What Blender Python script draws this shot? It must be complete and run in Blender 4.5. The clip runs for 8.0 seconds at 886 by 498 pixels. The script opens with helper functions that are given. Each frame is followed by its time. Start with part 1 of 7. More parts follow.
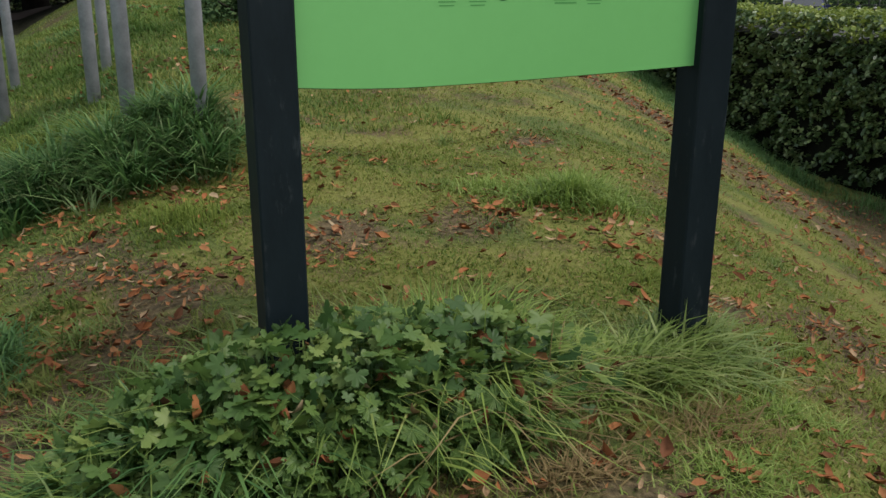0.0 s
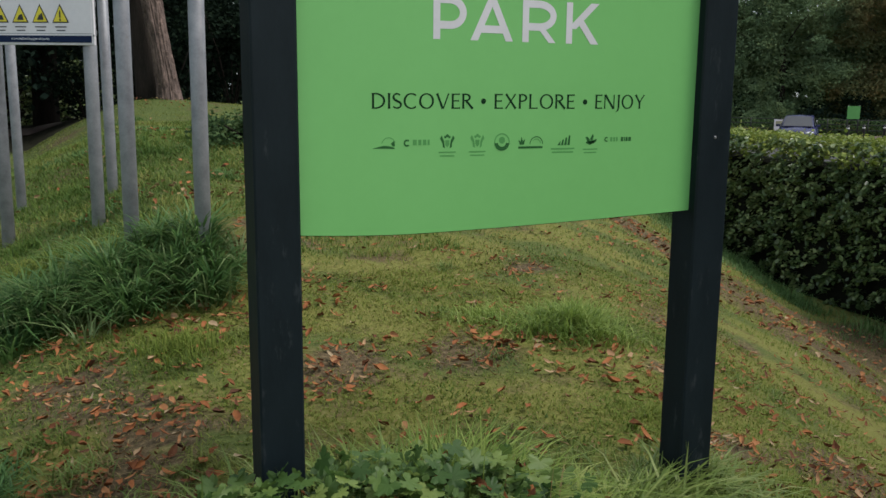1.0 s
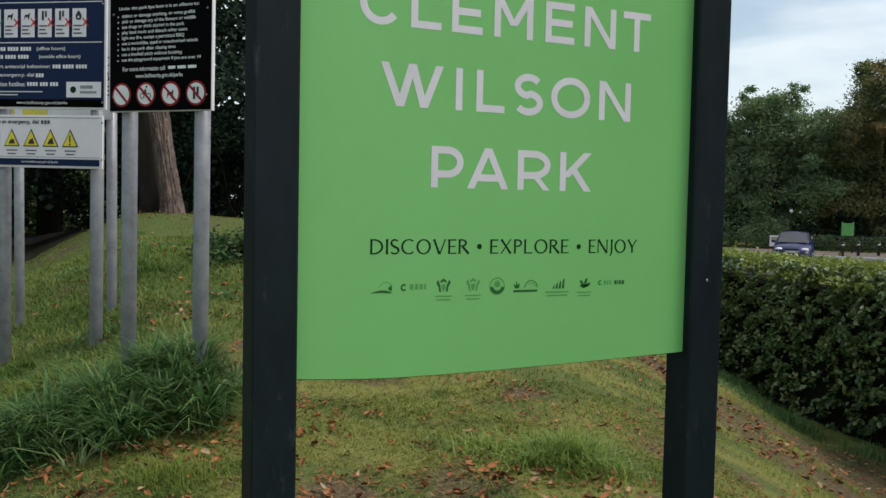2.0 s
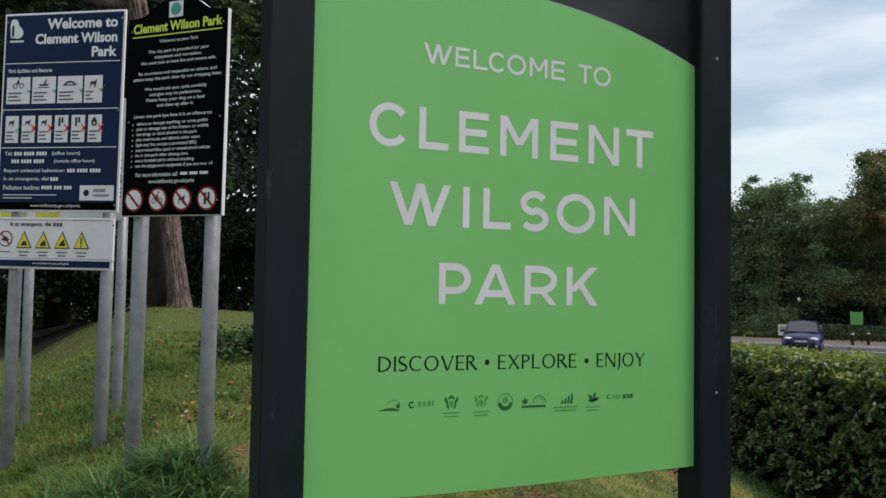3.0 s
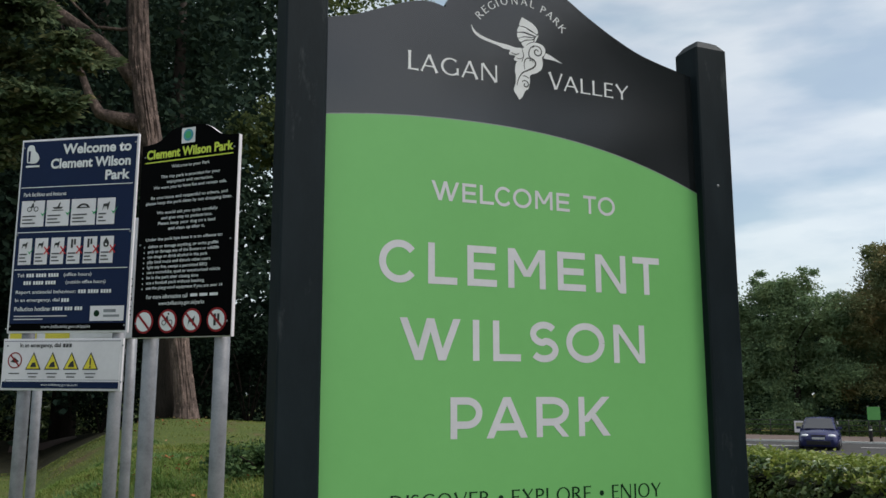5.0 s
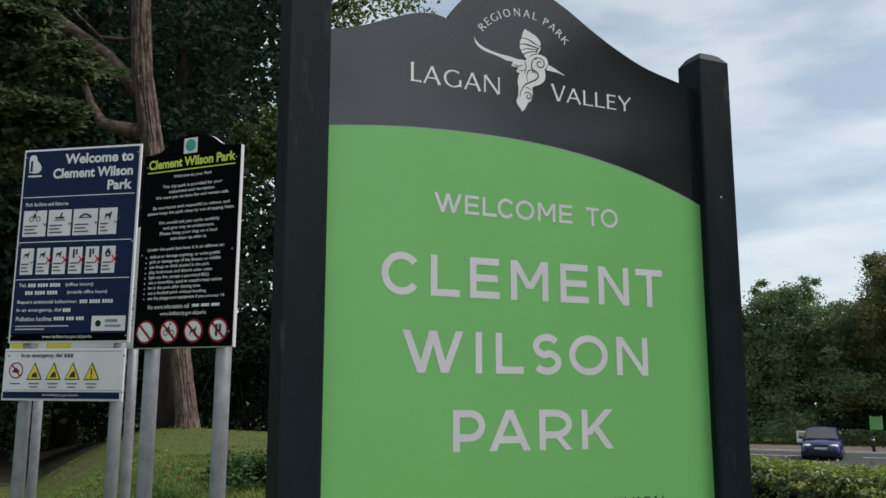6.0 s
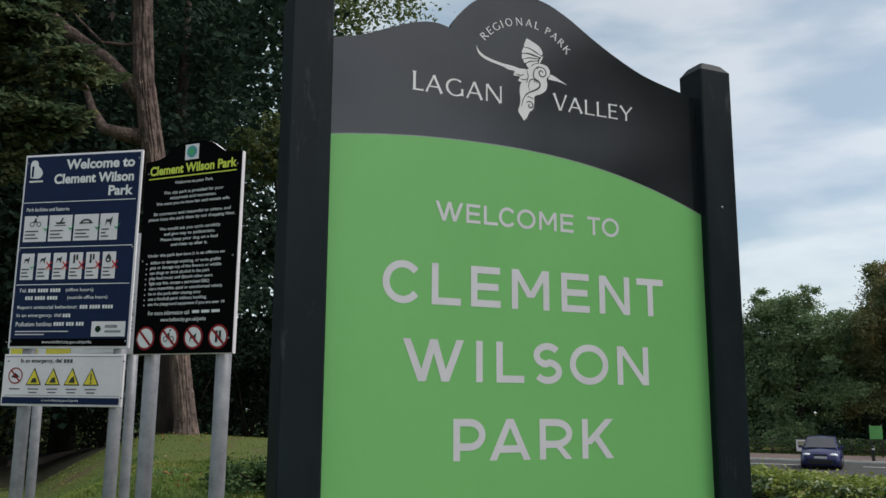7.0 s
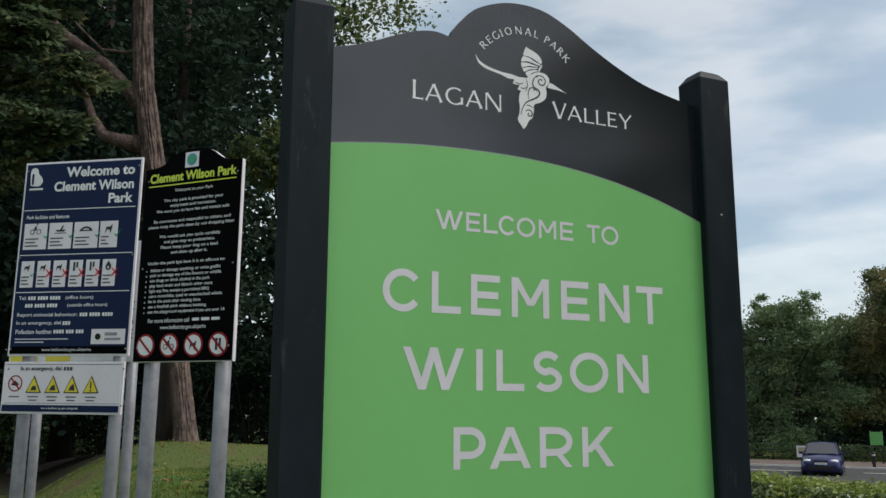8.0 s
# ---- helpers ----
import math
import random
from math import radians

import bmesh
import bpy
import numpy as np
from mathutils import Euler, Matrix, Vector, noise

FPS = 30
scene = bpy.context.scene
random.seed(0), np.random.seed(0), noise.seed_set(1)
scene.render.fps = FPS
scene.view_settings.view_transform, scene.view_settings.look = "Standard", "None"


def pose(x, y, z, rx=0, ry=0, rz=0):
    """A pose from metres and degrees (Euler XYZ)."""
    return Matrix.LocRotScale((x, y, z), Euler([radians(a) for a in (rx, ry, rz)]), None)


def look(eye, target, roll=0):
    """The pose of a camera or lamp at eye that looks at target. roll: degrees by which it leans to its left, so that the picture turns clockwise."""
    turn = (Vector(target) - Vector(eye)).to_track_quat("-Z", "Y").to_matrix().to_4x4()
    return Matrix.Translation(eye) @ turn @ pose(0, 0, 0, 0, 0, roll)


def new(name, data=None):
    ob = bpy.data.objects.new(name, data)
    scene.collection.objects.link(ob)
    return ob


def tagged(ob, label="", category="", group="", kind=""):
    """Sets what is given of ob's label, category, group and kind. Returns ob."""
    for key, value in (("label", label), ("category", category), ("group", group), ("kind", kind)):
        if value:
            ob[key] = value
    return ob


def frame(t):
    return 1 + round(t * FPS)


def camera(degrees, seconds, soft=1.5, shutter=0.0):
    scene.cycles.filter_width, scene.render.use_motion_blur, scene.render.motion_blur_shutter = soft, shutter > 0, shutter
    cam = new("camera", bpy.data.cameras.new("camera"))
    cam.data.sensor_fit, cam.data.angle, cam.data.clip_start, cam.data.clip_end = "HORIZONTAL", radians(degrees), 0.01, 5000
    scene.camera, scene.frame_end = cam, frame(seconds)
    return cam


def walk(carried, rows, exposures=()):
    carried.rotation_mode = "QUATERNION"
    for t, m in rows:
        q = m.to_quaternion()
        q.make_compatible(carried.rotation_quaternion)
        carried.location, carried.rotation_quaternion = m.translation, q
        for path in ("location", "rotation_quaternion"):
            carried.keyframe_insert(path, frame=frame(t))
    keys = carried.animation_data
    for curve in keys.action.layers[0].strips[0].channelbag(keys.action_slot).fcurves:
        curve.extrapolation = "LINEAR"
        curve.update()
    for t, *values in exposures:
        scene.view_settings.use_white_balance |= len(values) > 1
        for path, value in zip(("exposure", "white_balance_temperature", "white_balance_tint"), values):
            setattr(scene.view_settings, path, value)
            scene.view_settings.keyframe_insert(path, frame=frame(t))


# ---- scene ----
# camera and walk
cam = camera(53.06, 8.0)
PATH = [
    (0, -0.4549, -1.8133, 1.0925, 72.791, -0.068, -24.518),
    (0.5, -0.4533, -1.8084, 1.1283, 76.272, -0.335, -24.445),
    (1, -0.4533, -1.8068, 1.1682, 79.951, -0.493, -24.491),
    (1.5, -0.4540, -1.8150, 1.2084, 83.602, -0.894, -24.581),
    (3, -0.4664, -1.8363, 1.3074, 92.793, -0.962, -24.121),
    (3.5, -0.4712, -1.8403, 1.3310, 94.811, -0.517, -23.788),
    (4, -0.4759, -1.8484, 1.3494, 96.473, -0.268, -23.738),
    (4.5, -0.4800, -1.8524, 1.3664, 97.836, -0.136, -23.572),
    (5, -0.4823, -1.8565, 1.3836, 99.216, 0.076, -23.553),
    (6.5, -0.4845, -1.8509, 1.3927, 99.940, -0.135, -23.448),
    (7, -0.4865, -1.8523, 1.3956, 100.224, -0.287, -23.524),
    (7.5, -0.4877, -1.8549, 1.3972, 100.377, -0.143, -23.516),
    (8, -0.4887, -1.8561, 1.3998, 100.626, -0.208, -23.530),
]
walk(cam, [(t, pose(x, y, z, rx, ry, rz)) for t, x, y, z, rx, ry, rz in PATH],
     exposures=((0.0, 0.32), (1.5, 0.27), (3.5, 0.2), (5.0, 0.14), (8.0, 0.06)))

# world, sun
SUN_ELEVATION, SUN_AZIMUTH = radians(54), radians(125)
world = bpy.data.worlds.new("world")
scene.world = world
world.use_nodes = True
wn = world.node_tree
wn.nodes.clear()
w_out = wn.nodes.new("ShaderNodeOutputWorld")
w_bg = wn.nodes.new("ShaderNodeBackground")
w_sky = wn.nodes.new("ShaderNodeTexSky")
w_sky.sky_type, w_sky.sun_disc = "NISHITA", False
w_sky.sun_elevation, w_sky.sun_rotation = SUN_ELEVATION, SUN_AZIMUTH
w_sky.air_density, w_sky.dust_density = 1.0, 2.0
w_co = wn.nodes.new("ShaderNodeTexCoord")
w_map = wn.nodes.new("ShaderNodeMapping")
w_map.inputs["Scale"].default_value = (1.0, 1.0, 3.4)
w_noise = wn.nodes.new("ShaderNodeTexNoise")
w_noise.inputs["Scale"].default_value = 2.2
w_noise.inputs["Detail"].default_value = 7.0
w_noise.inputs["Roughness"].default_value = 0.52
w_ramp = wn.nodes.new("ShaderNodeValToRGB")
w_ramp.color_ramp.elements[0].position, w_ramp.color_ramp.elements[0].color = 0.30, (0.45, 0.45, 0.45, 1)
w_ramp.color_ramp.elements[1].position, w_ramp.color_ramp.elements[1].color = 0.62, (0.97, 0.97, 0.97, 1)
w_noise2 = wn.nodes.new("ShaderNodeTexNoise")
w_noise2.inputs["Scale"].default_value = 4.6
w_noise2.inputs["Detail"].default_value = 6.0
w_grey = wn.nodes.new("ShaderNodeValToRGB")
w_grey.color_ramp.elements[0].position, w_grey.color_ramp.elements[0].color = 0.40, (3.85, 5.0, 5.65, 1)
w_grey.color_ramp.elements[1].position, w_grey.color_ramp.elements[1].color = 0.58, (6.3, 7.0, 7.2, 1)
w_mix = wn.nodes.new("ShaderNodeMixRGB")
# the thin cloud is brighter and warmer round the veiled sun
w_dot = wn.nodes.new("ShaderNodeVectorMath")
w_dot.operation = "DOT_PRODUCT"
w_dot.inputs[1].default_value = (math.sin(SUN_AZIMUTH) * math.cos(SUN_ELEVATION), math.cos(SUN_AZIMUTH) * math.cos(SUN_ELEVATION), math.sin(SUN_ELEVATION))
w_glow = wn.nodes.new("ShaderNodeMapRange")
w_glow.inputs["From Min"].default_value, w_glow.inputs["From Max"].default_value = 0.1, 0.95
w_warm = wn.nodes.new("ShaderNodeMixRGB")
w_warm.inputs["Color1"].default_value, w_warm.inputs["Color2"].default_value = (1, 1, 1, 1), (1.52, 1.34, 1.29, 1)
w_times = wn.nodes.new("ShaderNodeMixRGB")
w_times.blend_type = "MULTIPLY"
w_times.inputs["Fac"].default_value = 1.0
wn.links.new(w_co.outputs["Generated"], w_map.inputs["Vector"])
wn.links.new(w_map.outputs[0], w_noise.inputs["Vector"])
wn.links.new(w_map.outputs[0], w_noise2.inputs["Vector"])
wn.links.new(w_noise.outputs["Fac"], w_ramp.inputs["Fac"])
wn.links.new(w_noise2.outputs["Fac"], w_grey.inputs["Fac"])
wn.links.new(w_ramp.outputs["Color"], w_mix.inputs["Fac"])
wn.links.new(w_sky.outputs["Color"], w_mix.inputs["Color1"])
wn.links.new(w_grey.outputs["Color"], w_mix.inputs["Color2"])
wn.links.new(w_co.outputs["Generated"], w_dot.inputs[0])
wn.links.new(w_dot.outputs["Value"], w_glow.inputs["Value"])
wn.links.new(w_glow.outputs[0], w_warm.inputs["Fac"])
wn.links.new(w_mix.outputs["Color"], w_times.inputs["Color1"])
wn.links.new(w_warm.outputs["Color"], w_times.inputs["Color2"])
w_axes = wn.nodes.new("ShaderNodeSeparateXYZ")
wn.links.new(w_co.outputs["Generated"], w_axes.inputs[0])
w_high = wn.nodes.new("ShaderNodeMapRange")
w_high.inputs["From Min"].default_value, w_high.inputs["From Max"].default_value = 0.12, 0.6
w_high.inputs["To Min"].default_value, w_high.inputs["To Max"].default_value = 1.05, 0.85
wn.links.new(w_axes.outputs["Z"], w_high.inputs["Value"])
w_fade = wn.nodes.new("ShaderNodeVectorMath")
w_fade.operation = "SCALE"
wn.links.new(w_times.outputs["Color"], w_fade.inputs[0])
wn.links.new(w_high.outputs[0], w_fade.inputs["Scale"])
wn.links.new(w_fade.outputs[0], w_bg.inputs["Color"])
wn.links.new(w_bg.outputs[0], w_out.inputs["Surface"])
w_bg.inputs["Strength"].default_value = 0.12

sun = new("sun", bpy.data.lights.new("sun", "SUN"))
sun.data.energy, sun.data.angle, sun.data.color = 2.5, radians(25), (1.0, 0.965, 0.915)
# from behind the camera's right shoulder
SUN_WAY = Vector((math.sin(SUN_AZIMUTH) * math.cos(SUN_ELEVATION), math.cos(SUN_AZIMUTH) * math.cos(SUN_ELEVATION), math.sin(SUN_ELEVATION)))
sun.matrix_world = look(SUN_WAY * 50, (0, 0, 0))

# ---- small tools ----
rng = np.random.default_rng(7)


def part(name, bm, material, parent=None, label="", smooth=False):
    me = bpy.data.meshes.new(name)
    bm.to_mesh(me)
    bm.free()
    return dressed(name, me, material, parent, label, smooth)


def dressed(name, me, material, parent=None, label="", smooth=False):
    for m in material if isinstance(material, (list, tuple)) else [material]:
        if m:
            me.materials.append(m)
    if smooth:
        me.polygons.foreach_set("use_smooth", [True] * len(me.polygons))
    ob = new(name, me)
    if parent:
        ob.parent = parent
    return tagged(ob, label)


def thing(name, place, turn, label, category, group="", kind=""):
    ob = new(name)
    ob.empty_display_size = 0.1
    ob.matrix_basis = pose(*place, 0, 0, turn)
    return tagged(ob, label, category, group, kind)


def raw(name, verts, faces):
    me = bpy.data.meshes.new(name)
    me.from_pydata([tuple(v) for v in verts], [], faces)
    me.update()
    return me


def fast_mesh(name, verts, loops, sizes):
    """A mesh from numpy arrays: verts n x 3, all corners one after the other, corners per face."""
    me = bpy.data.meshes.new(name)
    me.vertices.add(len(verts))
    me.vertices.foreach_set("co", np.asarray(verts, dtype=np.float32).ravel())
    me.loops.add(len(loops))
    me.loops.foreach_set("vertex_index", np.asarray(loops, dtype=np.int32))
    me.polygons.add(len(sizes))
    starts = np.concatenate([[0], np.cumsum(sizes)[:-1]])
    me.polygons.foreach_set("loop_start", starts.astype(np.int32))
    me.update(calc_edges=True)
    return me


def repeat_mesh(name, template, faces, spots, turns, sizes):
    """Many copies of a small template in one mesh. turns: n x 3 x 3."""
    template = np.asarray(template, dtype=float)
    n, k = len(spots), len(template)
    sizes = np.asarray(sizes, dtype=float).reshape(n, -1)
    local = template[None, :, :] * sizes[:, None, :]
    verts = np.einsum("nij,nkj->nki", turns, local) + np.asarray(spots)[:, None, :]
    flat = np.concatenate([np.array(f) for f in faces])
    loops = (flat[None, :] + (np.arange(n) * k)[:, None]).ravel()
    counts = np.tile(np.array([len(f) for f in faces]), n)
    return fast_mesh(name, verts.reshape(-1, 3), loops, counts)


def turns_of(rx, ry, rz):
    cx, sx, cy, sy, cz, sz = np.cos(rx), np.sin(rx), np.cos(ry), np.sin(ry), np.cos(rz), np.sin(rz)
    m = np.empty((len(rx), 3, 3))
    m[:, 0] = np.stack([cz * cy, cz * sy * sx - sz * cx, cz * sy * cx + sz * sx], 1)
    m[:, 1] = np.stack([sz * cy, sz * sy * sx + cz * cx, sz * sy * cx - cz * sx], 1)
    m[:, 2] = np.stack([-sy, cy * sx, cy * cx], 1)
    return m


def random_turns(n, tip=0.6):
    return turns_of(rng.normal(0, tip, n), rng.normal(0, tip, n), rng.uniform(0, 6.283, n))


def blades_mesh(name, base, height, width, heading, lean):
    """Bent grass blades of three segments."""
    n = len(base)
    way = np.stack([np.cos(heading), np.sin(heading), np.zeros(n)], 1)
    side = np.stack([-np.sin(heading), np.cos(heading), np.zeros(n)], 1)
    rows = []
    for s, thin in ((0.0, 1.0), (0.4, 0.85), (0.75, 0.55)):
        mid = base + way * (height * lean * s ** 1.8)[:, None]
        mid[:, 2] += height * (s - 0.35 * lean * s * s)
        rows += [mid - side * (width * thin / 2)[:, None], mid + side * (width * thin / 2)[:, None]]
    tip = base + way * (height * lean)[:, None]
    tip[:, 2] += height * (1 - 0.42 * lean)
    rows.append(tip)
    verts = np.stack(rows, 1).reshape(-1, 3)
    flat = np.array([0, 1, 3, 2, 2, 3, 5, 4, 4, 5, 6])
    loops = (flat[None, :] + (np.arange(n) * 7)[:, None]).ravel()
    return fast_mesh(name, verts, loops, np.tile([4, 4, 3], n))


def box(bm, x0, x1, y0, y1, z0, z1, bevel=0.0):
    out = bmesh.ops.create_cube(bm, size=1)
    vs = out["verts"]
    for v in vs:
        v.co = ((x0 + x1) / 2 + v.co.x * (x1 - x0), (y0 + y1) / 2 + v.co.y * (y1 - y0), (z0 + z1) / 2 + v.co.z * (z1 - z0))
    if bevel:
        es = list({e for v in vs for e in v.link_edges})
        bmesh.ops.bevel(bm, geom=es, offset=bevel, segments=2, affect="EDGES", profile=0.5)
    return bm


def box_part(name, dims, material, parent=None, label="", bevel=0.0):
    return part(name, box(bmesh.new(), *dims, bevel=bevel), material, parent, label)


def tube_data(points, radii, seg=10, rough=0.0):
    pts = [Vector(p) for p in points]
    verts, faces = [], []
    for i, p in enumerate(pts):
        d = (pts[min(i + 1, len(pts) - 1)] - pts[max(i - 1, 0)]).normalized()
        a = d.orthogonal().normalized() if i == 0 else (a - d * a.dot(d)).normalized()
        b = d.cross(a)
        for k in range(seg):
            w = 2 * math.pi * k / seg
            r = radii[i] * (1 + rough * noise.noise(Vector((math.cos(w) * 2, math.sin(w) * 2, i * 0.7)) + p * 0.3))
            verts.append(p + a * (r * math.cos(w)) + b * (r * math.sin(w)))
    for i in range(len(pts) - 1):
        for k in range(seg):
            faces.append((i * seg + k, i * seg + (k + 1) % seg, (i + 1) * seg + (k + 1) % seg, (i + 1) * seg + k))
    faces.append(tuple(range(seg))[::-1])
    faces.append(tuple((len(pts) - 1) * seg + k for k in range(seg)))
    return verts, faces


def tubes_part(name, runs, material, parent=None, label="", seg=10, rough=0.0):
    verts, faces = [], []
    for points, radii in runs:
        v, f = tube_data(points, radii, seg, rough)
        faces += [tuple(i + len(verts) for i in q) for q in f]
        verts += v
    return dressed(name, raw(name, verts, faces), material, parent, label, True)


def smooth_line(points, steps=8):
    """A Catmull-Rom line through a few points."""
    p = [Vector(q) for q in points]
    out = []
    for i in range(len(p) - 1):
        a, b, c, d = p[max(i - 1, 0)], p[i], p[i + 1], p[min(i + 2, len(p) - 1)]
        for k in range(steps):
            s = k / steps
            out.append(0.5 * (2 * b + (c - a) * s + (2 * a - 5 * b + 4 * c - d) * s * s + (3 * b - a - 3 * c + d) * s ** 3))
    return out + [p[-1]]


def plate(name, outline, y_front, y_back, material, parent, label="", bevel=0.0):
    """A flat plate in the x-z plane from an outline of (x, z)."""
    bm = bmesh.new()
    f = bm.faces.new([bm.verts.new((x, y_back, z)) for x, z in outline])
    ext = bmesh.ops.extrude_face_region(bm, geom=[f])
    for v in ext["geom"]:
        if isinstance(v, bmesh.types.BMVert):
            v.co.y = y_front
    bmesh.ops.recalc_face_normals(bm, faces=bm.faces)
    if bevel:
        rim = [e for e in bm.edges if all(abs(v.co.y - y_front) < 1e-6 for v in e.verts)]
        bmesh.ops.bevel(bm, geom=rim, offset=bevel, segments=1, affect="EDGES")
    return part(name, bm, material, parent, label)


def lettering(name, words, x0, x1, z0, z1, y, material, parent, spread=1.0, heavy=0.0, turn=None):
    """Words as a thin raised mesh that fills the box x0..x1, z0..z1 in the x-z plane, facing -y."""
    cu = bpy.data.curves.new("words", "FONT")
    cu.body, cu.extrude, cu.space_character, cu.offset = words, 0.0, spread, heavy
    cu.resolution_u = 4
    ob = bpy.data.objects.new("words", cu)
    scene.collection.objects.link(ob)
    me = bpy.data.meshes.new_from_object(ob.evaluated_get(bpy.context.evaluated_depsgraph_get()))
    bpy.data.objects.remove(ob)
    n = len(me.vertices)
    co = np.empty(n * 3)
    me.vertices.foreach_get("co", co)
    co = co.reshape(-1, 3)
    lo, hi = co.min(0), co.max(0)
    u = (co[:, 0] - lo[0]) / max(hi[0] - lo[0], 1e-6)
    v = (co[:, 1] - lo[1]) / max(hi[1] - lo[1], 1e-6)
    out = np.stack([x0 + u * (x1 - x0), np.full(n, y), z0 + v * (z1 - z0)], 1)
    if turn is not None:
        cx, cz, a = turn
        dx, dz = out[:, 0].copy(), out[:, 2].copy()
        out[:, 0] = cx + dx * math.cos(a) + dz * math.sin(a)
        out[:, 2] = cz - dx * math.sin(a) + dz * math.cos(a)
    me.vertices.foreach_set("co", out.ravel())
    me.name = name
    return dressed(name, me, material, parent)


def smoothstep(v, a, b):
    s = np.clip((v - a) / (b - a), 0, 1)
    return s * s * (3 - 2 * s)


def waves(x, y, size, seed=0.0):
    """Cheap smooth roughness between -1 and 1."""
    x, y = np.asarray(x) / size + seed, np.asarray(y) / size - seed * 1.7
    return (np.sin(x * 1.9 + 1.3 * np.sin(y * 1.1 + seed)) + np.sin(y * 2.3 + 1.7 * np.sin(x * 0.9)) + np.sin((x + y) * 3.7 + np.sin(x * 2.9 - y))) / 3


# ---- materials ----
def base_mat(name):
    m = bpy.data.materials.new(name)
    m.use_nodes = True
    nt = m.node_tree
    return m, nt, nt.nodes["Principled BSDF"]


def ramp_node(nt, stops):
    r = nt.nodes.new("ShaderNodeValToRGB")
    el = r.color_ramp.elements
    while len(el) < len(stops):
        el.new(0.5)
    for e, (p, c) in zip(el, stops):
        e.position, e.color = p, (*c, 1)
    return r


def noise_node(nt, scale, detail=4, rough=0.55, stretch=None):
    co = nt.nodes.new("ShaderNodeTexCoord")
    n = nt.nodes.new("ShaderNodeTexNoise")
    n.inputs["Scale"].default_value, n.inputs["Detail"].default_value, n.inputs["Roughness"].default_value = scale, detail, rough
    if stretch:
        mp = nt.nodes.new("ShaderNodeMapping")
        mp.inputs["Scale"].default_value = stretch
        nt.links.new(co.outputs["Object"], mp.inputs["Vector"])
        nt.links.new(mp.outputs[0], n.inputs["Vector"])
    else:
        nt.links.new(co.outputs["Object"], n.inputs["Vector"])
    return n


def add_bump(nt, bsdf, height, strength, distance):
    b = nt.nodes.new("ShaderNodeBump")
    b.inputs["Strength"].default_value, b.inputs["Distance"].default_value = strength, distance
    nt.links.new(height, b.inputs["Height"])
    nt.links.new(b.outputs[0], bsdf.inputs["Normal"])


def surface(name, dark, light, scale=8.0, rough=0.6, metal=0.0, bump=0.2, depth=0.002, fine=90.0, spec=0.5, stretch=None, wear=None, worn=0.62):
    """Two colours mixed by noise at two scales, with fine relief; wear: a third colour in sparse scuffs."""
    m, nt, b = base_mat(name)
    n1, n2 = noise_node(nt, scale, 5, 0.6, stretch), noise_node(nt, fine, 3, 0.6, stretch)
    add = nt.nodes.new("ShaderNodeMath")
    add.operation = "MULTIPLY_ADD"
    nt.links.new(n2.outputs["Fac"], add.inputs[0])
    add.inputs[1].default_value = 0.35
    nt.links.new(n1.outputs["Fac"], add.inputs[2])
    r = ramp_node(nt, [(0.45, dark), (0.9, light)])
    nt.links.new(add.outputs[0], r.inputs["Fac"])
    colour = r.outputs["Color"]
    if wear:
        n3 = noise_node(nt, scale * 1.7, 8, 0.7, stretch)
        mask = ramp_node(nt, [(worn, (0, 0, 0)), (worn + 0.13, (1, 1, 1))])
        nt.links.new(n3.outputs["Fac"], mask.inputs["Fac"])
        mix = nt.nodes.new("ShaderNodeMixRGB")
        nt.links.new(mask.outputs["Color"], mix.inputs["Fac"])
        nt.links.new(colour, mix.inputs["Color1"])
        mix.inputs["Color2"].default_value = (*wear, 1)
        colour = mix.outputs["Color"]
    nt.links.new(colour, b.inputs["Base Color"])
    rr = nt.nodes.new("ShaderNodeMapRange")
    rr.inputs["To Min"].default_value, rr.inputs["To Max"].default_value = rough - 0.08, rough + 0.08
    nt.links.new(n1.outputs["Fac"], rr.inputs["Value"])
    nt.links.new(rr.outputs[0], b.inputs["Roughness"])
    b.inputs["Metallic"].default_value = metal
    b.inputs["Specular IOR Level"].default_value = spec
    if bump:
        add_bump(nt, b, add.outputs[0], bump, depth)
    return m


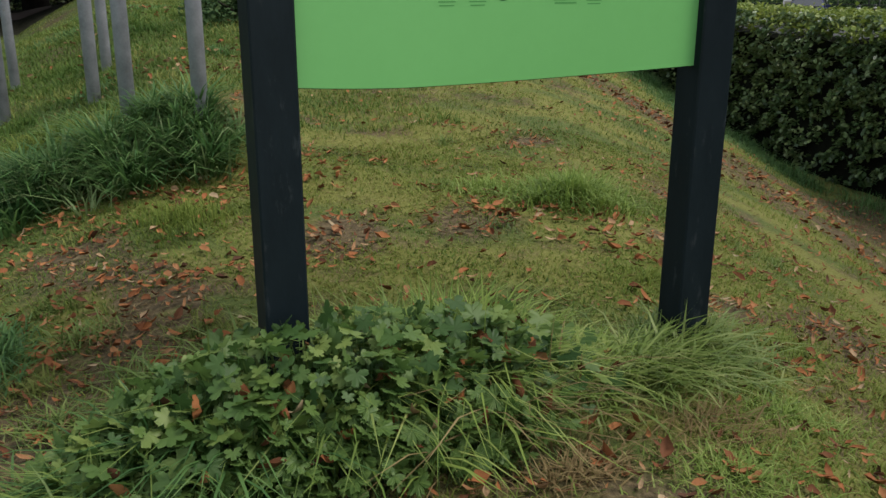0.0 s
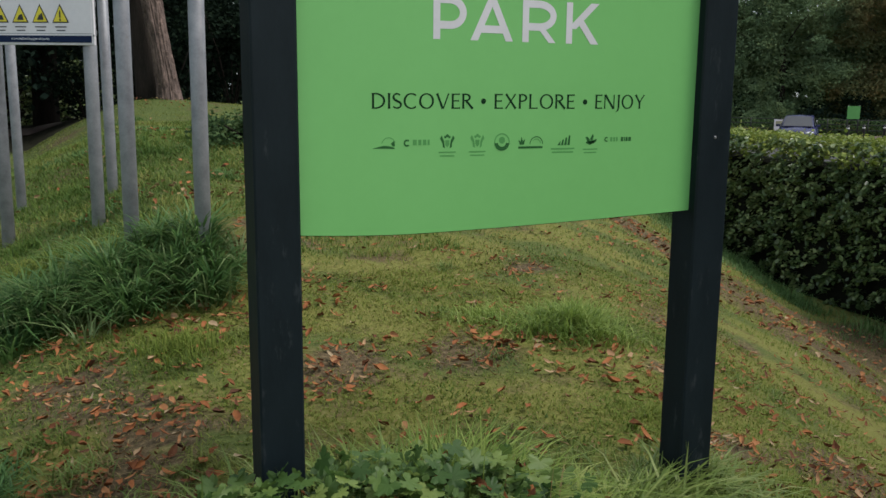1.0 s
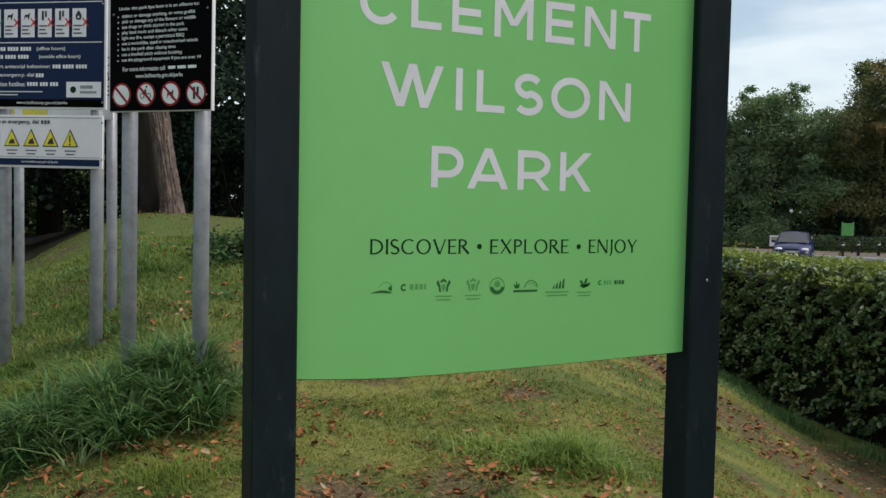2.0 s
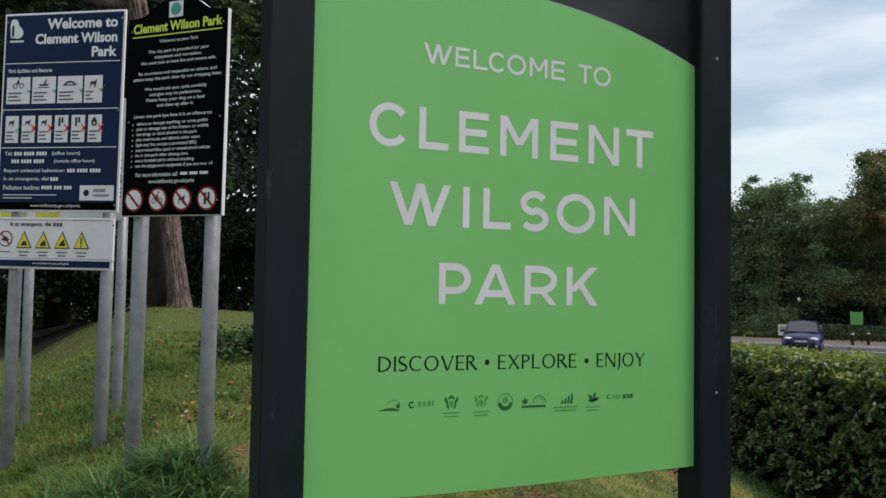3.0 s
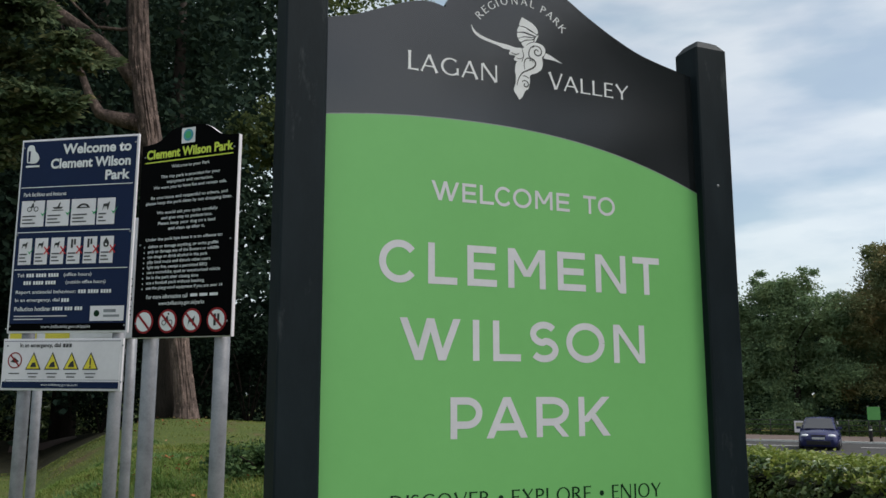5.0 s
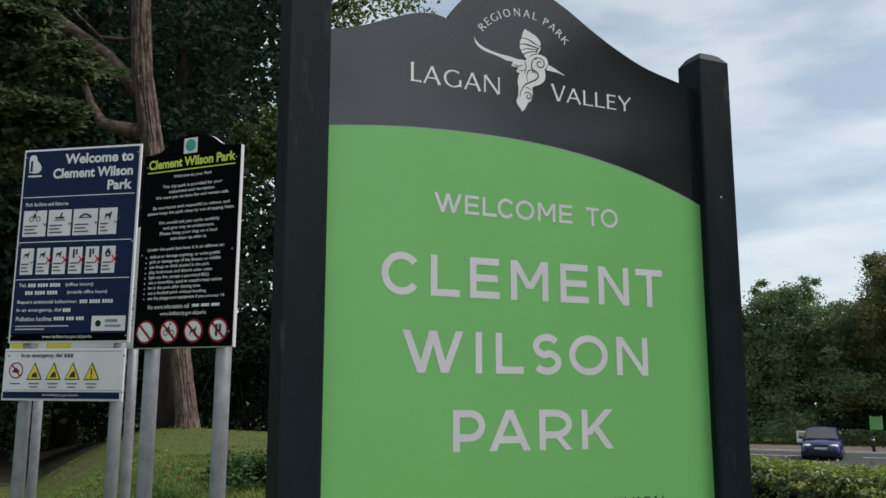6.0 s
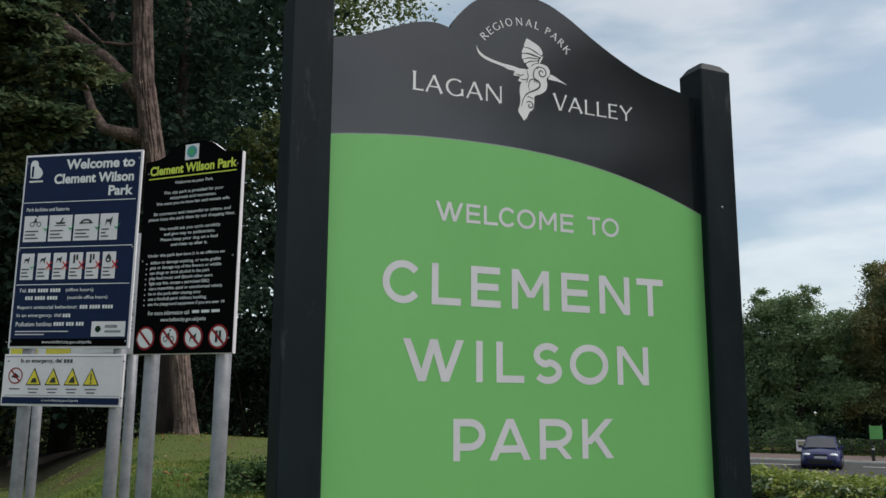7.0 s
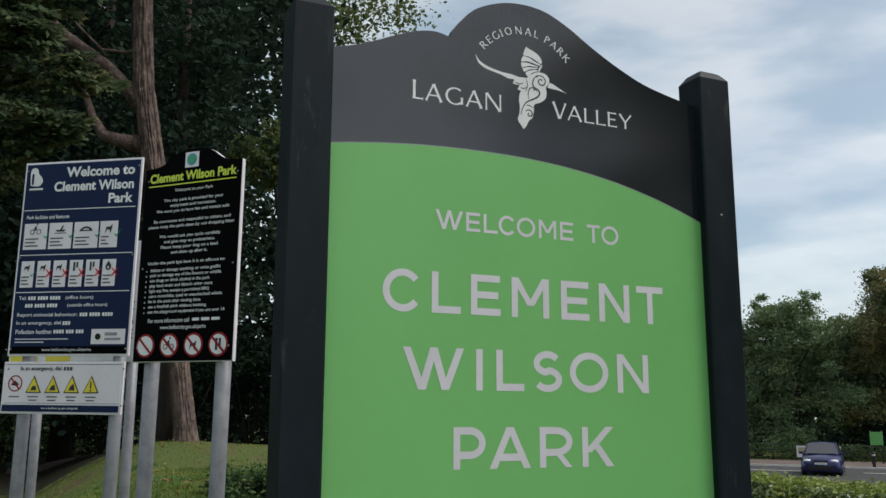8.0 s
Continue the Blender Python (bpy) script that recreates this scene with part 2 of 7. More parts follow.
def leafy(name, colours, through_light=0.35, rough=0.55, big=0.5, spec=0.3, vary=0.62):
    """Foliage: colour by leaf and by patch, some light passing through."""
    m, nt, b = base_mat(name)
    geo = nt.nodes.new("ShaderNodeNewGeometry")
    n = noise_node(nt, big, 3)
    add = nt.nodes.new("ShaderNodeMath")
    add.operation = "MULTIPLY_ADD"
    nt.links.new(geo.outputs["Random Per Island"], add.inputs[0])
    add.inputs[1].default_value = vary
    sub = nt.nodes.new("ShaderNodeMath")
    sub.operation = "MULTIPLY_ADD"
    nt.links.new(n.outputs["Fac"], sub.inputs[0])
    sub.inputs[1].default_value, sub.inputs[2].default_value = 0.9 + 1.6 * (0.62 - vary), -0.26 - 0.3 * (0.62 - vary)
    nt.links.new(sub.outputs[0], add.inputs[2])
    k = len(colours) - 1
    r = ramp_node(nt, [(i / k, c) for i, c in enumerate(colours)])
    nt.links.new(add.outputs[0], r.inputs["Fac"])
    nt.links.new(r.outputs["Color"], b.inputs["Base Color"])
    b.inputs["Roughness"].default_value = rough
    b.inputs["Specular IOR Level"].default_value = spec
    tr = nt.nodes.new("ShaderNodeBsdfTranslucent")
    nt.links.new(r.outputs["Color"], tr.inputs["Color"])
    mix = nt.nodes.new("ShaderNodeMixShader")
    mix.inputs["Fac"].default_value = through_light
    out = nt.nodes["Material Output"]
    nt.links.new(b.outputs[0], mix.inputs[1])
    nt.links.new(tr.outputs[0], mix.inputs[2])
    nt.links.new(mix.outputs[0], out.inputs["Surface"])
    return m


def plain(name, colour, rough=0.4, spec=0.5):
    return surface(name, tuple(c * 0.9 for c in colour), tuple(min(c * 1.06, 1) for c in colour), 6.0, rough, 0, 0.05, 0.0005, 60.0, spec)


def ground_material():
    m, nt, b = base_mat("turf_and_soil")
    patch = noise_node(nt, 0.9, 6, 0.62)
    grain = noise_node(nt, 42.0, 5, 0.7)
    blot = noise_node(nt, 6.0, 5, 0.65)
    grass = ramp_node(nt, [(0.25, (0.11, 0.122, 0.027)), (0.55, (0.172, 0.172, 0.045)), (0.85, (0.28, 0.235, 0.1))])
    soil = ramp_node(nt, [(0.3, (0.035, 0.024, 0.015)), (0.52, (0.105, 0.072, 0.044)), (0.8, (0.27, 0.2, 0.115))])
    nt.links.new(grain.outputs["Fac"], grass.inputs["Fac"])
    nt.links.new(grain.outputs["Fac"], soil.inputs["Fac"])
    add = nt.nodes.new("ShaderNodeMath")
    add.operation = "MULTIPLY_ADD"
    nt.links.new(blot.outputs["Fac"], add.inputs[0])
    add.inputs[1].default_value = 0.6
    nt.links.new(patch.outputs["Fac"], add.inputs[2])
    att = nt.nodes.new("ShaderNodeAttribute")
    att.attribute_name = "bare"
    add2 = nt.nodes.new("ShaderNodeMath")
    add2.operation = "MULTIPLY_ADD"
    nt.links.new(att.outputs["Fac"], add2.inputs[0])
    add2.inputs[1].default_value = 0.28
    nt.links.new(add.outputs[0], add2.inputs[2])
    mask = ramp_node(nt, [(0.86, (0, 0, 0)), (1.1, (0.9, 0.9, 0.9))])
    nt.links.new(add2.outputs[0], mask.inputs["Fac"])
    # darker green mix: part lush growth, part shade of the trees
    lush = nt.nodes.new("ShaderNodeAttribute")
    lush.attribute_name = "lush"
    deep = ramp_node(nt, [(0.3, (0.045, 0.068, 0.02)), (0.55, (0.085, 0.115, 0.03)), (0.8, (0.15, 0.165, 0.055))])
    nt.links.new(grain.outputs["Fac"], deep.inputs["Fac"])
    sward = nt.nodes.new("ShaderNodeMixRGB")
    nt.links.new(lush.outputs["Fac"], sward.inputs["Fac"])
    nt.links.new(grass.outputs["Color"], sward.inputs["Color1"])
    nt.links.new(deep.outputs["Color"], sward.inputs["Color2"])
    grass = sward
    mix = nt.nodes.new("ShaderNodeMixRGB")
    nt.links.new(mask.outputs["Color"], mix.inputs["Fac"])
    nt.links.new(grass.outputs["Color"], mix.inputs["Color1"])
    nt.links.new(soil.outputs["Color"], mix.inputs["Color2"])
    # shade of the wood is mixed into the ground colour
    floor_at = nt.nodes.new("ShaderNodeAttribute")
    floor_at.attribute_name = "wood_shade"
    wood_shade = ramp_node(nt, [(0.3, (0.012, 0.012, 0.008)), (0.55, (0.03, 0.03, 0.017)), (0.8, (0.055, 0.06, 0.03))])
    nt.links.new(blot.outputs["Fac"], wood_shade.inputs["Fac"])
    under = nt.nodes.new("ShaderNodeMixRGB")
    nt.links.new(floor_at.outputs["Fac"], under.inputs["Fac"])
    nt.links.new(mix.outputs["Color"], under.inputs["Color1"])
    nt.links.new(wood_shade.outputs["Color"], under.inputs["Color2"])
    nt.links.new(under.outputs["Color"], b.inputs["Base Color"])
    b.inputs["Roughness"].default_value = 0.95
    b.inputs["Specular IOR Level"].default_value = 0.2
    add_bump(nt, b, grain.outputs["Fac"], 0.6, 0.02)
    return m


M_GROUND = ground_material()
M_POST = surface("black_stained_timber", (0.0048, 0.0092, 0.0124), (0.009, 0.0158, 0.0204), 5.0, 0.5, 0, 0.3, 0.0015, 55.0, 0.16, (3, 3, 0.9), (0.036, 0.044, 0.049), 0.6)
M_BLACK_PLATE = surface("black_sign_enamel", (0.0115, 0.0136, 0.0152), (0.014, 0.0162, 0.018), 3.0, 0.14, 0, 0.015, 0.0004, 40.0, 0.95)
M_GREEN_PLATE = surface("green_sign_vinyl", (0.162, 0.45, 0.14), (0.178, 0.485, 0.155), 2.0, 0.42, 0, 0.02, 0.0004, 30.0, 0.4)
M_WHITE_VINYL = plain("white_vinyl", (0.72, 0.73, 0.75), 0.45)
M_GREY_VINYL = plain("pale_grey_vinyl", (0.64, 0.63, 0.68), 0.45, 0.3)
M_DARK_PRINT = plain("dark_green_print", (0.006, 0.03, 0.012), 0.6, 0.1)
M_MID_PRINT = plain("mid_green_print", (0.028, 0.12, 0.036), 0.6, 0.1)
M_FAINT_PRINT = plain("faint_green_print", (0.085, 0.29, 0.085), 0.5, 0.2)
# sign green darkened for the shade the notice stands in
M_NOTICE = surface("shaded_green_notice", (0.075, 0.24, 0.068), (0.095, 0.285, 0.085), 2.0, 0.5, 0, 0.02, 0.0004, 30.0, 0.2)
M_GALV = surface("galvanised_steel", (0.17, 0.176, 0.196), (0.285, 0.294, 0.318), 14.0, 0.5, 0.35, 0.12, 0.001, 120.0, 0.5, None, (0.2, 0.19, 0.17))
M_NAVY = surface("navy_sign_face", (0.0066, 0.016, 0.056), (0.0085, 0.0195, 0.066), 3.0, 0.45, 0, 0.02, 0.0004, 40.0, 0.1)
M_BLACK_FACE = surface("black_sign_face", (0.0012, 0.0012, 0.0014), (0.0022, 0.0022, 0.0026), 3.0, 0.55, 0, 0.02, 0.0004, 40.0, 0.02)
M_WHITE_FACE = surface("white_sign_face", (0.66, 0.635, 0.68), (0.77, 0.745, 0.79), 3.0, 0.45, 0, 0.02, 0.0004, 40.0)
M_YELLOW = plain("yellow_print", (0.72, 0.6, 0.03), 0.45)
M_LIME = plain("lime_print", (0.62, 0.72, 0.05), 0.45)
M_RED = plain("red_print", (0.26, 0.012, 0.016), 0.5, 0.15)
M_BRIGHT_RED = plain("bright_red_print", (0.5, 0.022, 0.024), 0.5, 0.2)
M_GREY_PRINT = plain("grey_print", (0.09, 0.09, 0.1), 0.5, 0.2)
M_TICK = plain("green_print", (0.03, 0.35, 0.13), 0.45)
M_BLACK_PRINT = plain("black_print", (0.012, 0.012, 0.013), 0.5)
M_TEAL = plain("teal_print", (0.05, 0.3, 0.36), 0.45)
M_BARK = surface("pine_bark", (0.035, 0.027, 0.025), (0.2, 0.146, 0.128), 3.0, 0.9, 0, 1.0, 0.05, 9.0, 0.2, (2.6, 2.6, 1.6), (0.33, 0.235, 0.2), 0.56)
M_DARK_BARK = surface("dark_bark", (0.012, 0.01, 0.008), (0.04, 0.031, 0.026), 2.5, 0.9, 0, 0.8, 0.03, 16.0, 0.2, (3, 3, 0.8))
M_LAWN = leafy("lawn_grass", [(0.092, 0.16, 0.024), (0.142, 0.202, 0.033), (0.21, 0.243, 0.048), (0.33, 0.295, 0.105)], 0.35, 0.75, 2.0, 0.3, 0.42)
M_LONG_GRASS = leafy("long_grass", [(0.036, 0.094, 0.032), (0.074, 0.162, 0.05), (0.13, 0.235, 0.07), (0.24, 0.32, 0.13)], 0.35, 0.5, 2.0)
M_PALE_GRASS = leafy("pale_long_grass", [(0.1, 0.17, 0.06), (0.18, 0.25, 0.1), (0.3, 0.36, 0.18)], 0.35, 0.5, 3.0)
# deep and lush grass colours are darkened partly for the shade of trees
M_LUSH_SHADE = leafy("deep_shaded_lawn_grass", [(0.038, 0.084, 0.019), (0.072, 0.138, 0.027), (0.13, 0.198, 0.038), (0.27, 0.26, 0.08)], 0.35, 0.75, 0.8, 0.3, 0.4)
M_WEED = leafy("weed_leaf", [(0.03, 0.074, 0.02), (0.072, 0.142, 0.036), (0.14, 0.222, 0.055), (0.28, 0.34, 0.095)], 0.4, 0.5, 6.0, 0.35)
M_RISE = leafy("lush_shaded_grass", [(0.05, 0.095, 0.02), (0.105, 0.16, 0.033), (0.19, 0.22, 0.052), (0.36, 0.3, 0.105)], 0.35, 0.75, 1.6, 0.3, 0.34)
M_TUFT = leafy("tuft_grass", [(0.07, 0.116, 0.028), (0.128, 0.192, 0.046), (0.2, 0.27, 0.066), (0.36, 0.38, 0.15)], 0.35, 0.5, 2.5)
M_BRIGHT = leafy("bright_grass", [(0.1, 0.18, 0.035), (0.18, 0.27, 0.055), (0.27, 0.36, 0.08), (0.42, 0.46, 0.16)], 0.4, 0.6, 2.0)
M_STRAW = leafy("dry_grass", [(0.1, 0.065, 0.03), (0.2, 0.14, 0.06), (0.34, 0.26, 0.12)], 0.2, 0.75, 3.0)
M_HEDGE = leafy("hedge_leaf", [(0.024, 0.05, 0.018), (0.066, 0.115, 0.038), (0.15, 0.21, 0.075), (0.34, 0.38, 0.16)], 0.22, 0.33, 1.5, 0.5)
M_BRAMBLE = leafy("bramble_leaf", [(0.022, 0.05, 0.021), (0.043, 0.085, 0.032), (0.075, 0.125, 0.045), (0.14, 0.19, 0.07)], 0.3, 0.7, 3.0, 0.15)
M_HEDGE_LIT_NEW = leafy("hedge_lit_new_growth", [(0.1, 0.15, 0.03), (0.2, 0.26, 0.05), (0.36, 0.38, 0.1)], 0.35, 0.45, 1.5)
# leaves darkened to put the wood's shade into their colour
M_WOOD_DARK = leafy("shade_dark_foliage", [(0.01, 0.019, 0.016), (0.018, 0.033, 0.025), (0.03, 0.05, 0.034), (0.05, 0.075, 0.042)], 0.15, 0.95, 0.35, 0.03)
# near-black leaf colour carries the canopy's deep shade on the shrubs
M_SHRUB_SHADE = leafy("shade_black_foliage", [(0.004, 0.008, 0.006), (0.007, 0.013, 0.009), (0.012, 0.022, 0.013), (0.022, 0.034, 0.017)], 0.1, 0.95, 0.5, 0.03)
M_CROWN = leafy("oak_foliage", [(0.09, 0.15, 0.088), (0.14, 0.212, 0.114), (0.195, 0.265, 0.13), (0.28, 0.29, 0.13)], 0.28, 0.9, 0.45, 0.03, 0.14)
# the lit look of these crowns is put into the leaf colour
M_SUNLIT = leafy("sunlit_crown", [(0.055, 0.085, 0.038), (0.095, 0.13, 0.053), (0.145, 0.175, 0.066), (0.22, 0.22, 0.082)], 0.3, 0.8, 0.4, 0.1)
M_OAK = leafy("oak_leaf", [(0.03, 0.058, 0.036), (0.064, 0.1, 0.054), (0.118, 0.144, 0.068), (0.27, 0.205, 0.085)], 0.38, 0.75, 1.5, 0.1, 0.36)
M_AUTUMN = leafy("turning_foliage", [(0.082, 0.135, 0.072), (0.14, 0.178, 0.088), (0.21, 0.19, 0.088), (0.38, 0.2, 0.085)], 0.28, 0.9, 0.45, 0.03, 0.16)
M_ASPHALT = surface("asphalt", (0.035, 0.035, 0.037), (0.065, 0.064, 0.064), 1.5, 0.85, 0, 0.4, 0.004, 60.0, 0.3)
M_PAVING = surface("red_paving", (0.095, 0.07, 0.062), (0.16, 0.125, 0.112), 1.2, 0.9, 0, 0.3, 0.004, 30.0, 0.3)
M_NOTICE_PATCH = plain("olive_print", (0.33, 0.32, 0.2), 0.6)
M_LINE = plain("road_paint", (0.6, 0.6, 0.58), 0.7)
# near black, so the hedge core reads as shade between the leaves
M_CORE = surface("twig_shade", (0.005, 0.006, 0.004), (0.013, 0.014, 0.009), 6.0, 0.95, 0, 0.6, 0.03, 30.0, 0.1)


def fallen_leaf_material():
    m, nt, b = base_mat("fallen_leaf")
    geo = nt.nodes.new("ShaderNodeNewGeometry")
    info = nt.nodes.new("ShaderNodeObjectInfo")
    add = nt.nodes.new("ShaderNodeMath")
    add.operation = "ADD"
    nt.links.new(geo.outputs["Random Per Island"], add.inputs[0])
    nt.links.new(info.outputs["Random"], add.inputs[1])
    fr = nt.nodes.new("ShaderNodeMath")
    fr.operation = "FRACT"
    nt.links.new(add.outputs[0], fr.inputs[0])
    r = ramp_node(nt, [(0.0, (0.1, 0.045, 0.025)), (0.25, (0.2, 0.076, 0.033)), (0.6, (0.35, 0.13, 0.047)), (0.86, (0.39, 0.18, 0.075)), (1.0, (0.41, 0.32, 0.2))])
    nt.links.new(fr.outputs[0], r.inputs["Fac"])
    n = noise_node(nt, 60.0, 4)
    mix = nt.nodes.new("ShaderNodeMixRGB")
    mix.blend_type = "MULTIPLY"
    mix.inputs["Fac"].default_value = 0.6
    dark = ramp_node(nt, [(0.3, (0.45, 0.4, 0.38)), (0.65, (1, 1, 1))])
    nt.links.new(n.outputs["Fac"], dark.inputs["Fac"])
    nt.links.new(r.outputs["Color"], mix.inputs["Color1"])
    nt.links.new(dark.outputs["Color"], mix.inputs["Color2"])
    nt.links.new(mix.outputs["Color"], b.inputs["Base Color"])
    b.inputs["Roughness"].default_value = 0.75
    b.inputs["Specular IOR Level"].default_value = 0.2
    return m


M_FALLEN = fallen_leaf_material()


# ---- the ground ----
def ground_z(x, y):
    x, y = np.asarray(x, dtype=float), np.asarray(y, dtype=float)
    # a grassy rise towards the pine, falling off towards the hedge and, more gently, to the other side
    yy = np.clip(y, -3, 11.3)
    z = 0.10 + 0.073 * yy - 0.05 * np.clip(y - 12.5, 0, 16)
    z = z + 0.1 * np.exp(-((x - 1.2) ** 2 + (y - 11.5) ** 2) / 0.9)
    u = np.clip(x - (1.0 + 0.45 * np.clip(y, -1, 9)), 0, 8)
    z = z - 0.27 * u ** 1.3
    d = np.clip(-0.1 + 0.08 * yy - x, 0, 40)
    fall = 0.27 + 0.18 * smoothstep(y, 6, 10)
    z = z - fall * np.minimum(d, 1.4) ** 1.3 * (0.5 + 0.5 * smoothstep(y, 0.2, 1.6)) * (1 - 0.8 * smoothstep(y, 18, 24)) - 0.03 * np.clip(d - 1.4, 0, 20)
    # a short steep step below the board poles
    step = smoothstep(y - 0.3 * np.clip(-x, 0, 1.5), 1.95, 2.5) * (1 - smoothstep(y, 5.5, 10)) * (1 - smoothstep(x - 0.25 * (y - 2.2), 0.35, 0.75))
    z = z + 0.22 * step
    z = z - 0.1 * smoothstep(-x, -0.2, 0.25) * smoothstep(y, 2.1, 2.7) * (1 - smoothstep(y, 4.5, 7))
    low = -1.03 + 0.09 * np.clip(y, 0, 8) * (1 - smoothstep(x, 8, 14)) - 0.61 * smoothstep(x, 8, 24)
    k = 0.12
    h = np.clip(0.5 + 0.5 * (z - low) / k, 0, 1)
    z = low * (1 - h) + z * h + k * h * (1 - h)
    near = np.exp(-(x ** 2 + y ** 2) / 300)
    return z + near * (0.018 * waves(x, y, 0.55, 1.0) + 0.007 * waves(x, y, 0.16, 4.0))


def spaced(a, b, fine0, fine1, step, grow=1.06):
    mid = list(np.arange(fine0, fine1 + step / 2, step))
    out, s, v = [], step, fine1
    while v < b:
        s *= grow
        v += s
        out.append(min(v, b))
    pre, s, v = [], step, fine0
    while v > a:
        s *= grow
        v -= s
        pre.append(max(v, a))
    return np.array(pre[::-1] + mid + out)


def lush_shade_map(x, y):
    """Where the grass is lush, and darkened for tree shade: towards the trees, and down the near side of the bank."""
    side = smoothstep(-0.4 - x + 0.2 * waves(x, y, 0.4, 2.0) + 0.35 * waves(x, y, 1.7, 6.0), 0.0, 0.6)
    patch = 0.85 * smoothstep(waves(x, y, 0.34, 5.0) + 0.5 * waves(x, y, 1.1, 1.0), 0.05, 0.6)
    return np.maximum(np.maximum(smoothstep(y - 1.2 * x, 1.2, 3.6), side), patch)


def bare_map(x, y):
    """Where the turf is trodden thin."""
    spots = ((-0.3, 1.15, 0.24), (-0.16, 0.85, 0.2), (-0.4, 1.5, 0.2),  (0.5, 1.15, 0.18), (1.0, 1.15, 0.18), (-0.42, 0.12, 0.34), (-0.3, 0.55, 0.24), (-0.58, 0.34, 0.24), (-0.64, -0.12, 0.24), (0.45, -0.8, 0.3), (0.5, 2.6, 0.18), (0.9, 3.0, 0.2), (1.9, 2.2, 0.16), (2.3, 1.5, 0.15), (1.5, 0.3, 0.14), (2.0, 0.2, 0.2), (1.75, 0.9, 0.14), (0.45, 2.4, 0.25))
    v = np.zeros_like(np.asarray(x, dtype=float))
    for cx, cy, r in spots:
        v = np.maximum(v, np.exp(-(((x - cx) ** 2 + (y - cy) ** 2) / r ** 2)))
    # a worn line along the brow of the bank, and bare earth under the hedge
    brow = (x - 2.6) * 0.77 + (y - 4.3) * 0.64 + 0.12 * waves(x, y, 0.5, 2.0)
    v = np.maximum(v, 0.5 * np.exp(-(brow / 0.2) ** 2) * (0.75 + 0.25 * waves(x, y, 0.3, 7.0)) * (np.abs(y - 3.2) < 4))
    track = x - 3.92 - 0.12 * waves(x * 0.3, y, 0.7, 4.0)
    v = np.maximum(v, 0.95 * np.exp(-(track / 0.42) ** 2) * (0.7 + 0.4 * waves(x, y, 0.3, 7.0)) * (y > -1) * (y < 8))
    # earth along the hedge foot stands in partly for the hedge's shade
    v = np.maximum(v, 0.35 * np.exp(-((x - 5.7) / 0.5) ** 2))
    v = np.maximum(v, 0.95 * smoothstep(x + 0.15 * waves(x, y, 0.4, 3.0), 4.25, 4.75) * (1 - smoothstep(y + 0.3 * waves(x, y, 0.5, 6.0), 2.9, 3.8)))
    return v


def wood_shade_map(x, y):
    """Shade on the floor of the wood, painted as a dark ground colour."""
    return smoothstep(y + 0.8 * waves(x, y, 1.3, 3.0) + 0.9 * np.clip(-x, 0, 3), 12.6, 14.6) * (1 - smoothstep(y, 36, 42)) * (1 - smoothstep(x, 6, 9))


gx, gy = spaced(-900, 900, -2.6, 6.6, 0.06), spaced(-300, 1500, -2.6, 7.0, 0.06)
X, Y = np.meshgrid(gx, gy)
Z = ground_z(X, Y)
nx, ny = len(gx), len(gy)
idx = np.arange(nx * ny).reshape(ny, nx)
quads = np.stack([idx[:-1, :-1], idx[:-1, 1:], idx[1:, 1:], idx[1:, :-1]], -1).reshape(-1, 4)
g_me = fast_mesh("ground", np.stack([X, Y, Z], -1).reshape(-1, 3), quads.ravel(), np.full(len(quads), 4))
g_me.attributes.new("lush", "FLOAT", "POINT").data.foreach_set("value", (lush_shade_map(X, Y)).ravel().astype(np.float32))
g_me.attributes.new("wood_shade", "FLOAT", "POINT").data.foreach_set("value", wood_shade_map(X, Y).ravel().astype(np.float32))
g_me.attributes.new("bare", "FLOAT", "POINT").data.foreach_set("value", bare_map(X, Y).ravel().astype(np.float32))
tagged(dressed("ground", g_me, M_GROUND, None, "grassy park bank with thin turf and bare earth patches", True), category="ground", kind="structure")

# ---- the green park sign ----
park_sign = thing("park_sign", (0, 0, 0), 0, "green and black park welcome sign on two black posts", "sign")


def sign_post(x0, x1, foot, label):
    """A square timber post with a chamfered, four-sided cap."""
    y0, y1, top, c = -0.026, 0.066, 2.345, 0.016
    bm = bmesh.new()
    rings = []
    n = 14
    for i in range(n + 1):
        z = foot + (top - 0.03 - foot) * i / n
        rings.append((0.0, z))
    rings += [(c, top - 0.008), (c + 0.012, top)]
    prev = None
    for inset, z in rings:
        b = 0.004
        xa, xb, ya, yb = x0 + inset, x1 - inset, y0 + inset, y1 - inset
        ring = [bm.verts.new(p) for p in ((xa + b, ya, z), (xb - b, ya, z), (xb, ya + b, z), (xb, yb - b, z), (xb - b, yb, z), (xa + b, yb, z), (xa, yb - b, z), (xa, ya + b, z))]
        if prev:
            for k in range(8):
                bm.faces.new((prev[k], prev[(k + 1) % 8], ring[(k + 1) % 8], ring[k]))
        prev = ring
    bm.faces.new(prev)
    return part("post", bm, M_POST, park_sign, label)


sign_post(-0.059, 0.0365, -0.15, "black post with pale scuffs")
sign_post(1.069, 1.172, -0.15, "")
TOP_LINE = smooth_line([(0.03, 2.229, 0), (0.11, 2.251, 0), (0.193, 2.287, 0), (0.251, 2.309, 0), (0.298, 2.316, 0), (0.336, 2.309, 0)], 6)
TOP_LINE += smooth_line([(0.337, 2.314, 0), (0.359, 2.349, 0), (0.412, 2.399, 0), (0.497, 2.430, 0), (0.587, 2.430, 0), (0.663, 2.401, 0), (0.748, 2.350, 0), (0.834, 2.305, 0), (0.923, 2.270, 0), (1.075, 2.236, 0)], 6)
SIDE_L, SIDE_R = 0.03, 1.074
